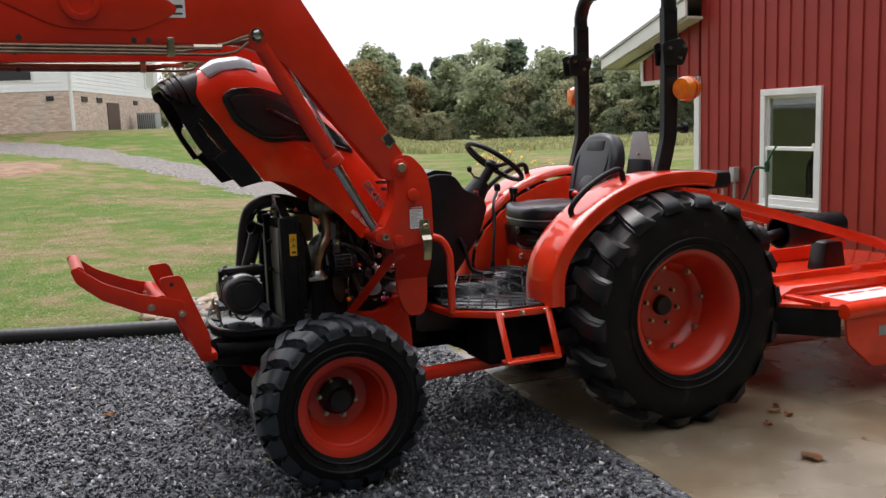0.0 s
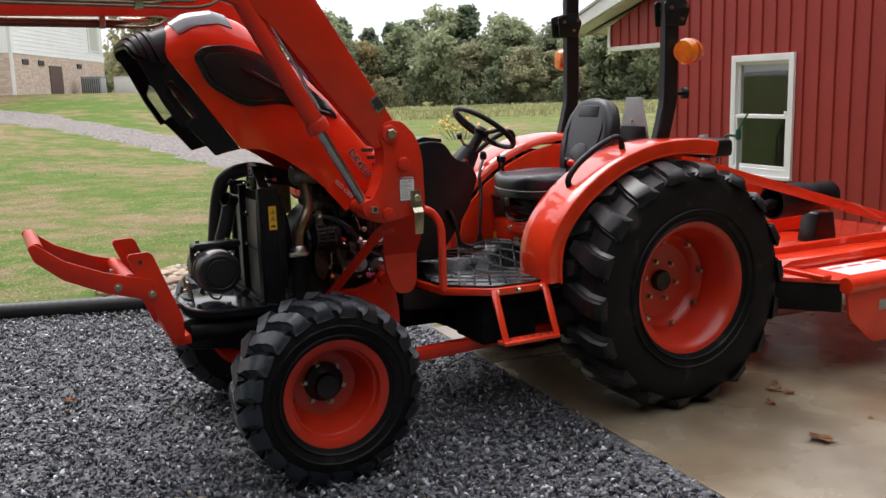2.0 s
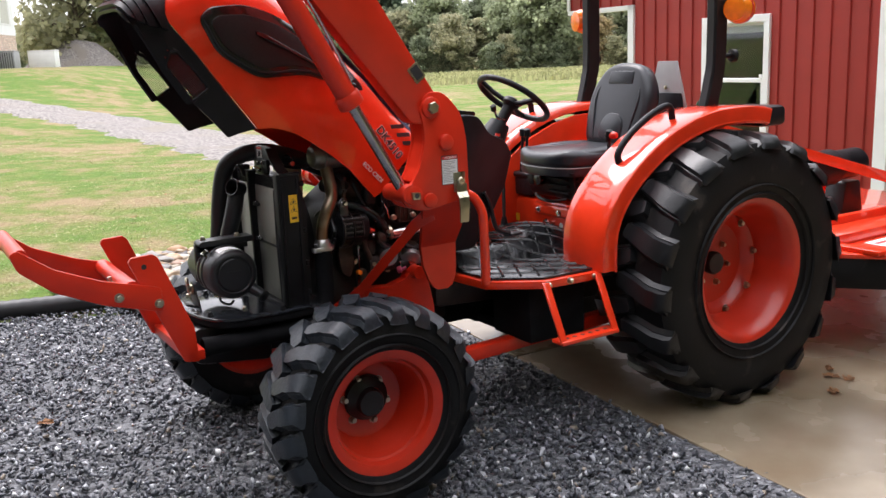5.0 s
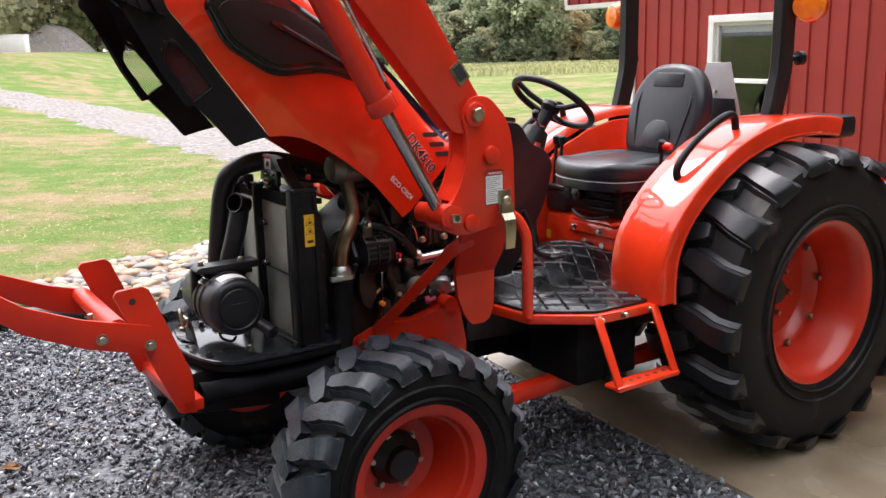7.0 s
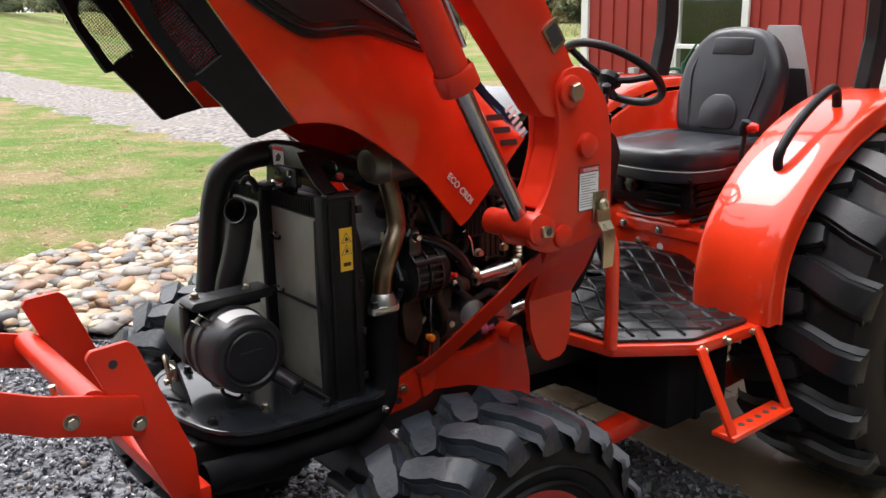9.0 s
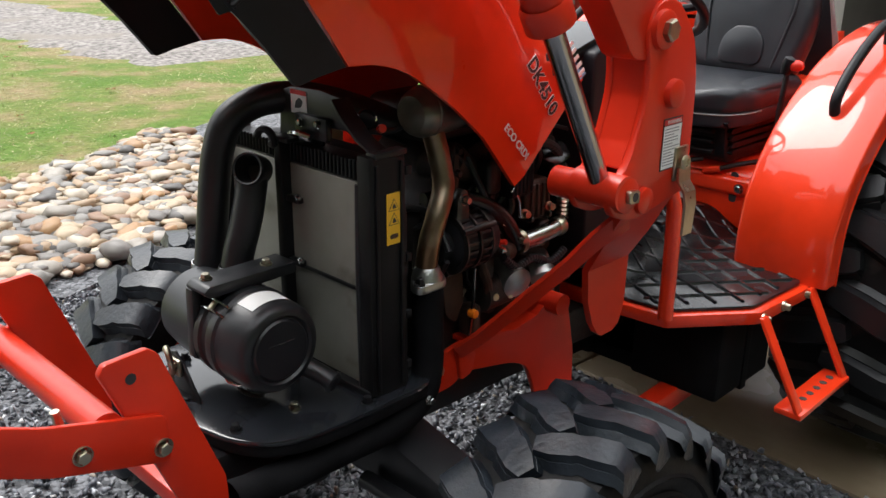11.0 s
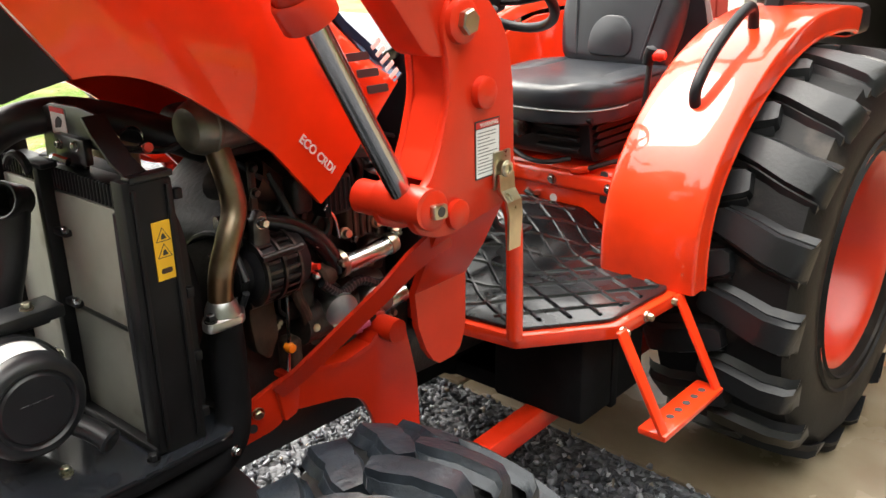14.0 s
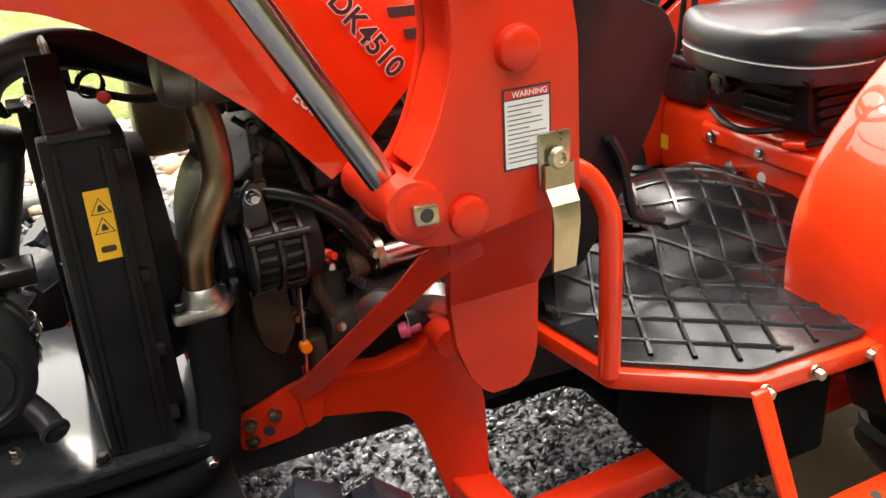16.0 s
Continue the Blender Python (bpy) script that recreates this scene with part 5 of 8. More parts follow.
part("alternator_pulley", lathe([(0.066, 0.0), (0.066, 0.040), (0.074, 0.032), (0.082, 0.040), (0.090, 0.032), (0.098, 0.040), (0.104, 0.0)], AC, (1, 0, 0), 24), M["panel"], alt)
part("brown_stay", block(1.690, 1.706, 0.148, 0.158, 1.060, 1.185, 0.003), M["rust"], tractor, "brown steel stay")
for z in (1.075, 1.12, 1.172):
    part("stay_bolt", disc_bolt((1.698, 0.158, z), (0, 1, 0), 0.008, 0.012), M["dull_alu"], tractor)
part("inlet_cone", lathe([(0, 0.050), (0.05, 0.036), (0.10, 0.020), (0.10, 0)], (1.665, 0.10, 1.13), (-0.8, 0.15, -0.45), 20), M["rust"], tractor, "rust-brown cast elbow")
part("fan_belt", tube([(1.775, 0.21, 0.965), (1.775, 0.15, 1.045), (1.775, 0.02, 1.00), (1.775, -0.08, 0.82), (1.775, 0.02, 0.70), (1.775, 0.12, 0.80), (1.775, 0.205, 0.94)], 0.008, 8, smooth=4), M["hose"], tractor, "black fan belt")
part("mount_casting", prism(round_poly([(1.735, 0.92), (1.68, 0.90), (1.672, 0.80), (1.70, 0.75), (1.735, 0.78), (1.745, 0.86)], 0.014), 0.13, 0.165, "y", 0.008), M["rust"], tractor, "brown cast mounting bracket")
part("drain_hose", tube([(1.625, 0.17, 0.93), (1.632, 0.185, 0.88), (1.62, 0.19, 0.845), (1.605, 0.185, 0.80)], 0.012, 10, smooth=5), M["rust"], tractor, "rust-brown drain pipe")
part("dipstick_tube", tube([(1.665, 0.19, 0.89), (1.668, 0.19, 0.80), (1.67, 0.18, 0.70)], 0.004, 8), M["steel"], tractor)
part("dipstick_cap", lathe([(-0.012, 0), (-0.010, 0.010), (0, 0.012), (0.010, 0.010), (0.012, 0)], (1.668, 0.19, 0.775), (0, 1, 0), 14), M["amber"], tractor, "small orange cap")
part("thin_rod", tube([(1.555, 0.20, 1.055), (1.548, 0.20, 1.065), (1.53, 0.205, 1.03), (1.517, 0.20, 0.985)], 0.004, 8), M["steel"], tractor, "thin bent steel rod")
part("pink_fitting", lathe([(0, 0.0), (0, 0.014), (0.016, 0.016), (0.018, 0.011), (0.04, 0.010), (0.042, 0)], (1.492, 0.20, 0.757), (-0.8, 0.3, 0.2), 16), M["pink"], tractor, "pink plastic pipe fitting")
part("lower_pipe", tube([(1.475, 0.19, 0.775), (1.42, 0.20, 0.785), (1.33, 0.20, 0.795)], 0.024, 18), M["steel"], tractor, "bright steel tube")
part("pipe_cuff", lathe([(0, 0.026), (0.03, 0.028), (0.045, 0.026)], (1.475, 0.19, 0.775), (-1, 0.1, 0.1), 18), M["hose"], tractor)
part("clip_nut", lathe([(0, 0.008), (0.018, 0.008), (0.02, 0)], (1.535, 0.215, 0.935), (0, 1, 0), 6), M["zinc"], tractor)
part("hose_clip", lathe([(0, 0.0285), (0, 0.032), (0.014, 0.032), (0.014, 0.0285)], (1.53, 0.20, 0.925), (-1, 0, 0.08), 20), M["zinc"], tractor, "brass hose clip")
part("injector_rail", tube([(1.30, 0.10, 1.20), (1.72, 0.10, 1.20)], 0.014, 12), M["engine"], tractor)
for k in range(4):
    part("injector_line", tube([(1.34 + k * 0.11, 0.10, 1.20), (1.35 + k * 0.11, 0.14, 1.23), (1.36 + k * 0.11, 0.12, 1.27), (1.36 + k * 0.11, 0.06, 1.28)], 0.005, 8, smooth=4), M["steel"], tractor, "thin steel fuel line")
part("silver_pipe", tube([(1.530, 0.195, 0.914), (1.44, 0.20, 0.920), (1.372, 0.20, 0.926), (1.345, 0.19, 0.935)], 0.0225, 20, smooth=4), M["steel"], tractor, "bright steel coolant pipe")
part("pipe_joint", lathe([(0, 0.020), (0.008, 0.026), (0.028, 0.026), (0.034, 0.022)], (1.575, 0.19, 0.906), (-1, 0.1, 0.13), 20), M["rust"], tractor, "rusty pipe joint")
part("pipe_collar", lathe([(0, 0.024), (0.006, 0.0255), (0.018, 0.0255), (0.024, 0.024)], (1.376, 0.20, 0.926), (-1, 0, 0.1), 20), M["zinc"], tractor)
part("black_hose", tube([(1.775, 0.13, 1.062), (1.70, 0.150, 1.060), (1.63, 0.172, 1.038), (1.575, 0.190, 0.995), (1.538, 0.198, 0.94), (1.525, 0.197, 0.915)], 0.022, 16, smooth=6), M["wet_hose"], tractor, "wet black rubber hose")
part("bellows_pipe", tube([(1.330, 0.185, 0.935 + 0.0055 * k) for k in range(14)], 0.014, 14, ridge=0.004), M["zinc"], tractor, "brassy corrugated pipe")
part("filter_head", lathe([(-0.05, 0.0), (-0.05, 0.034), (-0.04, 0.040), (0.03, 0.040), (0.036, 0.044), (0.045, 0.044), (0.05, 0.034), (0.05, 0)], (1.355, 0.150, 1.085), (0.25, 0.5, 0.8), 28), M["wet_hose"], tractor, "glossy black filter housing")
pb = part("pump_housing", block(1.385, 1.475, 0.115, 0.185, 0.955, 1.060, 0.014, 3), M["rust"], tractor, "dark brown injection pump body")
for k in range(4):
    part("pump_rib", block(1.392 + 0.021 * k, 1.399 + 0.021 * k, 0.183, 0.192, 0.965, 1.05, 0.002, 1), M["rust"], pb)
for x, z in ((1.395, 1.05), (1.465, 1.05), (1.395, 0.965), (1.465, 0.965)):
    part("pump_bolt", disc_bolt((x, 0.187, z), (0, 1, 0), 0.007, 0.012), M["dull_alu"], pb)
part("oil_filter", lathe([(0, 0), (0, 0.04), (0.01, 0.046), (0.09, 0.046), (0.1, 0.03), (0.1, 0)], (1.40, 0.14, 0.84), (0.35, 0.75, -0.5), 24), M["alu"], tractor, "silver oil filter")
part("oil_filter", lathe([(0, 0), (0, 0.035), (0.08, 0.04), (0.09, 0.0)], (1.52, 0.14, 0.84), (0.2, 0.9, -0.2), 24), M["alu"], tractor, "silver filter housing")
part("starter", tube([(1.62, 0.16, 0.80), (1.45, 0.16, 0.80)], 0.045, 18), M["engine"], tractor)
# fuse box, looms and fittings crowded on the engine's side
fuse = part("fuse_box", block(1.475, 1.555, 0.155, 0.205, 1.035, 1.125, 0.010), M["black"], tractor, "black ribbed fuse box")
for k in range(5):
    part("fuse_rib", block(1.482 + k * 0.0145, 1.488 + k * 0.0145, 0.203, 0.209, 1.045, 1.115, 0.002, 1), M["black"], fuse)
for y, p in ((0.19, [(1.60, 1.16), (1.54, 1.15), (1.46, 1.16), (1.38, 1.13), (1.33, 1.05)]), (0.205, [(1.58, 0.90), (1.53, 0.86), (1.47, 0.87), (1.40, 0.84), (1.34, 0.86)])):
    part("cable_loom", tube([(x, y, z) for x, z in p], 0.011, 8, smooth=14, ridge=0.002), M["hose"], tractor, "black corrugated cable loom")
for x, z in ((1.395, 0.985), (1.43, 0.90), (1.575, 0.985), (1.60, 0.80), (1.49, 0.985), (1.545, 0.79)):
    part("banjo_fitting", lathe([(0, 0.0), (0, 0.012), (0.008, 0.013), (0.010, 0.009), (0.022, 0.009), (0.024, 0)], (x, 0.185, z), (0.15, 1, 0.1), 10), M["zinc"], tractor, "brass pipe fitting")
for x0, x1, z0, z1, m_ in ((1.36, 1.41, 0.86, 0.94, "rust"), (1.575, 1.625, 0.82, 0.90, "engine"), (1.44, 1.50, 0.80, 0.86, "rust"), (1.56, 1.61, 1.05, 1.13, "engine"), (1.62, 1.66, 0.70, 0.78, "rust")):
    part("cast_lug", block(x0, x1, 0.13, 0.178, z0, z1, 0.012, 3), M[m_], tractor, "dark cast engine bracket")
rs = random.Random(2)
for k in range(16):
    x0, z0 = rs.uniform(1.35, 1.74), rs.uniform(0.95, 1.2)
    p = [(x0, 0.14, z0), (x0 + rs.uniform(-0.12, 0.12), 0.14 + rs.uniform(0.0, 0.04), z0 - rs.uniform(0.05, 0.12)), (x0 + rs.uniform(-0.15, 0.15), 0.12, z0 - rs.uniform(0.12, 0.22))]
    part("cable", tube(p, rs.uniform(0.004, 0.010), 7, smooth=5), M["hose"], tractor)
for k in range(12):
    x0, z0 = rs.uniform(1.3, 1.8), rs.uniform(0.7, 1.15)
    part("engine_boss", lathe([(0, 0.0), (0, 0.03), (0.04, 0.025), (0.045, 0)], (x0, 0.125, z0), (rs.uniform(-0.2, 0.2), 1, 0), 12), M["engine"], tractor)
for k in range(10):
    part("engine_bolt", disc_bolt((rs.uniform(1.3, 1.8), 0.135, rs.uniform(0.7, 1.15)), (0, 1, 0), 0.008, 0.014), M["zinc"], tractor)


def inside(p, poly):
    r = False
    for (x0, y0), (x1, y1) in zip(poly, poly[1:] + poly[:1]):
        if (y0 > p[1]) != (y1 > p[1]) and p[0] < (x1 - x0) * (p[1] - y0) / (y1 - y0) + x0:
            r = not r
    return r


# ---- hood: a lofted shell, raised ----
def curve(stops, u):
    for (u0, a), (u1, b) in zip(stops, stops[1:]):
        if u <= u1:
            t = (u - u0) / (u1 - u0)
            return tuple(p + (q - p) * t for p, q in zip(a, b))
    return stops[-1][1]


TOP = [(0.0, (1.375, 1.335)), (0.16, (1.60, 1.60)), (0.32, (1.86, 1.845)), (0.42, (2.04, 1.975)), (0.50, (2.16, 2.015)), (0.58, (2.27, 2.0)), (0.645, (2.36, 1.945)), (0.8, (2.43, 1.92)), (0.92, (2.49, 1.895)), (1.0, (2.53, 1.86))]
LOW = [(0.0, (1.37, 1.305)), (0.08, (1.60, 1.085)), (0.25, (1.715, 1.22)), (0.38, (1.80, 1.292)), (0.50, (1.872, 1.342)), (0.58, (1.925, 1.375)), (0.63, (1.975, 1.397)), (0.68, (2.03, 1.409)), (0.715, (2.09, 1.409)), (0.74, (2.15, 1.398)), (0.76, (2.197, 1.386)), (0.82, (2.26, 1.463)), (0.865, (2.313, 1.52)), (0.875, (2.335, 1.515)), (0.935, (2.40, 1.62)), (1.0, (2.475, 1.775))]
WID = [(0.0, (0.252,)), (0.3, (0.254,)), (0.6, (0.256,)), (0.85, (0.245,)), (1.0, (0.215,))]


def hood_point(u, th):
    """A point of the hood's skin: u from rear to nose, th round the section."""
    T, B, w = curve(TOP, u), curve(LOW, u), curve(WID, u)[0]
    c, s = math.cos(th), math.sin(th)
    y = w * math.copysign(abs(c) ** 0.38, c)
    f = abs(s) ** 0.55
    return (B[0] + (T[0] - B[0]) * f, y, B[1] + (T[1] - B[1]) * f)


EDGE = [(0.0, (0.710,)), (0.3, (0.722,)), (0.55, (0.734,)), (0.7, (0.750,)), (0.78, (0.762,)), (0.84, (0.752,)), (0.9, (0.715,)), (0.95, (0.67,)), (1.0, (0.63,))]
STEPS = [math.asin((0.03 * k) ** (1 / 0.55)) for k in range(13)]
STEPS += [STEPS[-1] + (math.pi / 2 - STEPS[-1]) * k / 22 for k in range(1, 23)]
STEPS += [math.pi - a for a in reversed(STEPS[:-1])]


def colour_edge(th):
    """Where the orange skin ends and the black nose begins."""
    return curve(EDGE, min(1.0, abs(math.sin(th)) ** 0.55))[0]


def hood_loft(u0, u1, nu, thick, th0=0.0, th1=math.pi, nv=30, lift=0.0, steps=None):
    """A piece of the hood's skin between two numbers, or up to and from the colour's edge (None)."""
    bm = bmesh.new()
    rows = []
    for i in range(nu + 1):
        row = []
        for th in steps or [th0 + (th1 - th0) * j / nv for j in range(nv + 1)]:
            a = colour_edge(th) + 0.003 if u0 is None else u0
            z = colour_edge(th) if u1 is None else u1
            row.append(bm.verts.new(hood_point(a + (z - a) * i / nu, th)))
        rows.append(row)
    for a, b in zip(rows, rows[1:]):
        for j in range(len(a) - 1):
            bm.faces.new((a[j], a[j + 1], b[j + 1], b[j]))
    bmesh.ops.recalc_face_normals(bm, faces=bm.faces)
    if not thick:
        return bm
    if lift:
        bm.normal_update()
        mid = Vector((2.0, 0, 1.6))
        for v in bm.verts:
            n = v.normal if v.normal.dot(v.co - mid) > 0 else -v.normal
            v.co += n * lift
    bmesh.ops.solidify(bm, geom=bm.faces, thickness=thick)
    return bm


def hood_y(x, z):
    """Half width of the hood's skin at a place of its side."""
    best = (9, 0.25)
    for k in range(81):
        u = k / 80
        T, B, w = curve(TOP, u), curve(LOW, u), curve(WID, u)[0]
        dx, dz = T[0] - B[0], T[1] - B[1]
        ln = math.hypot(dx, dz) or 1e-6
        miss = abs((x - B[0]) * dz - (z - B[1]) * dx) / ln
        f = ((x - B[0]) * dx + (z - B[1]) * dz) / ln ** 2
        if 0 <= f <= 1 and miss < best[0]:
            s = min(1.0, f ** (1 / 0.55))
            best = (miss, w * math.sqrt(max(0.0, 1 - s * s)) ** 0.38)
    return best[1]


def hood_plate(outline, lift, side, deep=0.02):
    """A plate that follows the hood's skin, with a rim that runs into it."""
    bm = bmesh.new()
    cx = sum(p[0] for p in outline) / len(outline)
    cz = sum(p[1] for p in outline) / len(outline)
    rings = []
    for sc in (1.0, 0.98, 0.85, 0.7, 0.55, 0.4, 0.25, 0.1):
        pts = [(cx + (x - cx) * sc, cz + (z - cz) * sc) for x, z in outline]
        h = lift - 0.004 if sc == 1.0 else lift
        rings.append([bm.verts.new((x, (hood_y(x, z) + h) * side, z)) for x, z in pts])
    base = [bm.verts.new((x, (hood_y(x, z) - deep) * side, z)) for x, z in outline]
    rings = [base] + rings
    k = len(outline)
    for a, b in zip(rings, rings[1:]):
        for j in range(k):
            bm.faces.new((a[j], a[(j + 1) % k], b[(j + 1) % k], b[j]))
    bm.faces.new(rings[-1])
    return bm


hood = part("hood", hood_loft(0.0, None, 40, 0.012, steps=STEPS), M["paint"], tractor, "glossy orange raised engine hood", 30)
SCREEN = [(2.314, 1.526), (2.250, 1.569), (2.300, 1.640), (2.350, 1.703), (2.376, 1.708), (2.393, 1.655)]
nose = hood_loft(None, 1.0, 64, 0.0, steps=STEPS)
hole = [f for f in nose.faces if abs(f.calc_center_median().y) > 0.2 and inside((f.calc_center_median().x, f.calc_center_median().z), SCREEN)]
bmesh.ops.delete(nose, geom=hole, context="FACES")
bmesh.ops.solidify(nose, geom=nose.faces, thickness=0.012)
grille = part("nose_panel", nose, M["black"], hood, "black plastic nose and grille", 30)


# see-through wire screens in the nose's sides, each in a rim
for s in (1, -1):
    bm = bmesh.new()
    for a, b, n_ in ((Vector((0.60, 0.80)), Vector((-0.80, 0.60)), 26), (Vector((-0.80, 0.60)), Vector((0.60, 0.80)), 40)):
        c = Vector((2.322, 1.622))
        for k in range(-n_, n_ + 1):
            run = []
            for q in range(-30, 31):
                p = c + b * 0.0062 * k + a * 0.006 * q
                if inside((p.x, p.y), SCREEN):
                    run.append((p.x, (hood_y(p.x, p.y) - 0.006) * s, p.y))
            if len(run) > 2:
                tube([run[0], run[len(run) // 2], run[-1]], 0.0019 if s > 0 else 0.0008, 4, bm)
    part("wire_screen", bm, M["black_metal"], grille, "black see-through wire screen")
    ringp = [(x, (hood_y(x, z) - 0.004) * s, z) for x, z in round_poly(SCREEN, 0.01) + [round_poly(SCREEN, 0.01)[0]]]
    part("screen_rim", tube(ringp, 0.006, 8, close=False), M["black"], grille)
for k in range(4):
    part("nose_ridge", hood_loft(0.80 + 0.05 * k, 0.835 + 0.05 * k, 3, 0.012, th0=0.55, th1=math.pi - 0.55, nv=20, lift=0.014), M["black"], grille, "raised black ridge")
for s in (1, -1):
    a, b = (0.98, 1.46) if s > 0 else (math.pi - 1.46, math.pi - 0.98)
    part("headlight", hood_loft(0.46, 0.63, 8, 0.012, th0=a, th1=b, nv=8, lift=0.007), M["clear"], grille, "dark glazed headlight")
    # side screen with frame
    outer = round_poly([(2.262, 1.815), (2.21, 1.69), (2.06, 1.592), (1.88, 1.60), (1.60, 1.515), (1.66, 1.60), (1.80, 1.72), (1.97, 1.825), (2.09, 1.865), (2.22, 1.855)], 0.045)
    part("vent_frame", hood_plate(outer, 0.010, s), M["gloss_black"], hood, "black frame of the side vent")
    inner = round_poly([(2.225, 1.80), (2.185, 1.71), (2.055, 1.628), (1.89, 1.636), (1.70, 1.57), (1.80, 1.69), (1.97, 1.79), (2.09, 1.828), (2.195, 1.825)], 0.035)
    part("vent_screen", hood_plate(inner, 0.0125, s), M["mesh"], hood, "dark perforated vent screen")
    ridge = [(x, (hood_y(x, z) + 0.014) * s, z) for x, z in round_poly([(2.242, 1.808), (2.198, 1.70), (2.058, 1.610), (1.885, 1.618), (1.66, 1.548)], [0, 0.05, 0.05, 0.05, 0])]
    part("vent_ridge", tube(ridge, 0.0055, 8, smooth=4), M["gloss_black"], hood, "raised glossy lip under the vent")
    bar = [(2.06, 1.755), (2.03, 1.738), (1.74, 1.583), (1.74, 1.592), (2.02, 1.752), (2.06, 1.765)]
    part("vent_bar", hood_plate(bar, 0.019, s), M["gloss_black"], hood, "glossy accent bar")
    for k in range(3):
        cx, cz = 1.418 + 0.026 * k, 1.298 + 0.036 * k
        part("louvre", prism(round_poly([(cx - 0.018, cz - 0.008), (cx + 0.042, cz - 0.006), (cx + 0.046, cz + 0.011), (cx - 0.014, cz + 0.009)], 0.004), 0.2525 * s, 0.2552 * s, "y"), M["ink"], hood, "black louvre slot")
    stripe = [(1.352, 1.318), (1.378, 1.302), (1.47, 1.437), (1.83, 1.80), (1.80, 1.81), (1.43, 1.43)]
    part("stripe", hood_plate(stripe, 0.0015, s), M["blue"], hood, "dark blue side stripe")


def text_on(body, size, m, material, parent, name, depth=0.0006, fat=0.0):
    """Raised lettering as a mesh."""
    cu = bpy.data.curves.new(name, "FONT")
    cu.body, cu.size, cu.extrude, cu.offset = body, size, depth, fat
    cu.align_x = "LEFT"
    tmp = bpy.data.objects.new(name, cu)
    scene.collection.objects.link(tmp)
    me = bpy.data.meshes.new_from_object(tmp.evaluated_get(bpy.context.evaluated_depsgraph_get()))
    bpy.data.objects.remove(tmp)
    bpy.data.curves.remove(cu)
    me.materials.append(material)
    ob = new(name, me)
    ob.parent = parent
    ob.matrix_basis = m
    return ob


def side_text(body, size, x, z, deg, y, material, parent, name, fat=0.0):
    """Writing on the tractor's left side, read from outside; deg: its slope."""
    m = Matrix.Translation((x, y, z)) @ Matrix(((-1, 0, 0, 0), (0, 0, 1, 0), (0, 1, 0, 0), (0, 0, 0, 1))) @ pose(0, 0, 0, 0, 0, deg)
    return text_on(body, size, m, material, parent, name, fat=fat)


side_text("DK4510", 0.047, 1.585, 1.365, -54, 0.2566, M["white_label"], hood, "lettering_edge", 0.0024)
side_text("DK4510", 0.047, 1.585, 1.365, -54, 0.2575, M["ink"], hood, "lettering", 0.0008)
side_text("ECO CRDI", 0.025, 1.655, 1.232, -46.5, 0.2568, M["white_label"], hood, "lettering", 0.0006)
for k in range(5):
    cx, cz = 1.378 + 0.0125 * (4 - k), 1.325 + 0.0165 * (4 - k)
    part("brand_mark", prism([(cx - 0.008, cz + 0.004), (cx + 0.016, cz - 0.012), (cx + 0.022, cz - 0.004), (cx - 0.002, cz + 0.012)], 0.2563, 0.2569, "y"), M["white_label"], hood, "white mark")

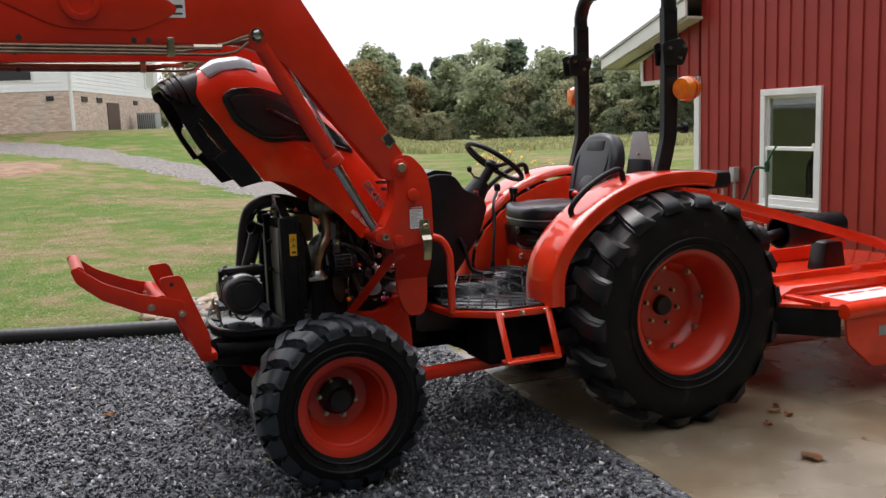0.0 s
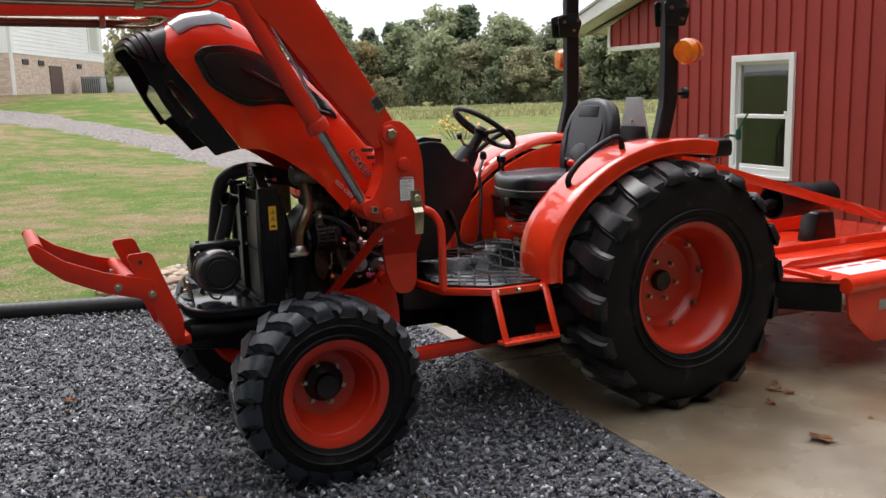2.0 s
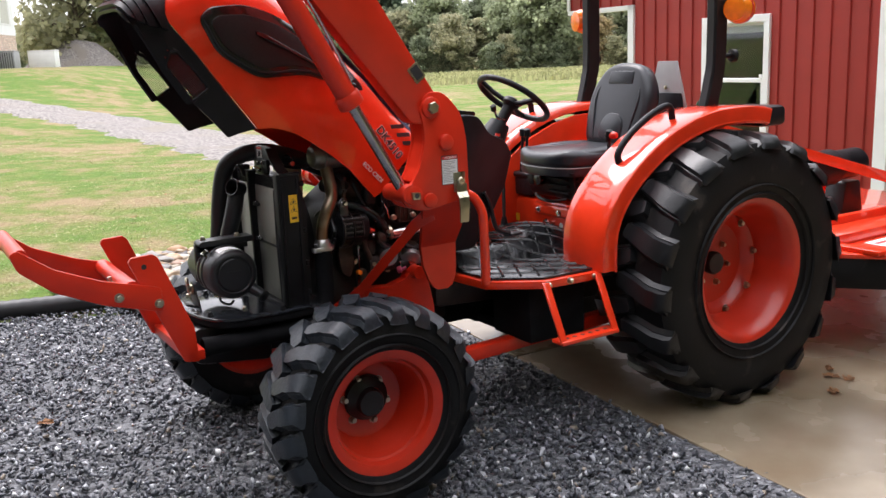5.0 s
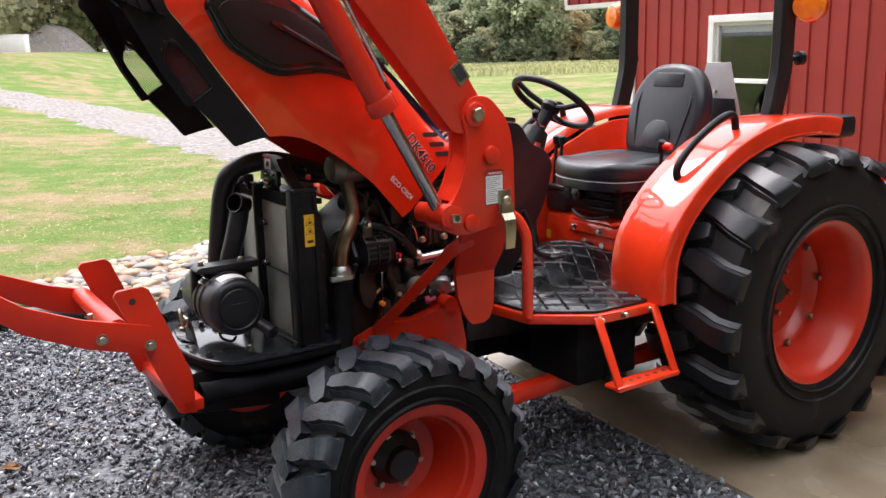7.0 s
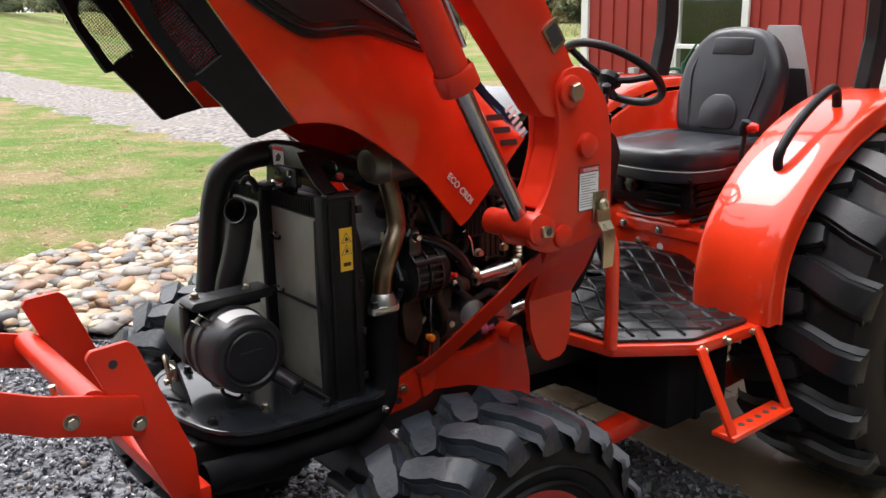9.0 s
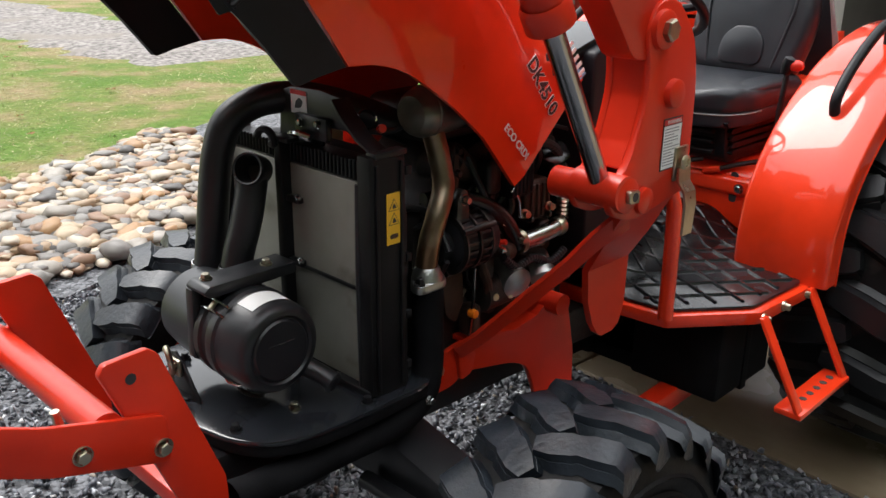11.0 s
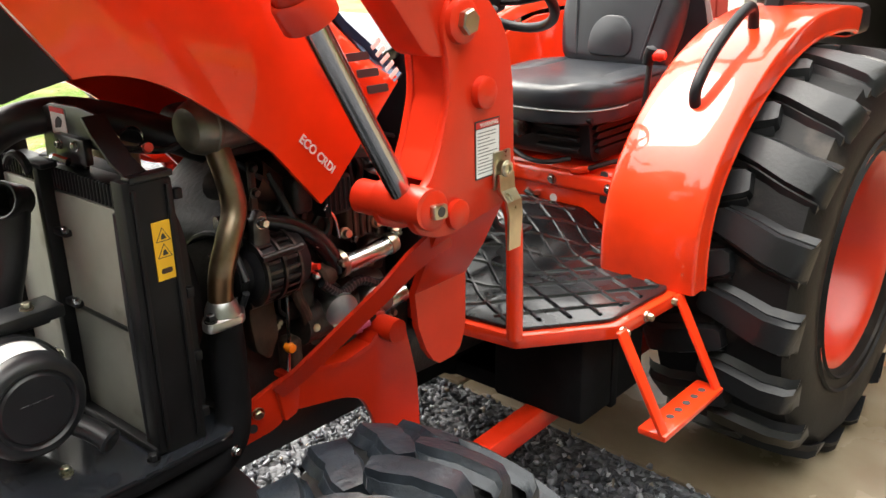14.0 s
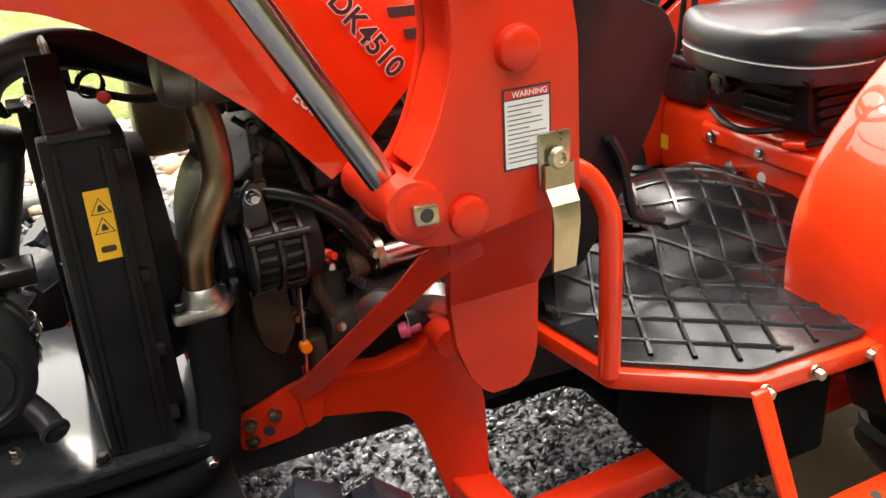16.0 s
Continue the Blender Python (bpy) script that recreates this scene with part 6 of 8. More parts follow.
# ---- loader ----
for s in (1, -1):
    L = M["loader_paint"]
    boom_pts = round_poly([(1.405, 1.43), (1.46, 1.385), (1.565, 1.40), (2.02, 1.955), (2.20, 2.035), (4.2, 2.03), (4.25, 2.13), (4.1, 2.24), (2.45, 2.36), (2.06, 2.44)], [0.04, 0.04, 0.02, 0.06, 0.08, 0.02, 0.03, 0.05, 0.1, 0.12])
    boom = part("loader_boom", prism(boom_pts, 0.435 * s, 0.515 * s, "y", 0.006), L, tractor, "orange loader boom arm")
    part("boom_plate", prism(round_poly([(2.95, 2.10), (2.62, 2.09), (2.45, 2.18), (2.60, 2.27), (3.0, 2.29), (3.2, 2.22)], 0.06), 0.515 * s, 0.521 * s, "y", 0.002), L, boom, "reinforcing plate")
    part("boom_ring", lathe([(0, 0.075), (0.02, 0.075), (0.025, 0.065), (0.025, 0.05), (0.012, 0.045), (0.012, 0)], (2.86, 0.521 * s, 2.20), (0, s, 0), 28), L, boom)
    stk = part("boom_sticker", block(2.44, 2.54, 0.5152 * s, 0.5162 * s, 2.145, 2.22, 0), M["white_label"], boom, "white sticker with small print")
    for x0, x1, z in ((2.450, 2.487, 2.192), (2.496, 2.530, 2.192), (2.452, 2.526, 2.162)):
        part("print_bar", block(x0, x1, 0.5162 * s, 0.5166 * s, z - (0.007 if z > 2.17 else 0.004), z + (0.007 if z > 2.17 else 0.004), 0), M["ink"], stk)
    part("slot_frame", prism(round_poly([(1.575, 1.60), (1.535, 1.545), (1.495, 1.575), (1.535, 1.63)], 0.006), 0.515 * s, 0.519 * s, "y"), M["zinc"], boom, "bright framed slot")
    part("slot", prism(round_poly([(1.565, 1.60), (1.535, 1.558), (1.505, 1.578), (1.535, 1.62)], 0.004), 0.519 * s, 0.5195 * s, "y"), M["ink"], boom)
    for z, x1, r in ((2.02, 2.35, 0.008), (2.005, 2.45, 0.008), (1.992, 2.28, 0.007)):
        part("hydraulic_line", tube([(3.9, 0.54 * s, z + 0.02), (2.6, 0.54 * s, z), (x1, 0.54 * s, z), (2.18, 0.53 * s, z + 0.05)], r, 8, smooth=4), M["line"], boom, "brown-stained steel hydraulic line")
    part("fitting", tube([(2.42, 0.54 * s, 2.02), (2.30, 0.54 * s, 2.02)], 0.014, 8), M["zinc"], boom)
    part("line_clamp", block(2.50, 2.53, 0.515 * s, 0.555 * s, 1.98, 2.06, 0.004), M["zinc"], boom)
    part("boom_pin", disc_bolt((2.139, 0.515 * s, 2.074), (0, s, 0), 0.022, 0.02), M["steel"], boom)
    for x, z in ((3.10, 2.06), (3.12, 2.0), (2.66, 2.05), (2.60, 2.05)):
        part("boom_hole", lathe([(0, 0.012), (0.003, 0.012), (0.003, 0)], (x, 0.515 * s, z), (0, s, 0), 12), M["ink"], boom)
    # lift cylinder
    a, b = Vector((2.108, 0.48 * s, 2.03)), Vector((1.594, 0.48 * s, 1.132))
    d = (b - a).normalized()
    end = a + d * 0.62
    cyl = part("lift_cylinder", tube([a, end], 0.040, 24), L, tractor, "orange hydraulic lift cylinder")
    part("gland", lathe([(0, 0.044), (0.01, 0.049), (0.05, 0.049), (0.055, 0.04), (0.055, 0.02)], end - d * 0.04, d, 24), L, cyl)
    part("rod", tube([end, b], 0.022, 20), M["rod"], cyl, "bright chrome rod")
    part("rod_eye", lathe([(-0.06, 0.0), (-0.06, 0.038), (0.06, 0.038), (0.06, 0.0)], b, (0, 1, 0), 24), L, cyl)
    part("cylinder_tube", tube([a + d * 0.03 + Vector((-0.03, 0.02 * s, 0.04)), a + d * 0.3 + Vector((-0.04, 0.02 * s, 0.035)), a + d * 0.56 + Vector((-0.03, 0.02 * s, 0.03))], 0.007, 8), M["steel"], cyl, "steel pressure line")
    # mast: two plates with a front web
    plate = round_poly([(1.505, 1.512), (1.43, 1.515), (1.345, 1.43), (1.325, 1.32), (1.320, 1.095), (1.36, 1.083), (1.44, 1.071), (1.52, 1.058), (1.565, 1.064), (1.615, 1.085), (1.630, 1.120), (1.612, 1.155), (1.578, 1.175), (1.547, 1.226), (1.516, 1.32), (1.518, 1.39), (1.536, 1.45)], [0.04, 0.05, 0.06, 0.02, 0.01, 0.01, 0.01, 0.03, 0.02, 0.03, 0.03, 0.03, 0.02, 0.03, 0.04, 0.04, 0.04])
    mast = part("mast", prism(plate, 0.505 * s, 0.525 * s, "y", 0.004), L, tractor, "orange loader mast bracket")
    part("inner_plate", prism(plate, 0.415 * s, 0.433 * s, "y", 0.004), L, mast)
    part("front_web", prism(round_poly([(1.575, 1.175), (1.546, 1.226), (1.513, 1.32), (1.514, 1.40), (1.502, 1.40), (1.502, 1.32), (1.532, 1.22), (1.56, 1.17)], 0.008), 0.433 * s, 0.505 * s, "y"), L, mast)
    part("back_web", prism([(1.345, 1.14), (1.335, 1.14), (1.335, 1.38), (1.345, 1.38)], 0.433 * s, 0.505 * s, "y"), L, mast)
    part("mast_pin", disc_bolt((1.486, 0.525 * s, 1.455), (0, s, 0), 0.024, 0.030), M["zinc"], mast)
    part("mast_pin_boss", lathe([(0, 0.042), (0.016, 0.040), (0.02, 0.034), (0.02, 0)], (1.486, 0.52 * s, 1.455), (0, s, 0), 24), L, mast)
    part("rod_pin_boss", lathe([(0, 0.040), (0.018, 0.038), (0.022, 0.030), (0.022, 0)], (1.584, 0.522 * s, 1.126), (0, s, 0), 28), L, mast)
    part("rod_pin", prism(round_poly([(1.563, 1.111), (1.599, 1.114), (1.601, 1.142), (1.565, 1.139)], 0.006), 0.543 * s, 0.556 * s, "y", 0.003), M["zinc"], mast, "zinc pin keeper")
    part("rod_pin_hole", lathe([(0, 0.010), (0.0008, 0.010), (0.0008, 0)], (1.582, 0.556 * s, 1.127), (0, s, 0), 14), M["ink"], mast)
    part("rod_pin_tube", tube([(1.594, 0.36 * s, 1.126), (1.588, 0.523 * s, 1.126)], 0.034, 24), L, mast, "orange pin tube through the mast")
    part("rib_boss", lathe([(0, 0.030), (0.010, 0.029), (0.014, 0.022), (0.014, 0)], (1.507, 0.525 * s, 1.098), (0, s, 0), 24), L, mast)
    part("upper_boss", lathe([(0, 0.032), (0.014, 0.030), (0.018, 0.024), (0.018, 0)], (1.425, 0.525 * s, 1.318), (0, s, 0), 24), L, mast)
    # lower mast: a folded tongue that leans in under the plate, then hangs upright
    low = [(1.530, 1.12), (1.515, 1.043), (1.490, 0.955), (1.470, 0.88), (1.462, 0.80), (1.438, 0.735), (1.415, 0.702), (1.395, 0.688), (1.350, 0.6875), (1.325, 0.702), (1.306, 0.745), (1.302, 0.88), (1.299, 0.955), (1.325, 1.066), (1.330, 1.12)]
    lm = bmesh.new()

    def fold(z):
        return 0.503 - 0.64 * min(0.20, max(0.0, 1.08 - z))
    zs = [1.12, 1.08, 1.02, 0.955, 0.88, 0.80, 0.765, 0.735, 0.715, 0.702, 0.694, 0.6885]

    def span(z):
        hit = sorted(p[0] + (q[0] - p[0]) * (z - p[1]) / (q[1] - p[1]) for p, q in zip(low, low[1:] + low[:1]) if (p[1] - z) * (q[1] - z) <= 0 and p[1] != q[1])
        return hit[0], hit[-1]
    lay = []
    for z in zs:
        x0, x1 = span(z)
        lay.append([[lm.verts.new((x0 + (x1 - x0) * i / 8, (fold(z) - dy) * s, z)) for i in range(9)] for dy in (0.0, 0.018)])
    for a, b in zip(lay, lay[1:]):
        for q in (0, 1):
            for i in range(8):
                lm.faces.new((a[q][i], a[q][i + 1], b[q][i + 1], b[q][i]))
        for i in (0, 8):
            lm.faces.new((a[0][i], a[1][i], b[1][i], b[0][i]))
    for e in (lay[0], lay[-1]):
        for i in range(8):
            lm.faces.new((e[0][i], e[0][i + 1], e[1][i + 1], e[1][i]))
    part("lower_mast", lm, L, tractor, "orange folded lower mast", 20)
    # mounting plate that slants outward along the tractor, with a leg down to the belly rail
    lp = round_poly([(1.790, 0.622), (1.773, 0.628), (1.709, 0.668), (1.662, 0.690), (1.592, 0.691), (1.531, 0.689), (1.470, 0.716), (1.446, 0.748), (1.409, 0.764), (1.380, 0.74), (1.356, 0.60), (1.350, 0.345), (1.420, 0.345), (1.445, 0.43), (1.472, 0.533), (1.492, 0.583), (1.531, 0.600), (1.660, 0.604), (1.689, 0.572), (1.773, 0.546), (1.795, 0.553)], [0.006, 0.01, 0.02, 0.02, 0.02, 0.03, 0.03, 0.02, 0.02, 0.02, 0.02, 0.01, 0.01, 0.02, 0.03, 0.03, 0.03, 0.02, 0.02, 0.01, 0.006])

    def plate_y(x):
        return 0.245 - 0.35 * (x - 1.416)
    mp = prism(lp, 0.0, 0.016, "y", 0.003)
    for v in mp.verts:
        v.co.y = (plate_y(v.co.x) - v.co.y) * s
    mp = part("mount_plate", mp, L, tractor, "orange loader mounting plate")
    edge = [(1.662, 0.690), (1.592, 0.691), (1.531, 0.690), (1.470, 0.717), (1.446, 0.748), (1.409, 0.764)]
    fl = bmesh.new()
    rows = [[fl.verts.new((x, (plate_y(x) - d) * s, z + h)) for d, h in ((-0.004, 0.004), (0.045, 0.004), (0.045, -0.008), (-0.004, -0.008))] for x, z in edge]
    for a, b in zip(rows, rows[1:]):
        for q in range(4):
            fl.faces.new((a[q], a[(q + 1) % 4], b[(q + 1) % 4], b[q]))
    fl.faces.new(rows[0]), fl.faces.new(rows[-1])
    part("plate_flange", fl, L, mp, "orange folded edge", 25)
    lug = prism(round_poly([(1.690, 0.680), (1.655, 0.694), (1.640, 0.66), (1.650, 0.604), (1.678, 0.588)], 0.008), 0.0, 0.014, "y", 0.003)
    for v in lug.verts:
        v.co.y = (plate_y(v.co.x) + 0.012 - v.co.y) * s
    part("lug", lug, L, mp)
    for x, z in ((1.728, 0.622), (1.772, 0.606), (1.772, 0.570)):
        part("mount_bolt", disc_bolt((x, plate_y(x) * s, z), (0.35, s, 0), 0.010, 0.014), M["zinc"], mp)
    part("lug_slot", lathe([(0, 0.011), (0.0008, 0.011), (0.0008, 0)], (1.742, (plate_y(1.742) + 0.0006) * s, 0.588), (0.35, s, 0), 14), M["ink"], mp)
    part("cross_tube", tube([(1.425, 0.10 * s, 0.748), (1.425, 0.275 * s, 0.748)], 0.028, 20), L, tractor, "orange cross tube")
    part("rail_link", prism(round_poly([(1.345, 0.34), (1.425, 0.34), (1.425, 0.425), (1.345, 0.425)], 0.01), 0.235 * s, 0.40 * s, "y", 0.005), L, tractor)
    # brace from the mounting plate up to the mast
    bz = bmesh.new()
    rows = []
    for (x, y, z), w, lean in (((1.688, 0.160, 0.668), 0.021, 0.75), ((1.660, 0.205, 0.712), 0.021, 0.75), ((1.560, 0.385, 0.925), 0.022, 0.75), ((1.530, 0.428, 0.985), 0.025, 0.65), ((1.500, 0.452, 1.016), 0.026, 0.35), ((1.455, 0.462, 1.028), 0.022, 0.2)):
        u = Vector((lean, 0, 0.9)).normalized() * w
        n = Vector((0.75, 1.0 * s, 0)).normalized() * 0.010
        c = Vector((x, y * s, z))
        rows.append([bz.verts.new(c + u * a + n * b) for a, b in ((-1, -1), (-1, 1), (1, 1), (1, -1))])
    for a, b in zip(rows, rows[1:]):
        for q in range(4):
            bz.faces.new((a[q], a[(q + 1) % 4], b[(q + 1) % 4], b[q]))
    bz.faces.new(rows[0]), bz.faces.new(rows[-1])
    bmesh.ops.bevel(bz, geom=[e for e in bz.edges if len(e.link_faces) == 2 and e.calc_face_angle(0) > 0.9], offset=0.003, segments=2, affect="EDGES")
    part("brace", bz, L, tractor, "orange diagonal brace", 30)
# latch and label on the left mast
part("latch_plate", block(1.342, 1.396, 0.525, 0.533, 1.118, 1.196, 0.006), M["zinc"], tractor, "zinc-plated mast latch")
bm = bmesh.new()
rows = []
for y, z, w in ((0.535, 1.150, 0.024), (0.539, 1.118, 0.024), (0.556, 1.098, 0.023), (0.562, 1.070, 0.022), (0.562, 1.000, 0.019)):
    rows.append([bm.verts.new((1.369 + w * k + (1.118 - z) * 0.06, y + d, z)) for k, d in ((-1, 0.0), (1, 0.0), (1, 0.006), (-1, 0.006))])
for a, b in zip(rows, rows[1:]):
    for q in range(4):
        bm.faces.new((a[q], a[(q + 1) % 4], b[(q + 1) % 4], b[q]))
bm.faces.new(rows[0]), bm.faces.new(rows[-1])
part("latch_strap", bm, M["zinc"], tractor, "zinc-plated cranked strap", 25)
part("latch_nut", lathe([(0, 0.017), (0.004, 0.017), (0.007, 0.013), (0.007, 0.009), (0.001, 0.008), (0.001, 0)], (1.369, 0.541, 1.160), (0, 1, 0), 20), M["zinc"], tractor)
wl = part("warning_sign", block(1.372, 1.448, 0.5255, 0.5265, 1.150, 1.265, 0), M["ink"], tractor, "white warning sign with red head and small print")
part("sign_field", block(1.375, 1.445, 0.5265, 0.5271, 1.153, 1.248, 0), M["white_label"], wl)
part("sign_head", block(1.375, 1.445, 0.5265, 0.5271, 1.250, 1.262, 0), M["red_ink"], wl)
side_text("WARNING", 0.0115, 1.434, 1.252, 0, 0.5274, M["white_label"], wl, "lettering")
rs = random.Random(5)
for k in range(13):
    part("print_bar", block(1.380 + (rs.uniform(0.0, 0.03) if k % 3 == 2 else rs.uniform(0, 0.008)), 1.441, 0.5271, 0.5274, 1.2400 - k * 0.0066, 1.2418 - k * 0.0066, 0), M["print"], wl)

# ---- front guard ----
for s in (1, -1):
    up = round_poly([(2.385, 0.555), (2.44, 0.565), (2.603, 0.972), (2.592, 0.988), (2.515, 0.992), (2.497, 0.978), (2.39, 0.69)], 0.006)
    part("guard_post", prism(up, 0.225 * s, 0.240 * s, "y", 0.003), M["loader_paint"], tractor, "orange guard upright plate")
    arm = [(2.50, 0.775), (2.50, 0.868), (2.70, 0.925), (2.85, 0.99), (2.96, 1.075), (2.985, 1.06), (2.965, 1.0), (2.86, 0.91), (2.70, 0.835)]
    part("guard_arm", prism(round_poly(arm, 0.015), 0.241 * s, 0.253 * s, "y", 0.003), M["loader_paint"], tractor, "curved orange guard arm")
    for x, z in ((2.513, 0.810), (2.65, 0.855)):
        part("guard_bolt", disc_bolt((x, 0.253 * s, z), (0, s, 0), 0.012, 0.012), M["zinc"], tractor)
    part("guard_hole", lathe([(0, 0.010), (0.0008, 0.010), (0.0008, 0)], (2.55, 0.240 * s, 0.95), (0, s, 0), 14), M["ink"], tractor)
part("guard_bar", tube([(2.60, -0.24, 0.875), (2.60, 0.24, 0.875)], 0.03, 20), M["loader_paint"], tractor, "orange guard cross tube")
part("guard_bar", tube([(2.95, -0.24, 1.045), (2.95, 0.24, 1.045)], 0.028, 20), M["loader_paint"], tractor, "orange guard cross tube")
part("guard_pin", tube([(2.66, 0.22, 0.86), (2.67, 0.22, 0.93)], 0.008, 8), M["zinc"], tractor)
part("guard_foot", block(2.36, 2.43, -0.24, 0.24, 0.56, 0.60, 0.005), M["loader_paint"], tractor)

# ---- operator's platform ----
plat = round_poly([(0.44, 0.30), (0.60, 0.36), (0.70, 0.595), (0.74, 0.615), (1.0, 0.60), (1.20, 0.44), (1.225, 0.22), (1.225, -0.22), (1.20, -0.44), (1.0, -0.60), (0.74, -0.615), (0.60, -0.36), (0.44, -0.30)], 0.012)
part("platform", prism(plat, 0.665, 0.70, "z", 0.004), M["paint"], tractor, "orange platform edge")
inset = [(0.45, 0.30), (0.575, 0.33), (0.715, 0.575), (0.745, 0.59), (0.995, 0.578), (1.18, 0.43), (1.205, 0.22), (1.205, -0.22), (1.18, -0.43), (0.995, -0.578), (0.745, -0.59), (0.575, -0.33), (0.45, -0.30)]
fm = part("floor_mat", prism(round_poly(inset, 0.02), 0.70, 0.712, "z", 0.004), M["mat"], tractor, "wet black rubber floor mat with diamond ribs")


def mat_z(x, y):
    """Top of the mat: flat at the sides, humped over the gearbox tunnel."""
    def step(t):
        t = min(1.0, max(0.0, t))
        return t * t * (3 - 2 * t)
    lump = 0.034 * math.exp(-((x - 0.62) / 0.12) ** 4 - ((y + 0.03) / 0.13) ** 4)
    return 0.7125 + 0.062 * step((0.27 - abs(y)) / 0.15) + lump * 1.0


def rib_lines(slope, gap, bm):
    """Raised mat ribs in one diagonal direction, laid over the mat's surface."""
    d = Vector((math.cos(slope), math.sin(slope)))
    nrm = Vector((-d.y, d.x))
    for k in range(-22, 23):
        prev = None
        for i in range(-90, 91):
            p = Vector((0.95, 0.30)) + nrm * k * gap + d * i * 0.014
            if not inside((p.x, p.y), rib_area):
                prev = None
                continue
            row = []
            for off, h in ((-0.0065, -0.001), (-0.003, 0.0055), (0.003, 0.0055), (0.0065, -0.001)):
                q = p + nrm * off
                row.append(bm.verts.new((q.x, q.y, mat_z(q.x, q.y) + h)))
            if prev:
                for j in range(3):
                    bm.faces.new((prev[j], prev[j + 1], row[j + 1], row[j]))
            prev = row


rib_area = [(0.47, 0.285), (0.585, 0.315), (0.73, 0.56), (0.75, 0.575), (0.985, 0.562), (1.165, 0.42), (1.19, 0.22), (1.19, -0.22), (1.165, -0.42), (0.985, -0.562), (0.75, -0.575), (0.585, -0.315), (0.47, -0.285)]
bm = bmesh.new()
rib_lines(radians(62), 0.075, bm)
part("mat_ribs", bm, M["mat"], fm)
bm = bmesh.new()
rib_lines(radians(-38), 0.085, bm)
part("mat_ribs", bm, M["mat"], fm)
# mat climbs over the gearbox tunnel
bm = bmesh.new()
gx, gy = [0.452 + 0.0184 * i for i in range(41)], [-0.275 + 0.0183 * j for j in range(31)]
grid = [[bm.verts.new((x, y, mat_z(x, y) + 0.0005)) for y in gy] for x in gx]
for r0, r1 in zip(grid, grid[1:]):
    for j in range(30):
        bm.faces.new((r0[j], r1[j], r1[j + 1], r0[j + 1]))
bmesh.ops.solidify(bm, geom=bm.faces, thickness=0.008)
part("tunnel_mat", bm, M["mat"], tractor, "black rubber mat over the gearbox tunnel", 50)
for s in (1, -1):
    part("grab_hoop", tube([(1.193, 0.432 * s, 0.69), (1.193, 0.43 * s, 0.93), (1.20, 0.425 * s, 1.01), (1.235, 0.41 * s, 1.07), (1.30, 0.40 * s, 1.095)], 0.020, 14, smooth=5), M["paint"], tractor, "orange tubular guard hoop")
    # step
    for xt, xb in ((1.02, 1.035), (0.735, 0.755)):
        st = prism([(xt - 0.018, 0.70), (xt + 0.018, 0.70), (xb + 0.016, 0.475), (xb - 0.016, 0.475)], 0.0, 0.012, "y", 0.003)
        for v in st.verts:
            v.co.y = (v.co.y + 0.612 + (0.70 - v.co.z) * 0.60) * s
        part("step_hanger", st, M["paint"], tractor, "orange step hanger")
    tread = part("step_tread", block(0.74, 1.05, 0.69 * s, 0.765 * s, 0.462, 0.48, 0.005), M["paint"], tractor, "orange perforated step tread")
    for k in range(6):
        part("tread_hole", lathe([(0, 0.010), (0.0009, 0.010), (0.0009, 0)], (0.79 + k * 0.042, 0.728 * s, 0.48), (0, 0, 1), 14), M["ink"], tread)
    for x in (0.755, 0.88, 0.998):
        part("platform_bolt", disc_bolt((x, 0.607 * s, 0.685), (0, s, 0), 0.010, 0.02), M["zinc"], tractor)
part("battery_box", block(0.72, 1.03, 0.24, 0.52, 0.405, 0.655, 0.012), M["shade_black"], tractor, "black box under the platform")
part("battery_box", block(0.72, 1.03, -0.52, -0.24, 0.425, 0.655, 0.012), M["black_metal"], tractor, "black tank under the platform")
part("gearbox_sump", prism(round_poly([(0.72, 0.405), (1.02, 0.405), (1.06, 0.432), (1.26, 0.435), (1.33, 0.50), (1.33, 0.62), (0.72, 0.62)], 0.02), -0.20, 0.10, "y", 0.015), M["shade_black"], tractor, "black gearbox sump")
part("box_floor", block(0.74, 1.02, 0.08, 0.26, 0.41, 0.46, 0.008), M["shade_black"], tractor)
part("box_strap", block(0.86, 0.89, 0.24, 0.525, 0.398, 0.66, 0.004), M["shade_black"], tractor)

# ---- dash and steering ----
dash = round_poly([(1.30, 1.36), (1.16, 1.395), (1.06, 1.385), (0.99, 1.30), (0.87, 1.255), (0.825, 1.19), (0.885, 1.05), (1.02, 0.90), (1.12, 0.80), (1.30, 0.80)], [0.02, 0.04, 0.05, 0.03, 0.03, 0.02, 0.02, 0.03, 0.02, 0.01])
db = prism(dash, -0.235, 0.235, "y", 0.03, 3)
for v in db.verts:
    v.co.y *= 0.5 + 0.5 * min(1.0, max(0.0, (v.co.x - 0.76) / 0.32))
part("dash_cowl", db, M["black"], tractor, "matt black dashboard cowl")
part("cowl_top", prism(round_poly([(1.36, 1.33), (1.36, 1.36), (1.16, 1.415), (1.06, 1.40), (1.06, 1.38), (1.16, 1.385)], 0.01), -0.20, 0.20, "y", 0.015), M["gloss_black"], tractor, "grey-black cowl top")
scv, sax = Vector((0.69, -0.02, 1.43)), Vector((-0.60, 0, 0.80)).normalized()
sw_m = Matrix.Translation(scv) @ sax.to_track_quat("Z", "X").to_matrix().to_4x4()
ringpts = [sw_m @ Vector((0.180 * math.cos(a), 0.180 * math.sin(a), 0)) for a in [2 * math.pi * i / 48 for i in range(49)]]
sw = part("steering_wheel", tube(ringpts, 0.0145, 12, close=False), M["black"], tractor, "black three-spoke steering wheel")
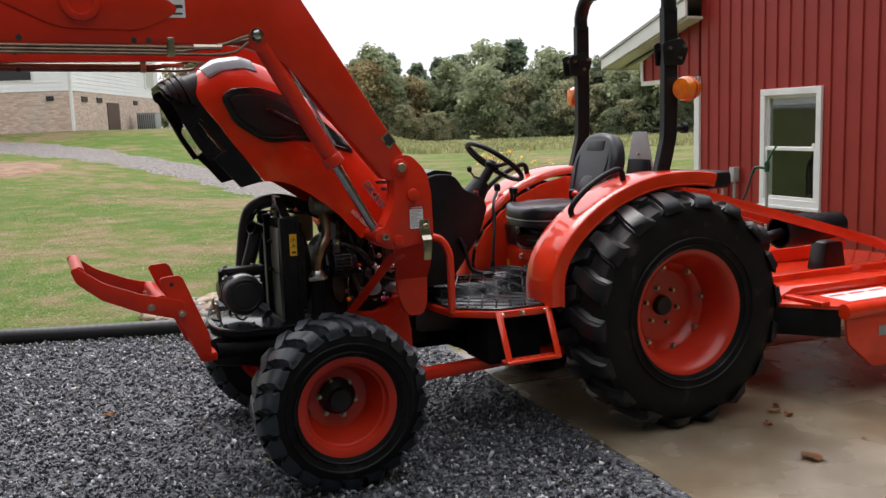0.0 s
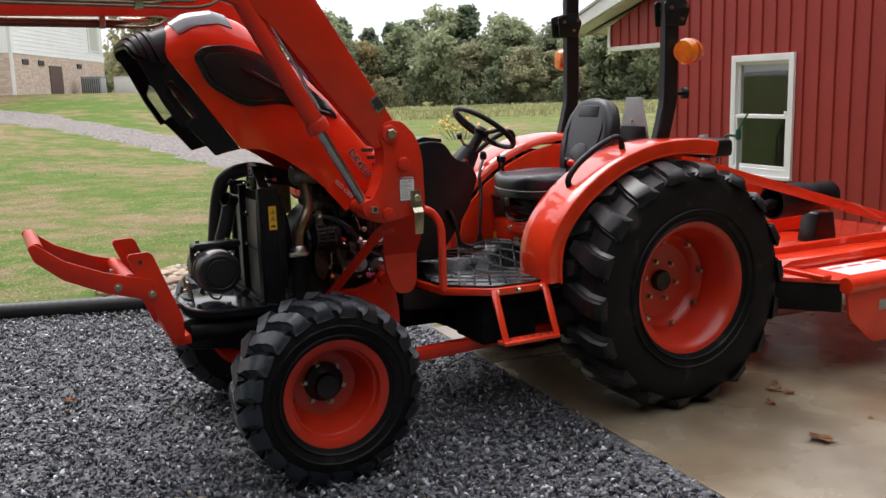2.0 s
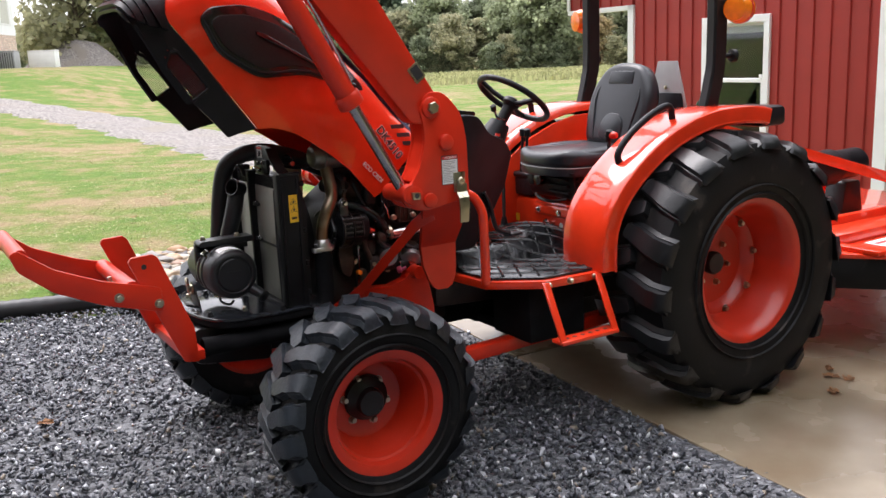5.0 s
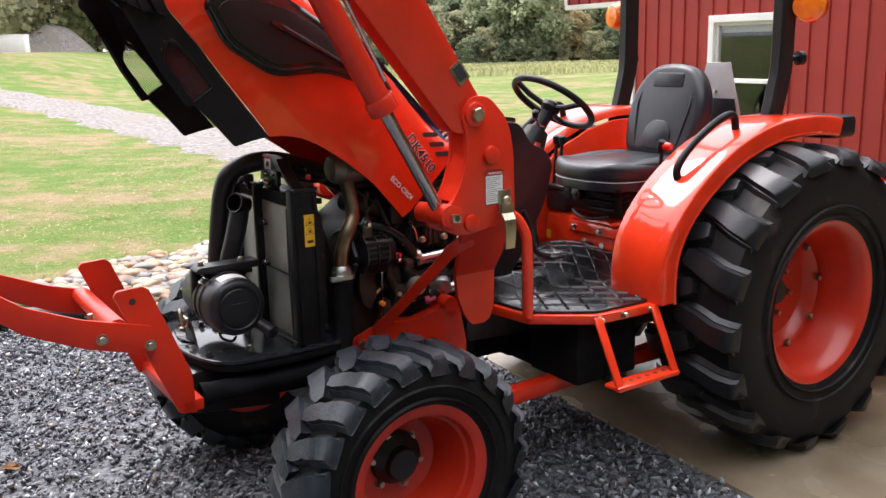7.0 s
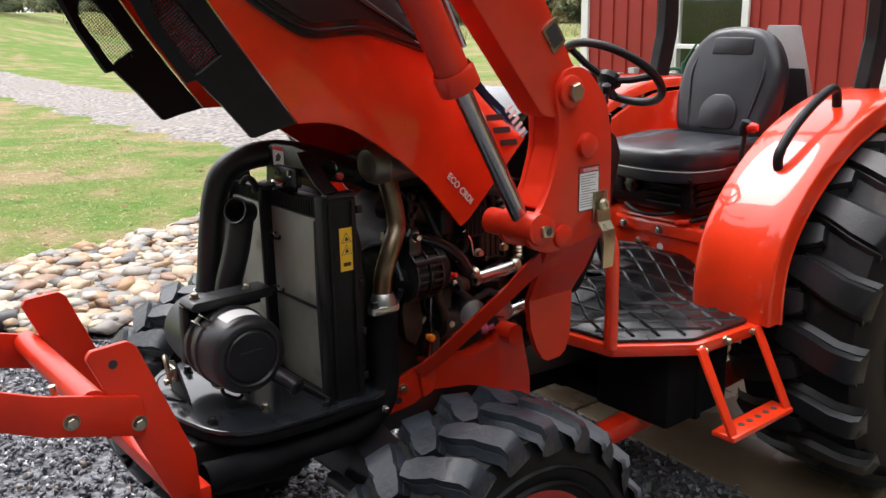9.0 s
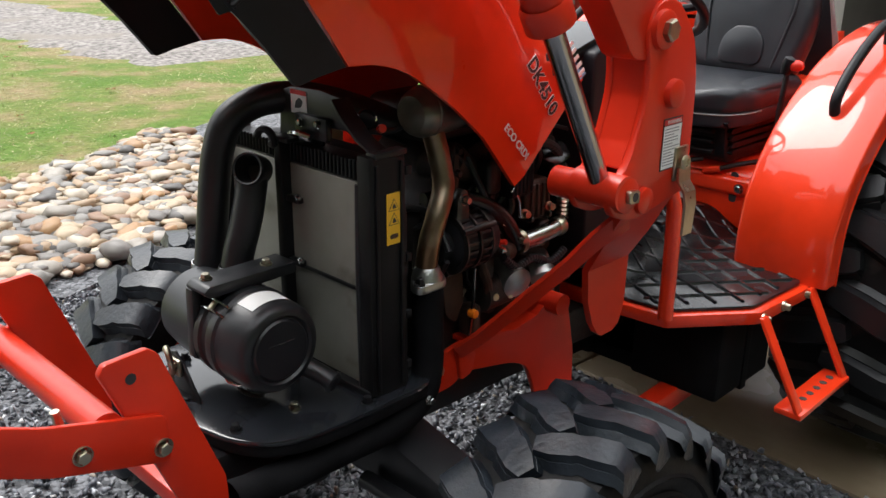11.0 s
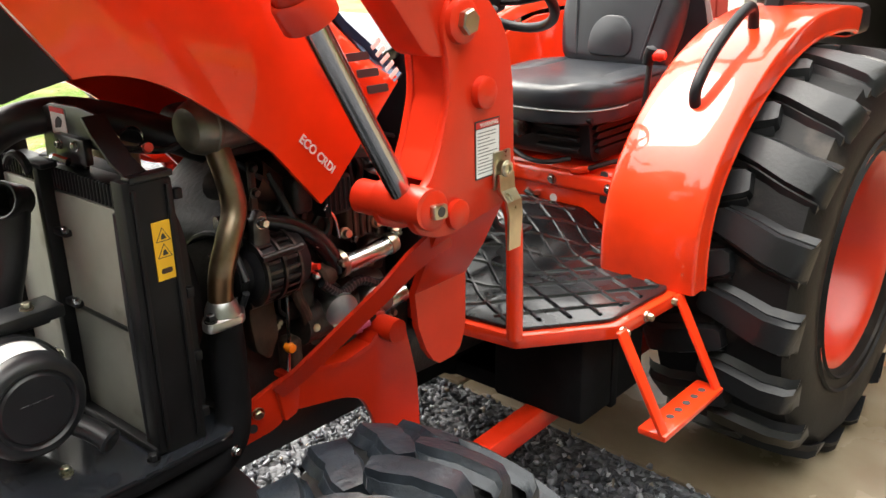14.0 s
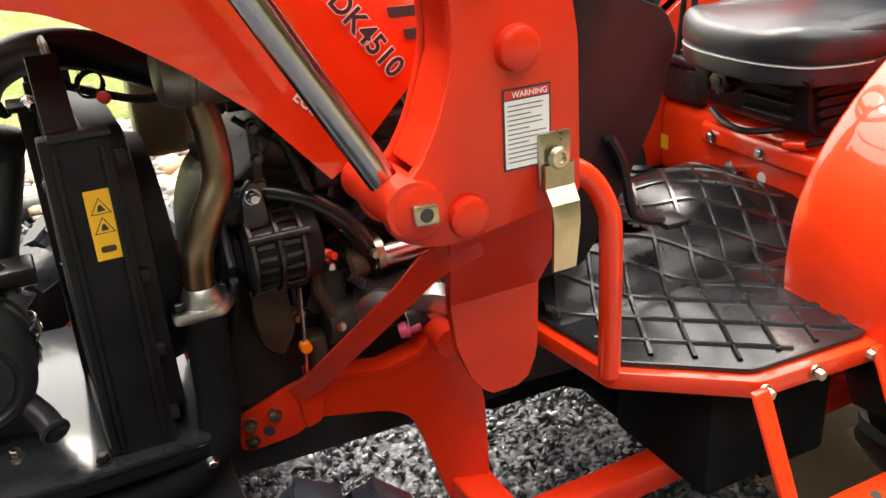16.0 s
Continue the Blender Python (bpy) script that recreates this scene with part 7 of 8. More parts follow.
for a in (90, 210, 330):
    part("spoke", tube([sw_m @ Vector((0, 0, -0.03)), sw_m @ Vector((0.10 * math.cos(radians(a)), 0.10 * math.sin(radians(a)), -0.02)), sw_m @ Vector((0.178 * math.cos(radians(a)), 0.178 * math.sin(radians(a)), 0))], 0.012, 8), M["black"], sw)
part("wheel_boss", lathe([(-0.05, 0.03), (-0.03, 0.045), (-0.01, 0.04), (0, 0.025), (0.0, 0)], scv, sax, 24), M["black"], sw)
part("boss_badge", lathe([(0.0, 0.018), (0.003, 0.016), (0.003, 0)], scv, sax, 18), M["red_knob"], sw)
part("steering_column", tube([scv - sax * 0.04, scv - sax * 0.30], 0.028, 16), M["black"], tractor)
part("column_shroud", tube([scv - sax * 0.14, scv - sax * 0.26], 0.05, 16, r2=0.075), M["black"], tractor)
part("indicator_stalk", tube([(0.80, 0.05, 1.34), (0.90, 0.14, 1.36), (0.94, 0.17, 1.40)], 0.006, 8), M["steel"], tractor)
part("stalk_knob", lathe([(0, 0), (0.005, 0.012), (0.03, 0.014), (0.04, 0)], (0.94, 0.17, 1.39), (0.3, 0.3, 1), 14), M["black"], tractor)
part("switch_stem", lathe([(-0.03, 0.018), (0.0, 0.020), (0.004, 0.015), (0.004, 0)], (0.875, 0.10, 1.268), (-0.3, 0, 1), 16), M["black"], tractor)
part("key_switch", lathe([(0, 0.012), (0.012, 0.012), (0.012, 0)], (0.875, 0.10, 1.272), (-0.3, 0, 1), 16), M["red_knob"], tractor)
# shuttle lever with bellows
part("shift_lever", tube([(0.60, -0.25, 0.80), (0.57, -0.29, 0.93), (0.535, -0.34, 1.05), (0.52, -0.38, 1.15), (0.458, -0.44, 1.23)], 0.009, 10, smooth=5), M["black_metal"], tractor, "bent black gear lever")
part("lever_knob", lathe([(-0.02, 0), (-0.015, 0.018), (0.01, 0.022), (0.03, 0.015), (0.035, 0)], (0.455, -0.445, 1.24), (0, 0, 1), 18), M["black"], tractor)
part("lever_boot", lathe([(0, 0.05), (0.015, 0.05), (0.02, 0.042), (0.03, 0.045), (0.036, 0.036), (0.046, 0.039), (0.052, 0.03), (0.062, 0.032), (0.07, 0.02), (0.11, 0.012)], (0.60, -0.25, 0.705), (0, 0, 1), 24), M["black"], tractor, "ribbed rubber boot")
part("pedal_arm", tube([(1.03, 0.20, 1.04), (1.0, 0.20, 0.985), (0.975, 0.20, 0.885), (0.955, 0.20, 0.858), (0.92, 0.197, 0.842), (0.89, 0.195, 0.835)], 0.011, 8, smooth=4), M["black_metal"], tractor, "black pedal arm")
part("pedal", block(0.835, 0.90, 0.165, 0.225, 0.822, 0.836, 0.005), M["black_metal"], tractor, "black foot pedal")

# ---- seat and deck ----
deck = round_poly([(0.45, 0.70), (0.45, 0.885), (0.42, 0.915), (-0.35, 0.93), (-0.35, 0.70)], 0.03)
part("seat_deck", prism(deck, -0.349, 0.349, "y", 0.012), M["paint"], tractor, "orange deck panel under the seat")
part("seat_deck_back", block(-0.42, 0.10, -0.349, 0.349, 0.90, 1.12, 0.03), M["paint"], tractor, "orange rear deck")
for y, z in ((0.035, 0.853), (-0.13, 0.853), (0.24, 0.853)):
    part("deck_bolt", disc_bolt((0.468, y, z), (1, 0, 0), 0.011, 0.012), M["steel"], tractor)
part("deck_lip", prism(round_poly([(0.40, 0.885), (0.458, 0.885), (0.468, 0.875), (0.468, 0.835), (0.458, 0.825), (0.44, 0.825)], 0.008), -0.17, 0.30, "y", 0.005), M["paint"], tractor, "orange deck front lip")
part("deck_notch", prism(round_poly([(0.20, 0.80), (0.225, 0.80), (0.225, 0.90), (0.20, 0.90)], 0.01), 0.449, 0.4515, "x"), M["ink"], tractor)
part("tap", tube([(0.45, -0.03, 0.79), (0.48, -0.03, 0.79), (0.49, -0.05, 0.81)], 0.012, 8), M["steel"], tractor, "small bright lever valve")
part("round_sticker", lathe([(0, 0.014), (0.0006, 0.014), (0.0006, 0)], (0.4505, 0.03, 0.785), (1, 0, 0), 18), M["white_label"], tractor)
part("deck_label", block(0.4505, 0.4515, -0.345, -0.315, 0.765, 0.805, 0), M["yellow"], tractor, "small yellow label")
tb = part("side_pocket", block(0.27, 0.455, -0.350, -0.205, 0.905, 1.005, 0.016, 3), M["canister"], tractor, "black plastic tool box")
part("pocket_lid", block(0.262, 0.462, -0.356, -0.199, 1.000, 1.030, 0.012, 3), M["canister"], tb)
part("grip", tube([(0.470, 0.110, 0.892), (0.462, 0.165, 0.904)], 0.012, 12), M["paint"], tractor, "orange hand grip")
part("grip_lever", tube([(0.462, 0.160, 0.903), (0.43, 0.22, 0.925), (0.38, 0.30, 0.945)], 0.008, 8, smooth=3), M["black_metal"], tractor)
sus = part("seat_base", prism(round_poly([(0.10, 0.925), (0.46, 0.925), (0.485, 0.95), (0.50, 1.06), (0.10, 1.065)], 0.015), -0.175, 0.185, "y", 0.012), M["black"], tractor, "black seat suspension with ribbed rubber skirt")
for k in range(4):
    part("skirt_rib", prism(round_poly([(0.12, 0.955 + k * 0.024), (0.455 + k * 0.006, 0.952 + k * 0.024), (0.47 + k * 0.006, 0.960 + k * 0.024), (0.455 + k * 0.006, 0.970 + k * 0.024), (0.12, 0.968 + k * 0.024)], 0.005), 0.180, 0.200, "y", 0.004), M["black"], sus)
for k in range(3):
    part("front_ledge", prism(round_poly([(0.48, 0.955 + k * 0.034), (0.503 + k * 0.005, 0.957 + k * 0.034), (0.507 + k * 0.005, 0.968 + k * 0.034), (0.48, 0.976 + k * 0.034)], 0.004), 0.00, 0.150, "y", 0.003), M["panel"], sus)
kn = []
for i in range(40):
    a = 2 * math.pi * i / 40
    r = 0.030 + 0.004 * math.cos(8 * a)
    kn.append((-0.045 + r * math.cos(a), 1.022 + r * math.sin(a)))
part("seat_knob", prism(kn, 0.505, 0.540, "x", 0.005), M["wet_hose"], sus, "glossy black lobed adjusting knob")
part("knob_hub", lathe([(0, 0.012), (0.004, 0.012), (0.006, 0)], (0.540, -0.045, 1.022), (1, 0, 0), 16), M["wet_hose"], sus)
part("hydraulic_block", block(0.49, 0.525, -0.145, -0.09, 0.985, 1.045, 0.008), M["black"], sus)
part("slide_lever", tube([(0.48, 0.11, 0.932), (0.53, 0.05, 0.922), (0.535, -0.02, 0.928), (0.52, -0.08, 0.945)], 0.008, 8, smooth=4), M["black_metal"], sus)
part("seat_pan", prism(round_poly([(0.05, 1.045), (0.515, 1.05), (0.53, 1.07), (0.05, 1.078)], 0.012), -0.20, 0.205, "y", 0.010), M["black"], sus)
# cushion: a plump rounded pad with a stitched apron and raised side bolsters
plan = round_poly([(0.03, -0.225), (0.42, -0.240), (0.53, -0.205), (0.575, -0.10), (0.582, 0.0), (0.575, 0.10), (0.53, 0.205), (0.42, 0.240), (0.03, 0.225)], 0.05, 6)
bm = prism(plan, 1.086, 1.160, "z", 0.030, 5)
for v in bm.verts:
    if v.co.z > 1.12:
        v.co.z += 0.010 * math.exp(-((abs(v.co.y) - 0.17) / 0.05) ** 2) + 0.006 * math.exp(-((v.co.x - 0.50) / 0.06) ** 2)
seat = part("seat", bm, M["vinyl"], tractor, "black vinyl seat cushion", 70)
part("apron", prism([(0.30 + (x - 0.30) * 0.985, y * 0.985) for x, y in plan], 1.050, 1.098, "z", 0.008, 3), M["vinyl"], seat, "black vinyl apron")
part("stitching", tube([(0.30 + (x - 0.30) * 0.99, y * 0.99, 1.092) for x, y in plan if x > 0.10], 0.0022, 6, close=False), M["grey_box"], seat, "pale stitched seam")
for y in (-0.178, 0.178):
    bm = bmesh.new()
    rows = []
    for i in range(15):
        f = i / 14
        x = 0.06 + 0.42 * f
        w, h = 0.052 * math.sin(math.pi * (0.08 + 0.84 * f)) ** 0.4, 0.022 * math.sin(math.pi * (0.06 + 0.88 * f)) ** 0.6
        rows.append([bm.verts.new((x, y + w * math.cos(a), 1.158 + h * math.sin(a))) for a in [math.pi * j / 10 for j in range(11)]])
    for a, b in zip(rows, rows[1:]):
        for j in range(10):
            bm.faces.new((a[j], a[j + 1], b[j + 1], b[j]))
    bm.faces.new(rows[0]), bm.faces.new(rows[-1])
    part("bolster", bm, M["vinyl"], seat, "raised side bolster", 70)
# backrest: tapered outline leaning back
bm = bmesh.new()
out = round_poly([(-0.20, 0.0), (0.20, 0.0), (0.235, 0.16), (0.225, 0.30), (0.14, 0.42), (0.0, 0.44), (-0.14, 0.42), (-0.225, 0.30), (-0.235, 0.16)], 0.06)
prism([(y * 0.95, z) for y, z in out], 0.0, 0.10, "x", 0.035, 4, bm)
lean = pose(0.02, 0, 1.13, 0, -17, 0)
back = part("backrest", bm, M["vinyl"], tractor, "black vinyl seat backrest with stitched panels", 60, m=lean)
pan = part("lumbar_panel", prism(round_poly([(-0.085, 0.03), (0.085, 0.03), (0.08, 0.12), (0.04, 0.165), (-0.04, 0.165), (-0.08, 0.12)], 0.04), 0.092, 0.108, "x", 0.008), M["vinyl"], back)
part("head_panel", prism(round_poly([(-0.09, 0.32), (0.09, 0.32), (0.085, 0.385), (-0.085, 0.385)], 0.012), 0.095, 0.105, "x", 0.005), M["vinyl"], back)
for y in (0.145, -0.145):
    part("seam", tube([(0.098, y * 0.85, 0.03), (0.102, y, 0.15), (0.100, y * 1.08, 0.26), (0.085, y * 0.8, 0.40)], 0.005, 6, smooth=5), M["vinyl"], back)
part("seat_post", block(-0.04, 0.05, -0.08, 0.08, 1.08, 1.16, 0.01), M["black"], tractor)
part("smv_plate", prism([(-0.17, 1.10), (0.23, 1.10), (0.10, 1.565), (-0.04, 1.565)], -0.29, -0.282, "x", 0.003), M["grey_box"], tractor, "back of a grey warning triangle")
part("plate_face", prism([(-0.15, 1.10), (0.20, 1.10), (0.135, 1.40), (-0.075, 1.40)], -0.281, -0.272, "x", 0.003), M["black"], tractor, "black mounting plate")
part("plate_bolt", disc_bolt((-0.272, 0.03, 1.43), (1, 0, 0), 0.008, 0.012), M["zinc"], tractor)

# ---- fenders ----
ARC = [(0.722, 0.70), (0.722, 0.80), (0.702, 0.91), (0.640, 1.02), (0.530, 1.13), (0.375, 1.235), (0.205, 1.305), (0.03, 1.342), (-0.16, 1.348), (-0.28, 1.338), (-0.34, 1.325)]
for s in (1, -1):
    arc = [Vector((p[0], 0, p[1])) for p in ARC]
    path = smooth_path([tuple(p) for p in arc], 4)
    bm = bmesh.new()
    rows = []
    for i, p in enumerate(path):
        d = (path[min(i + 1, len(path) - 1)] - path[max(i - 1, 0)]).normalized()
        nrm = Vector((d.z, 0, -d.x))
        if nrm.dot(p - Vector((0, 0, 0.62))) < 0:
            nrm = -nrm
        row = []
        for y, h in ((0.655, -0.065), (0.656, -0.004), (0.654, 0.003), (0.648, 0.007), (0.58, 0.009), (0.52, 0.0095), (0.45, 0.008), (0.385, 0.005), (0.374, -0.002), (0.366, -0.035)):
            q = p + nrm * h
            row.append(bm.verts.new((q.x, y * s, q.z)))
        rows.append(row)
    for a, b in zip(rows, rows[1:]):
        for j in range(len(a) - 1):
            bm.faces.new((a[j], a[j + 1], b[j + 1], b[j]))
    bmesh.ops.recalc_face_normals(bm, faces=bm.faces)
    bmesh.ops.solidify(bm, geom=bm.faces, thickness=0.008)
    fender = part("fender", bm, M["paint"], tractor, "glossy orange rear fender", 50)
    part("fender_rim", tube([(p.x - 0.065 * q.x, 0.648 * s, p.z - 0.065 * q.z) for p, q in ((p, (p - Vector((-0.05, 0, 0.62))).normalized()) for p in path)], 0.010, 8), M["paint"], fender)
    part("inner_fender", prism([(0.66, 0.70), (0.672, 0.80), (0.652, 0.895), (0.595, 0.995), (0.49, 1.095), (0.345, 1.193), (0.185, 1.258), (0.02, 1.295), (-0.16, 1.30), (-0.34, 1.28), (-0.34, 0.75)], 0.350 * s, 0.370 * s, "y", 0.004), M["paint"], fender)
    part("fender_handle", tube([(0.515, 0.523 * s, 1.135), (0.522, 0.523 * s, 1.19), (0.455, 0.525 * s, 1.265), (0.345, 0.526 * s, 1.335), (0.245, 0.526 * s, 1.375), (0.205, 0.526 * s, 1.365), (0.192, 0.526 * s, 1.315)], 0.016, 12, smooth=5), M["black"], fender, "black grab handle")
    part("mount_pad", block(-0.45, -0.27, 0.42 * s, 0.655 * s, 1.245, 1.342, 0.025), M["black"], fender, "black rear corner lamp housing")
    part("tail_lamp", block(-0.462, -0.445, 0.47 * s, 0.62 * s, 1.265, 1.325, 0.008), M["red_knob"], fender, "red tail lamp")
part("hand_lever", tube([(0.37, 0.29, 0.92), (0.385, 0.30, 1.10), (0.375, 0.305, 1.23)], 0.009, 8), M["black_metal"], tractor, "black hand lever with a red knob")
part("lever_knob", lathe([(-0.02, 0), (-0.015, 0.015), (0.01, 0.018), (0.025, 0.012), (0.03, 0)], (0.375, 0.325, 1.246), (-0.2, 0.9, 0.0), 16), M["red_knob"], tractor)
part("lever_grip", lathe([(-0.03, 0), (-0.028, 0.014), (0.0, 0.021), (0.022, 0.018), (0.03, 0)], (0.377, 0.305, 1.245), (0, 0.3, 1), 16), M["black"], tractor)
for y in (-0.26, -0.30):
    part("far_lever", tube([(0.45, y, 0.95), (0.43, y, 1.22)], 0.008, 8), M["black_metal"], tractor)
    part("lever_knob", lathe([(-0.02, 0), (-0.015, 0.015), (0.02, 0.018), (0.03, 0)], (0.43, y, 1.23), (0, 0, 1), 14), M["black"], tractor)

# ---- roll bar ----
for s in (1, -1):
    q = 0.0 if s > 0 else -0.05
    leg = [(-0.045 + q, 0.475 * s, 1.14), (-0.095 + q, 0.475 * s, 1.34), (-0.132 + q, 0.475 * s, 1.48), (-0.150 + q, 0.475 * s, 1.62), (-0.150 + q, 0.475 * s, 2.24)]
    bm = bmesh.new()
    rings = []
    for p in smooth_path(leg, 4):
        rings.append([bm.verts.new((p.x + dx, p.y + dy, p.z)) for dx, dy in ((-0.045, -0.03), (0.035, -0.03), (0.045, -0.02), (0.045, 0.02), (0.035, 0.03), (-0.035, 0.03), (-0.045, 0.02), (-0.045, -0.02))])
    for a, b in zip(rings, rings[1:]):
        for j in range(8):
            bm.faces.new((a[j], a[(j + 1) % 8], b[(j + 1) % 8], b[j]))
    bm.faces.new(rings[0]), bm.faces.new(rings[-1])
    rb = part("roll_bar_post", bm, M["black_metal"], tractor, "black steel roll bar post")
    part("hinge_plate", prism(round_poly([(-0.22, 1.93), (-0.09, 1.93), (-0.08, 2.05), (-0.21, 2.08), (-0.255, 2.02)], 0.015), 0.508 * s, 0.518 * s, "y", 0.003), M["black_metal"], rb)
    part("hinge_plate", prism(round_poly([(-0.22, 1.93), (-0.09, 1.93), (-0.08, 2.05), (-0.21, 2.08), (-0.255, 2.02)], 0.015), 0.432 * s, 0.442 * s, "y", 0.003), M["black_metal"], rb)
    for x, z in ((-0.12, 2.02), (-0.19, 1.97), (-0.22, 2.03)):
        part("hinge_pin", tube([(x, 0.42 * s, z), (x, 0.535 * s, z)], 0.010, 10), M["zinc"], rb)
    part("lamp_stalk", tube([(-0.19, 0.49 * s, 1.80), (-0.20, 0.53 * s, 1.80)], 0.012, 8), M["black_metal"], rb)
    amb = part("indicator_lamp", lathe([(-0.062, 0.03), (-0.056, 0.055), (-0.028, 0.064), (-0.022, 0.067), (0.022, 0.067), (0.028, 0.064), (0.056, 0.055), (0.062, 0.03), (0.064, 0)], (-0.215, 0.552 * s, 1.80), (0.95, 0.25 * s, 0), 28), M["amber"], rb, "amber round indicator lamp")
    part("lamp_ring", lathe([(-0.008, 0.066), (-0.008, 0.069), (0.008, 0.069), (0.008, 0.066)], (-0.215, 0.552 * s, 1.80), (0.95, 0.25 * s, 0), 28), M["red_knob"], amb)
    part("side_knob", lathe([(0, 0.012), (0.06, 0.012), (0.062, 0.03), (0.085, 0.03), (0.09, 0)], (-0.175, 0.475 * s, 1.585), (-1, 0.25 * s, 0), 18), M["black"], rb, "black knob")
hoop = tube([(-0.15, 0.475, 2.22), (-0.15, 0.47, 2.31), (-0.155, 0.40, 2.40), (-0.16, 0.28, 2.425), (-0.19, -0.28, 2.425), (-0.195, -0.40, 2.40), (-0.20, -0.47, 2.31), (-0.20, -0.475, 2.22)], 0.042, 16, smooth=5)
part("roll_bar_hoop", hoop, M["black_metal"], tractor, "black steel roll bar hoop")

# ---- rotary mower behind ----
mower = thing("rotary_mower", "bright orange rotary mower hitched behind the tractor", "mower", TRACTOR)
deckp = round_poly([(-0.98, -0.95), (-0.70, -0.60), (-0.70, 0.60), (-0.98, 0.95), (-2.35, 0.95), (-2.75, 0.55), (-2.75, -0.55), (-2.35, -0.95)], 0.08)
part("mower_deck", prism(deckp, 0.535, 0.56, "z", 0.006), M["paint"], mower, "flat orange mower deck")
for s in (1, -1):
    part("side_skirt", prism(round_poly([(-0.98, 0.56), (-2.35, 0.56), (-2.35, 0.18), (-1.22, 0.18), (-1.02, 0.34)], 0.04), 0.95 * s, 0.97 * s, "y", 0.005), M["paint"], mower, "orange side skirt")
    part("deck_tube", tube([(-0.98, 0.965 * s, 0.53), (-2.35, 0.965 * s, 0.53)], 0.045, 14), M["paint"], mower)
    part("rail", block(-2.3, -0.78, 0.38 * s, 0.43 * s, 0.56, 0.66, 0.008), M["paint"], mower, "orange deck rail")
    part("deck_step", prism([(-0.80, 0.56), (-2.4, 0.56), (-2.4, 0.62), (-0.95, 0.62)], 0.43 * s, 0.62 * s, "y", 0.01), M["paint"], mower)
    # straps to the top link tower
    st = shear_y(prism([(-0.62, 1.22), (-0.62, 1.16), (-2.45, 0.60), (-2.45, 0.67)], 0.06 * s, 0.075 * s, "y", 0.003), -0.62, -0.16 * s)
    part("brace_strap", st, M["paint"], mower, "long orange brace strap")
    part("lower_arm", tube([(-0.30, 0.34 * s, 0.55), (-0.85, 0.40 * s, 0.62)], 0.03, 10), M["black_metal"], mower)
for s in (1, -1):
    part("front_flap", prism([(-0.72, 0.60 * s), (-0.71, 0.60 * s), (-0.985, 0.935 * s), (-0.995, 0.935 * s)], 0.375, 0.535, "z", 0.002), M["rubber"], mower, "black rubber deflector flap")
part("front_flap", block(-0.72, -0.71, -0.6, 0.6, 0.375, 0.535, 0.002), M["rubber"], mower, "black rubber deflector flap")
part("tower", prism([(-0.70, 0.56), (-0.95, 0.56), (-0.66, 1.25), (-0.58, 1.25)], -0.06, -0.04, "y", 0.004), M["paint"], mower)
part("tower", prism([(-0.70, 0.56), (-0.95, 0.56), (-0.66, 1.25), (-0.58, 1.25)], 0.04, 0.06, "y", 0.004), M["paint"], mower)
part("driveshaft", tube([(-0.45, 0, 0.70), (-1.40, 0.07, 0.86)], 0.035, 16), M["black_metal"], mower, "black driveshaft")
cone = part("shaft_shield", lathe([(0, 0.045), (0.06, 0.05), (0.10, 0.085), (0.14, 0.10)], (-1.08, 0.05, 0.81), (-0.99, 0.05, 0.12), 24), M["black"], mower, "black shield cone")
part("shield_tube", lathe([(0.0, 0.095), (0.0, 0.108), (0.26, 0.110), (0.28, 0.094), (0.52, 0.090), (0.54, 0.08), (0.54, 0)], (-1.36, 0.08, 0.865), (-0.998, 0, 0.03), 32), M["black"], mower, "black ribbed gearbox shield")
part("gearbox", prism(round_poly([(-1.76, 0.56), (-1.98, 0.56), (-1.94, 0.76), (-1.80, 0.76)], 0.02), -0.06, 0.08, "y", 0.02), M["black_metal"], mower, "black gearbox")
part("deck_sticker", block(-1.62, -1.12, 0.66, 0.88, 0.560, 0.5615, 0), M["white_label"], mower, "white instruction decal")
for k in range(3):
    part("decal_bar", block(-1.58 + k * 0.16, -1.46 + k * 0.16, 0.70, 0.73, 0.5615, 0.562, 0), M["red_ink"], mower)
part("badge", block(-1.50, -1.25, 0.972, 0.975, 0.36, 0.42, 0.004), M["grey_box"], mower, "dull badge plate")
part("stop_bar", block(-1.0, -0.80, 0.20, 0.24, 0.56, 0.60, 0.008), M["black_metal"], mower)
part("cross_bar", block(-0.95, -0.88, -0.9, 0.9, 0.56, 0.585, 0.006), M["paint"], mower)


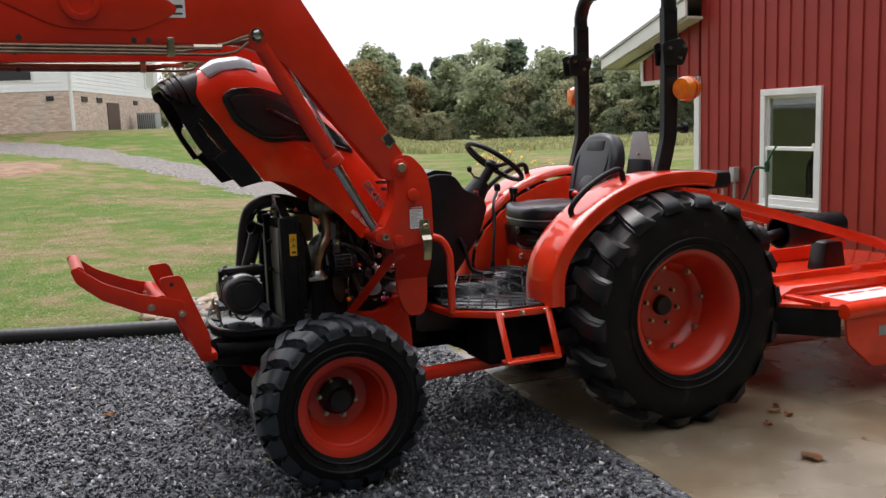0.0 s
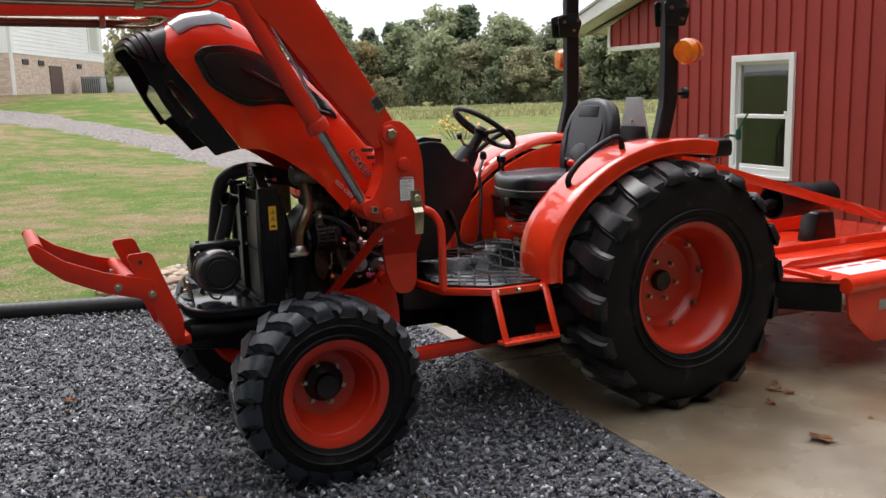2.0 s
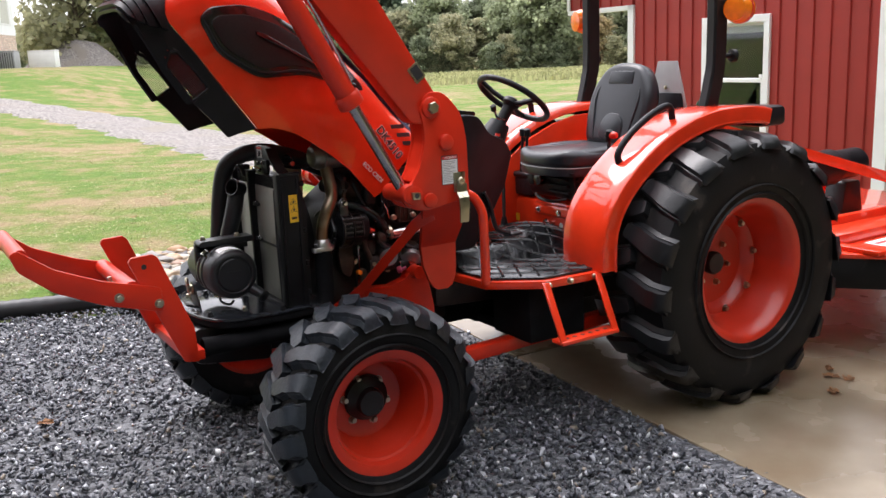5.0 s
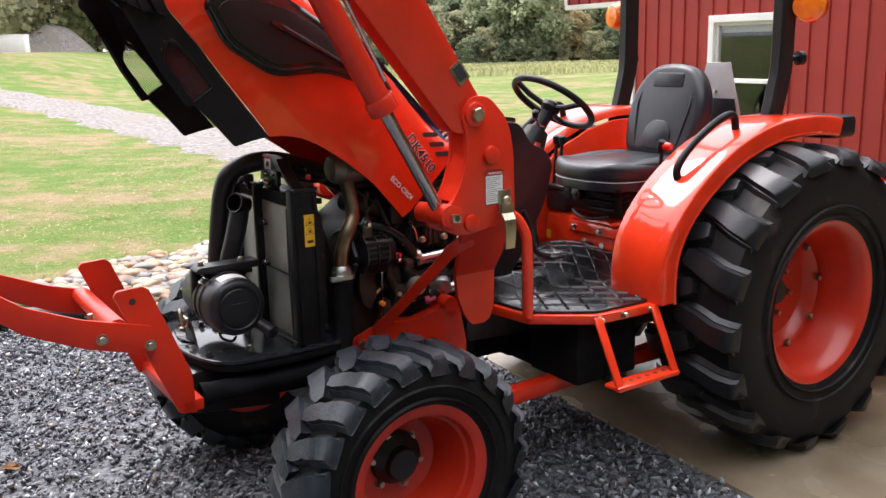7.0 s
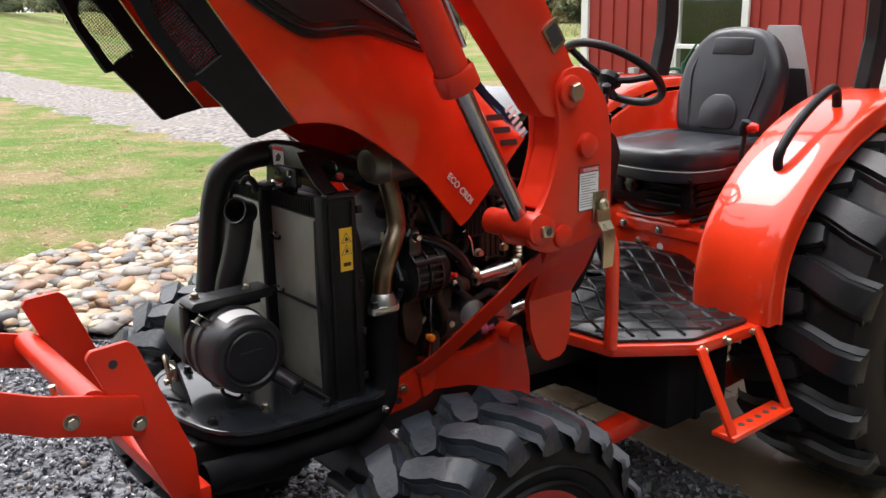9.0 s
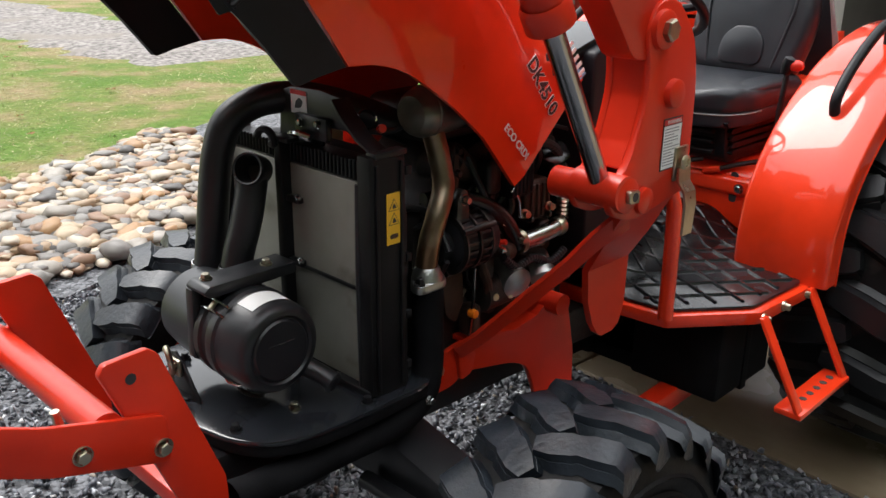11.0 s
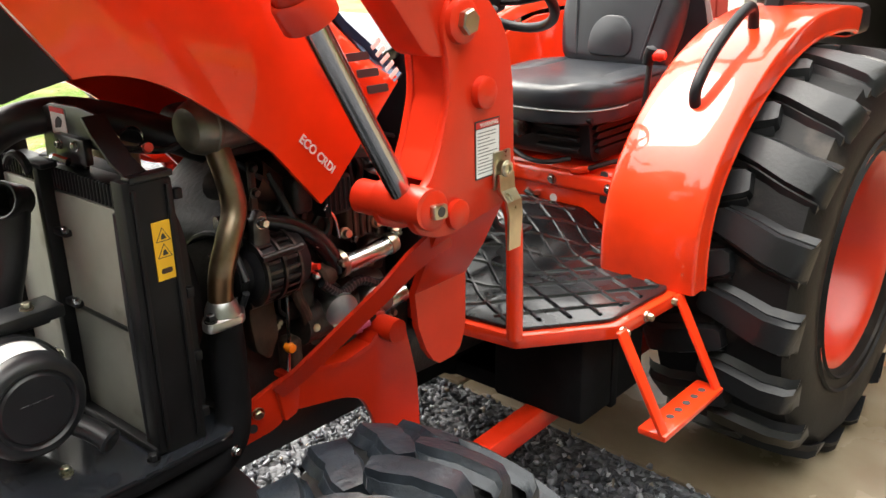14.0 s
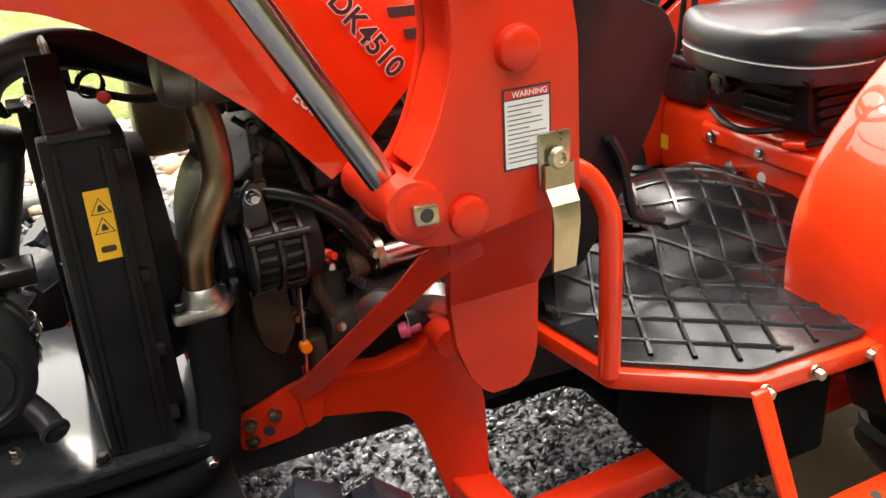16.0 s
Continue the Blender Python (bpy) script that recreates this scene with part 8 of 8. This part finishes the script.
# ---- woods ----
def tree_mesh(kind, height, rng):
    """Trunk with limbs, and a crown of many small leaf clumps."""
    bm = bmesh.new()
    tube([(0, 0, -0.4), (0.05, 0.03, height * 0.3), (-0.06, 0.05, height * 0.65), (0.02, 0, height * 0.93)], height * 0.022, 7, bm, smooth=3, r2=0.03)
    tips = []
    limbs = 46 if kind != "pine" else 40
    for i in range(limbs):
        h = height * rng.uniform(0.05 if kind != "pine" else 0.18, 0.93)
        a = rng.uniform(0, 6.28)
        frac = (h / height)
        if kind == "pine":
            reach = height * 0.22 * (1.12 - frac)
            dz = -0.02 * height * rng.uniform(-1, 1)
        else:
            reach = height * 0.36 * math.sin(min(1.0, (1.12 - frac) * 1.25) * 1.57) * rng.uniform(0.6, 1.1)
            dz = height * rng.uniform(0.03, 0.13)
        end = Vector((math.cos(a) * reach, math.sin(a) * reach, h + dz))
        tube([(0, 0, h - 0.3), end * 0.5 + Vector((0, 0, (h - 0.2) * 0.5)), end], height * 0.007, 4, bm, r2=0.015)
        tips.append((end, reach))
    trunk = bm
    cl, out, per = [], [], (50 if kind != "bare" else 30)
    for end, reach in tips:
        for t in (0.3, 0.62, 0.86, 1.05):
            c = Vector((end.x * t, end.y * t, end.z - (1 - t) * 0.5))
            r = height * (0.112 if kind != "pine" else 0.065) * rng.uniform(0.6, 1.4)
            p = rng.normal(size=(per // 3 * 2, 3))
            p /= np.linalg.norm(p, axis=1)[:, None]
            out.append(p.copy())
            p *= (rng.uniform(0.35, 1.0, len(p)) ** 0.5)[:, None] * r * np.array([1.1, 1.1, 0.75])
            cl.append(p + np.array(c))
    P = np.concatenate(cl)
    n = len(P)
    s = height * 0.0185 * rng.uniform(0.5, 1.5, n)
    quad = np.array([[-1, -0.6, 0], [0.9, -0.7, 0.15], [1, 0.6, -0.1], [-0.8, 0.8, 0.1]])
    # leaves face outward and up from their clump
    N = np.concatenate(out) + np.array([0, 0, 0.7]) + rng.normal(0, 0.7, (n, 3))
    N /= np.linalg.norm(N, axis=1)[:, None]
    T = np.cross(N, rng.normal(size=(n, 3)))
    T /= np.linalg.norm(T, axis=1)[:, None]
    V = np.einsum("nij,vj->nvi", np.stack([T, np.cross(N, T), N], -1), quad) * s[:, None, None] + P[:, None]
    F = np.arange(n * 4).reshape(n, 4)
    return trunk, V.reshape(-1, 3), F


def make_tree(kind, height, leaf, label, seed):
    rng = np.random.default_rng(seed)
    trunk, V, F = tree_mesh(kind, height, rng)
    t = thing("tree", label, "tree", pose(0, -300 - seed, 0))
    part("trunk", trunk, M["bark"], t)
    crown = raw_mesh("crown", V, F, leaf, t, "", "")
    return t


kinds = [make_tree("broad", 10.0, LEAVES[2], "green broadleaf tree at the field's far edge", 1),
         make_tree("broad", 9.0, LEAVES[1], "olive-green broadleaf tree at the field's far edge", 2),
         make_tree("pine", 11.5, LEAVES[4], "tall dark pine in the woods", 3),
         make_tree("broad", 8.5, LEAVES[3], "autumn-brown tree at the field's far edge", 4),
         make_tree("broad", 9.5, LEAVES[0], "dark green tree in the woods", 5)]
placed = []
rng = np.random.default_rng(12)


def plant(k, x, y, s, first):
    z = float(ground_z(x, y)) - 0.1
    m = pose(x, y, z, 0, 0, rng.uniform(0, 360))
    if k not in first:
        first[k] = True
        kinds[k].matrix_basis = m @ Matrix.Scale(s, 4)
        return
    t = copy_thing(kinds[k], m)
    t.matrix_basis = m @ Matrix.Scale(s, 4)
    tagged(t, group="woods beyond the field")


first = {}
# front row of the woods, then darker taller rows behind
for az in np.arange(-17.0, 33.0, 1.5):
    d = 116 + rng.uniform(-4, 5)
    a = radians(az + rng.uniform(-0.5, 0.5))
    low = 0.55 if az < -6 else 1.0
    k = rng.choice([0, 1, 1, 3, 0, 3 if az > 2 else 1])
    plant(int(k), d * math.sin(a), d * math.cos(a), rng.uniform(0.68, 1.12) * low, first)
for az in np.arange(-15.0, 34.0, 1.5):
    d = 127 + rng.uniform(-4, 6)
    a = radians(az + rng.uniform(-0.6, 0.6))
    low = 0.55 if az < -6 else (0.8 if az < -1 else 1.0)
    k = rng.choice([2, 2, 2, 4, 0])
    plant(int(k), d * math.sin(a), d * math.cos(a), rng.uniform(0.95, 1.3) * low, first)
for az in np.arange(-16.0, 34.0, 1.0):
    d = 112 + rng.uniform(-2, 2)
    a = radians(az + rng.uniform(-0.5, 0.5))
    plant(int(rng.choice([0, 1, 4, 3 if az > 4 else 1])), d * math.sin(a), d * math.cos(a), rng.uniform(0.25, 0.5), first)
# unseen trees behind the barn and round the yard, added to block low sky
for az in np.arange(70.0, 296.0, 6.0):
    d = 21 + rng.uniform(-2, 4)
    a = radians(az + rng.uniform(-1, 1))
    plant(int(rng.choice([0, 1, 2, 4])), d * math.sin(a), d * math.cos(a), rng.uniform(1.7, 2.15), first)
# trees beside the house
plant(1, -15.0, 62.0, 1.05, first)
plant(0, -13.0, 66.0, 0.95, first)
plant(4, -12.0, 90.0, 0.6, first)

# sapling beside a bare patch of dirt
sap = thing("sapling", "thin bare sapling beside a dirt patch", "sapling", pose(-14.04, 26.94, float(ground_z(-14.04, 26.94))))
bm = tube([(0, 0, -0.1), (0.02, 0, 0.7), (0.06, 0.02, 1.5)], 0.022, 6, r2=0.006)
rs = random.Random(4)
for i in range(22):
    h = rs.uniform(0.2, 1.35)
    a = rs.uniform(0, 6.28)
    tube([(0.035 * h, 0, h), (0.26 * math.cos(a), 0.26 * math.sin(a), h + 0.32)], 0.008, 4, bm, r2=0.003)
part("trunk", bm, M["bark"], sap)
bm = bmesh.new()
rings = []
for k, f in enumerate((0.12, 0.4, 0.65, 0.85, 0.95, 1.0)):
    ring = []
    for i in range(40):
        a = 2 * math.pi * i / 40
        w = 1 + 0.30 * noise.noise(Vector((math.cos(a) * 1.6, math.sin(a) * 1.6, 3.0)))
        x, y = -13.1 + 1.9 * f * w * math.cos(a), 26.3 + 2.3 * f * w * math.sin(a)
        ring.append(bm.verts.new((x, y, float(ground_z(x, y)) + (0.05 if k < 4 else (0.02, -0.06)[k - 4]) + 0.03 * noise.noise(Vector((x * 2, y * 2, 0))))))
    rings.append(ring)
for r0, r1 in zip(rings, rings[1:]):
    for i in range(40):
        bm.faces.new((r0[i], r0[(i + 1) % 40], r1[(i + 1) % 40], r1[i]))
bm.faces.new(rings[0])
tagged(part("dirt_patch", bm, M["dirt"], None, "", 60), "bare red-brown dirt patch on the lawn", "dirt", kind="structure")

# grass blades on the near lawn
rng = np.random.default_rng(8)
n = 120000
r = 7.45 + (rng.uniform(0, 1, n) ** 1.7) * 15
x = rng.uniform(-1, 1, n) * (2.5 + r * 0.45) - r * 0.18
keep = np.sin(x * 1.3 + np.sin(r * 0.7) * 2) * np.cos(r * 0.9 + x * 0.4) + rng.uniform(-0.9, 0.9, n) > -0.25
x, r = x[keep], r[keep]
rock_across = (x + 2.05) * 0.70 - (r - 7.75) * 0.71
keep = ~(rock_across > -0.80)
x, r = x[keep], r[keep]
n = len(x)
h = rng.uniform(0.006, 0.018, n)
a = rng.uniform(0, 6.28, n)
w = rng.uniform(0.003, 0.007, n) * (1 + (r - 7) * 0.12)
z = ground_z(x, r) - 0.004
bx, by = np.cos(a) * w, np.sin(a) * w
lx, ly = rng.normal(0, 0.04, n), rng.normal(0, 0.04, n)
V = np.stack([np.stack([x - bx, r - by, z], -1), np.stack([x + bx, r + by, z], -1), np.stack([x + lx, r + ly, z + h], -1)], 1)
raw_mesh("grass", V.reshape(-1, 3), np.arange(n * 3).reshape(n, 3), M["blade"], None, "stuff", "short patchy green and straw-coloured grass", "grass")

# yellow flowers standing in the field
fl = thing("wildflowers", "tall yellow wildflowers at the field's edge", "flowers", pose(2.2, 31.0, float(ground_z(2.2, 31.0))))
rs = random.Random(9)
for i in range(26):
    x, y, h = rs.gauss(0, 0.45), rs.gauss(0, 0.3), rs.uniform(0.3, 0.8)
    stem = part("stem", tube([(x * 0.5, y * 0.5, 0), (x * 0.8, y * 0.8, h * 0.55), (x, y, h)], 0.012, 5, r2=0.005), LEAVES[2], fl)
    bf = bmesh.new()
    for k in range(4):
        lathe([(0, 0.0), (0.006, 0.03), (0.016, 0.045), (0.022, 0.03), (0.028, 0.0)], (x + rs.gauss(0, 0.05), y + rs.gauss(0, 0.05), h + rs.uniform(-0.14, 0.05)), (rs.gauss(0, 0.4), rs.gauss(0, 0.4), 1), 8, bf)
    part("blossom", bf, M["yellow"], stem, "yellow blossom")

# river-stone bed
RIVER = stone_shapes(6, 0.46, np.random.default_rng(5), 2)
rng = np.random.default_rng(6)
n = 4600
al, ac = rng.uniform(-0.35, 5.0, n), rng.uniform(-1.0, 1.0, n)
wide = 0.78 + 0.10 * np.sin(al * 3.1)
ax = -2.05 + 0.71 * al + 0.70 * ac * wide
ay = 7.75 + 0.70 * al - 0.71 * ac * wide
keep = (ax < apron_edge(ay) + 0.6) & (ay > 6.9)
ax, ay = ax[keep], ay[keep]
size = rng.uniform(0.027, 0.058, len(ax)) * rng.choice([1, 1, 1.25, 1.6], len(ax))
az = np.maximum(ground_z(ax, ay), 0) + 0.01 + size * 0.25 + rng.uniform(0, 0.05, len(ax))
rock_bed = part("rock_bed", prism([(-2.75, 8.0), (-2.2, 7.4), (-1.5, 6.95), (1.9, 10.4), (1.0, 12.0)], -0.1, 0.015, "z"), M["gravel_bed"], None)
tagged(rock_bed, "bed of rounded tan and grey river stones", "rock bed", kind="structure")
order = np.argsort((ax + 1.4) ** 2 + (ay - 7.8) ** 2)
near, rest = order[:300], order[300:]
scatter_stones("river_stones", np.stack([ax, ay], 1)[rest], az[rest], size[rest], RIVER, M["river"], rock_bed, "rounded tan and grey river stones", False, 7)
meshes = []
for co, fa in RIVER:
    me = bpy.data.meshes.new("river_stone")
    me.from_pydata(co.tolist(), [], fa.tolist())
    me.materials.append(M["river_one"])
    me.shade_smooth()
    meshes.append(me)
for i in near:
    ob = new("river_stone", meshes[int(rng.integers(0, 6))])
    ob.parent = rock_bed
    s = size[i] * rng.uniform(0.8, 1.25, 3)
    ob.matrix_basis = pose(ax[i], ay[i], az[i], rng.uniform(-15, 15), rng.uniform(-15, 15), rng.uniform(0, 360)) @ Matrix.Diagonal((*s, 1))


# fallen leaves
def leaf(x, y, z, s, seed):
    rs = random.Random(seed)
    bm = bmesh.new()
    k = 14
    rim = []
    for i in range(k):
        a = 2 * math.pi * i / k
        r = s * (0.55 + 0.45 * abs(math.cos(a * 2.5))) * rs.uniform(0.85, 1.1)
        rim.append(bm.verts.new((r * math.cos(a), r * 0.7 * math.sin(a), rs.uniform(0.002, 0.35) * s)))
    c = bm.verts.new((0, 0, 0.004))
    for i in range(k):
        bm.faces.new((c, rim[i], rim[(i + 1) % k]))
    bmesh.ops.solidify(bm, geom=bm.faces, thickness=0.0015)
    ob = part("fallen_leaf", bm, M["dry_leaf"], None, m=pose(x, y, z, 0, 0, rs.uniform(0, 360)))
    tagged(ob, "dry curled brown leaf lying on the ground", "leaf", "fallen leaves")


for i, (x, y, s) in enumerate([(1.738, 4.16, 0.075), (1.812, 4.855, 0.05), (1.709, 4.656, 0.045), (1.87, 4.80, 0.045), (-2.003, 5.172, 0.05), (1.86, 4.95, 0.035), (2.1, 4.4, 0.02),
                               (-0.1, 3.72, 0.03), (0.45, 3.6, 0.03), (-1.2, 3.5, 0.04), (0.15, 3.3, 0.03)]):
    leaf(x, y, 0.004 if x > apron_edge(y) else 0.018, s, i)

# a few leaves and clods on the lawn
for i, (x, y, s) in enumerate([(-2.21, 9.24, 0.045), (-1.78, 8.77, 0.035), (-2.38, 9.86, 0.03), (-1.63, 8.48, 0.04), (-2.58, 12.76, 0.05), (-2.3, 13.93, 0.06), (-1.08, 12.25, 0.05), (-2.03, 15.79, 0.06), (-2.71, 11.18, 0.05), (-1.75, 10.52, 0.045), (-2.15, 14.84, 0.05), (-1.41, 13.38, 0.05), (-1.54, 9.71, 0.035), (-1.86, 11.24, 0.04)]):
    leaf(x, y, float(ground_z(x, y)) + 0.03, s, 40 + i)

# nearest crushed stones as single pieces
rng = np.random.default_rng(21)
meshes = []
for co, fa in GRAVEL_SHAPES:
    me = bpy.data.meshes.new("gravel_stone")
    me.from_pydata(co.tolist(), [], fa.tolist())
    me.materials.append(M["gravel_one"])
    meshes.append(me)
for i in range(290):
    y = rng.uniform(3.3, 4.6)
    x = rng.uniform(-1.2, apron_edge(y) - 0.05)
    s = rng.uniform(0.012, 0.022)
    ob = new("gravel_stone", meshes[int(rng.integers(0, 7))])
    ob.parent = gravel_yard
    ob.matrix_basis = pose(x, y, 0.006 + s * 0.3, *rng.uniform(0, 360, 3)) @ Matrix.Diagonal((s, s * rng.uniform(0.7, 1), s * rng.uniform(0.6, 1), 1))
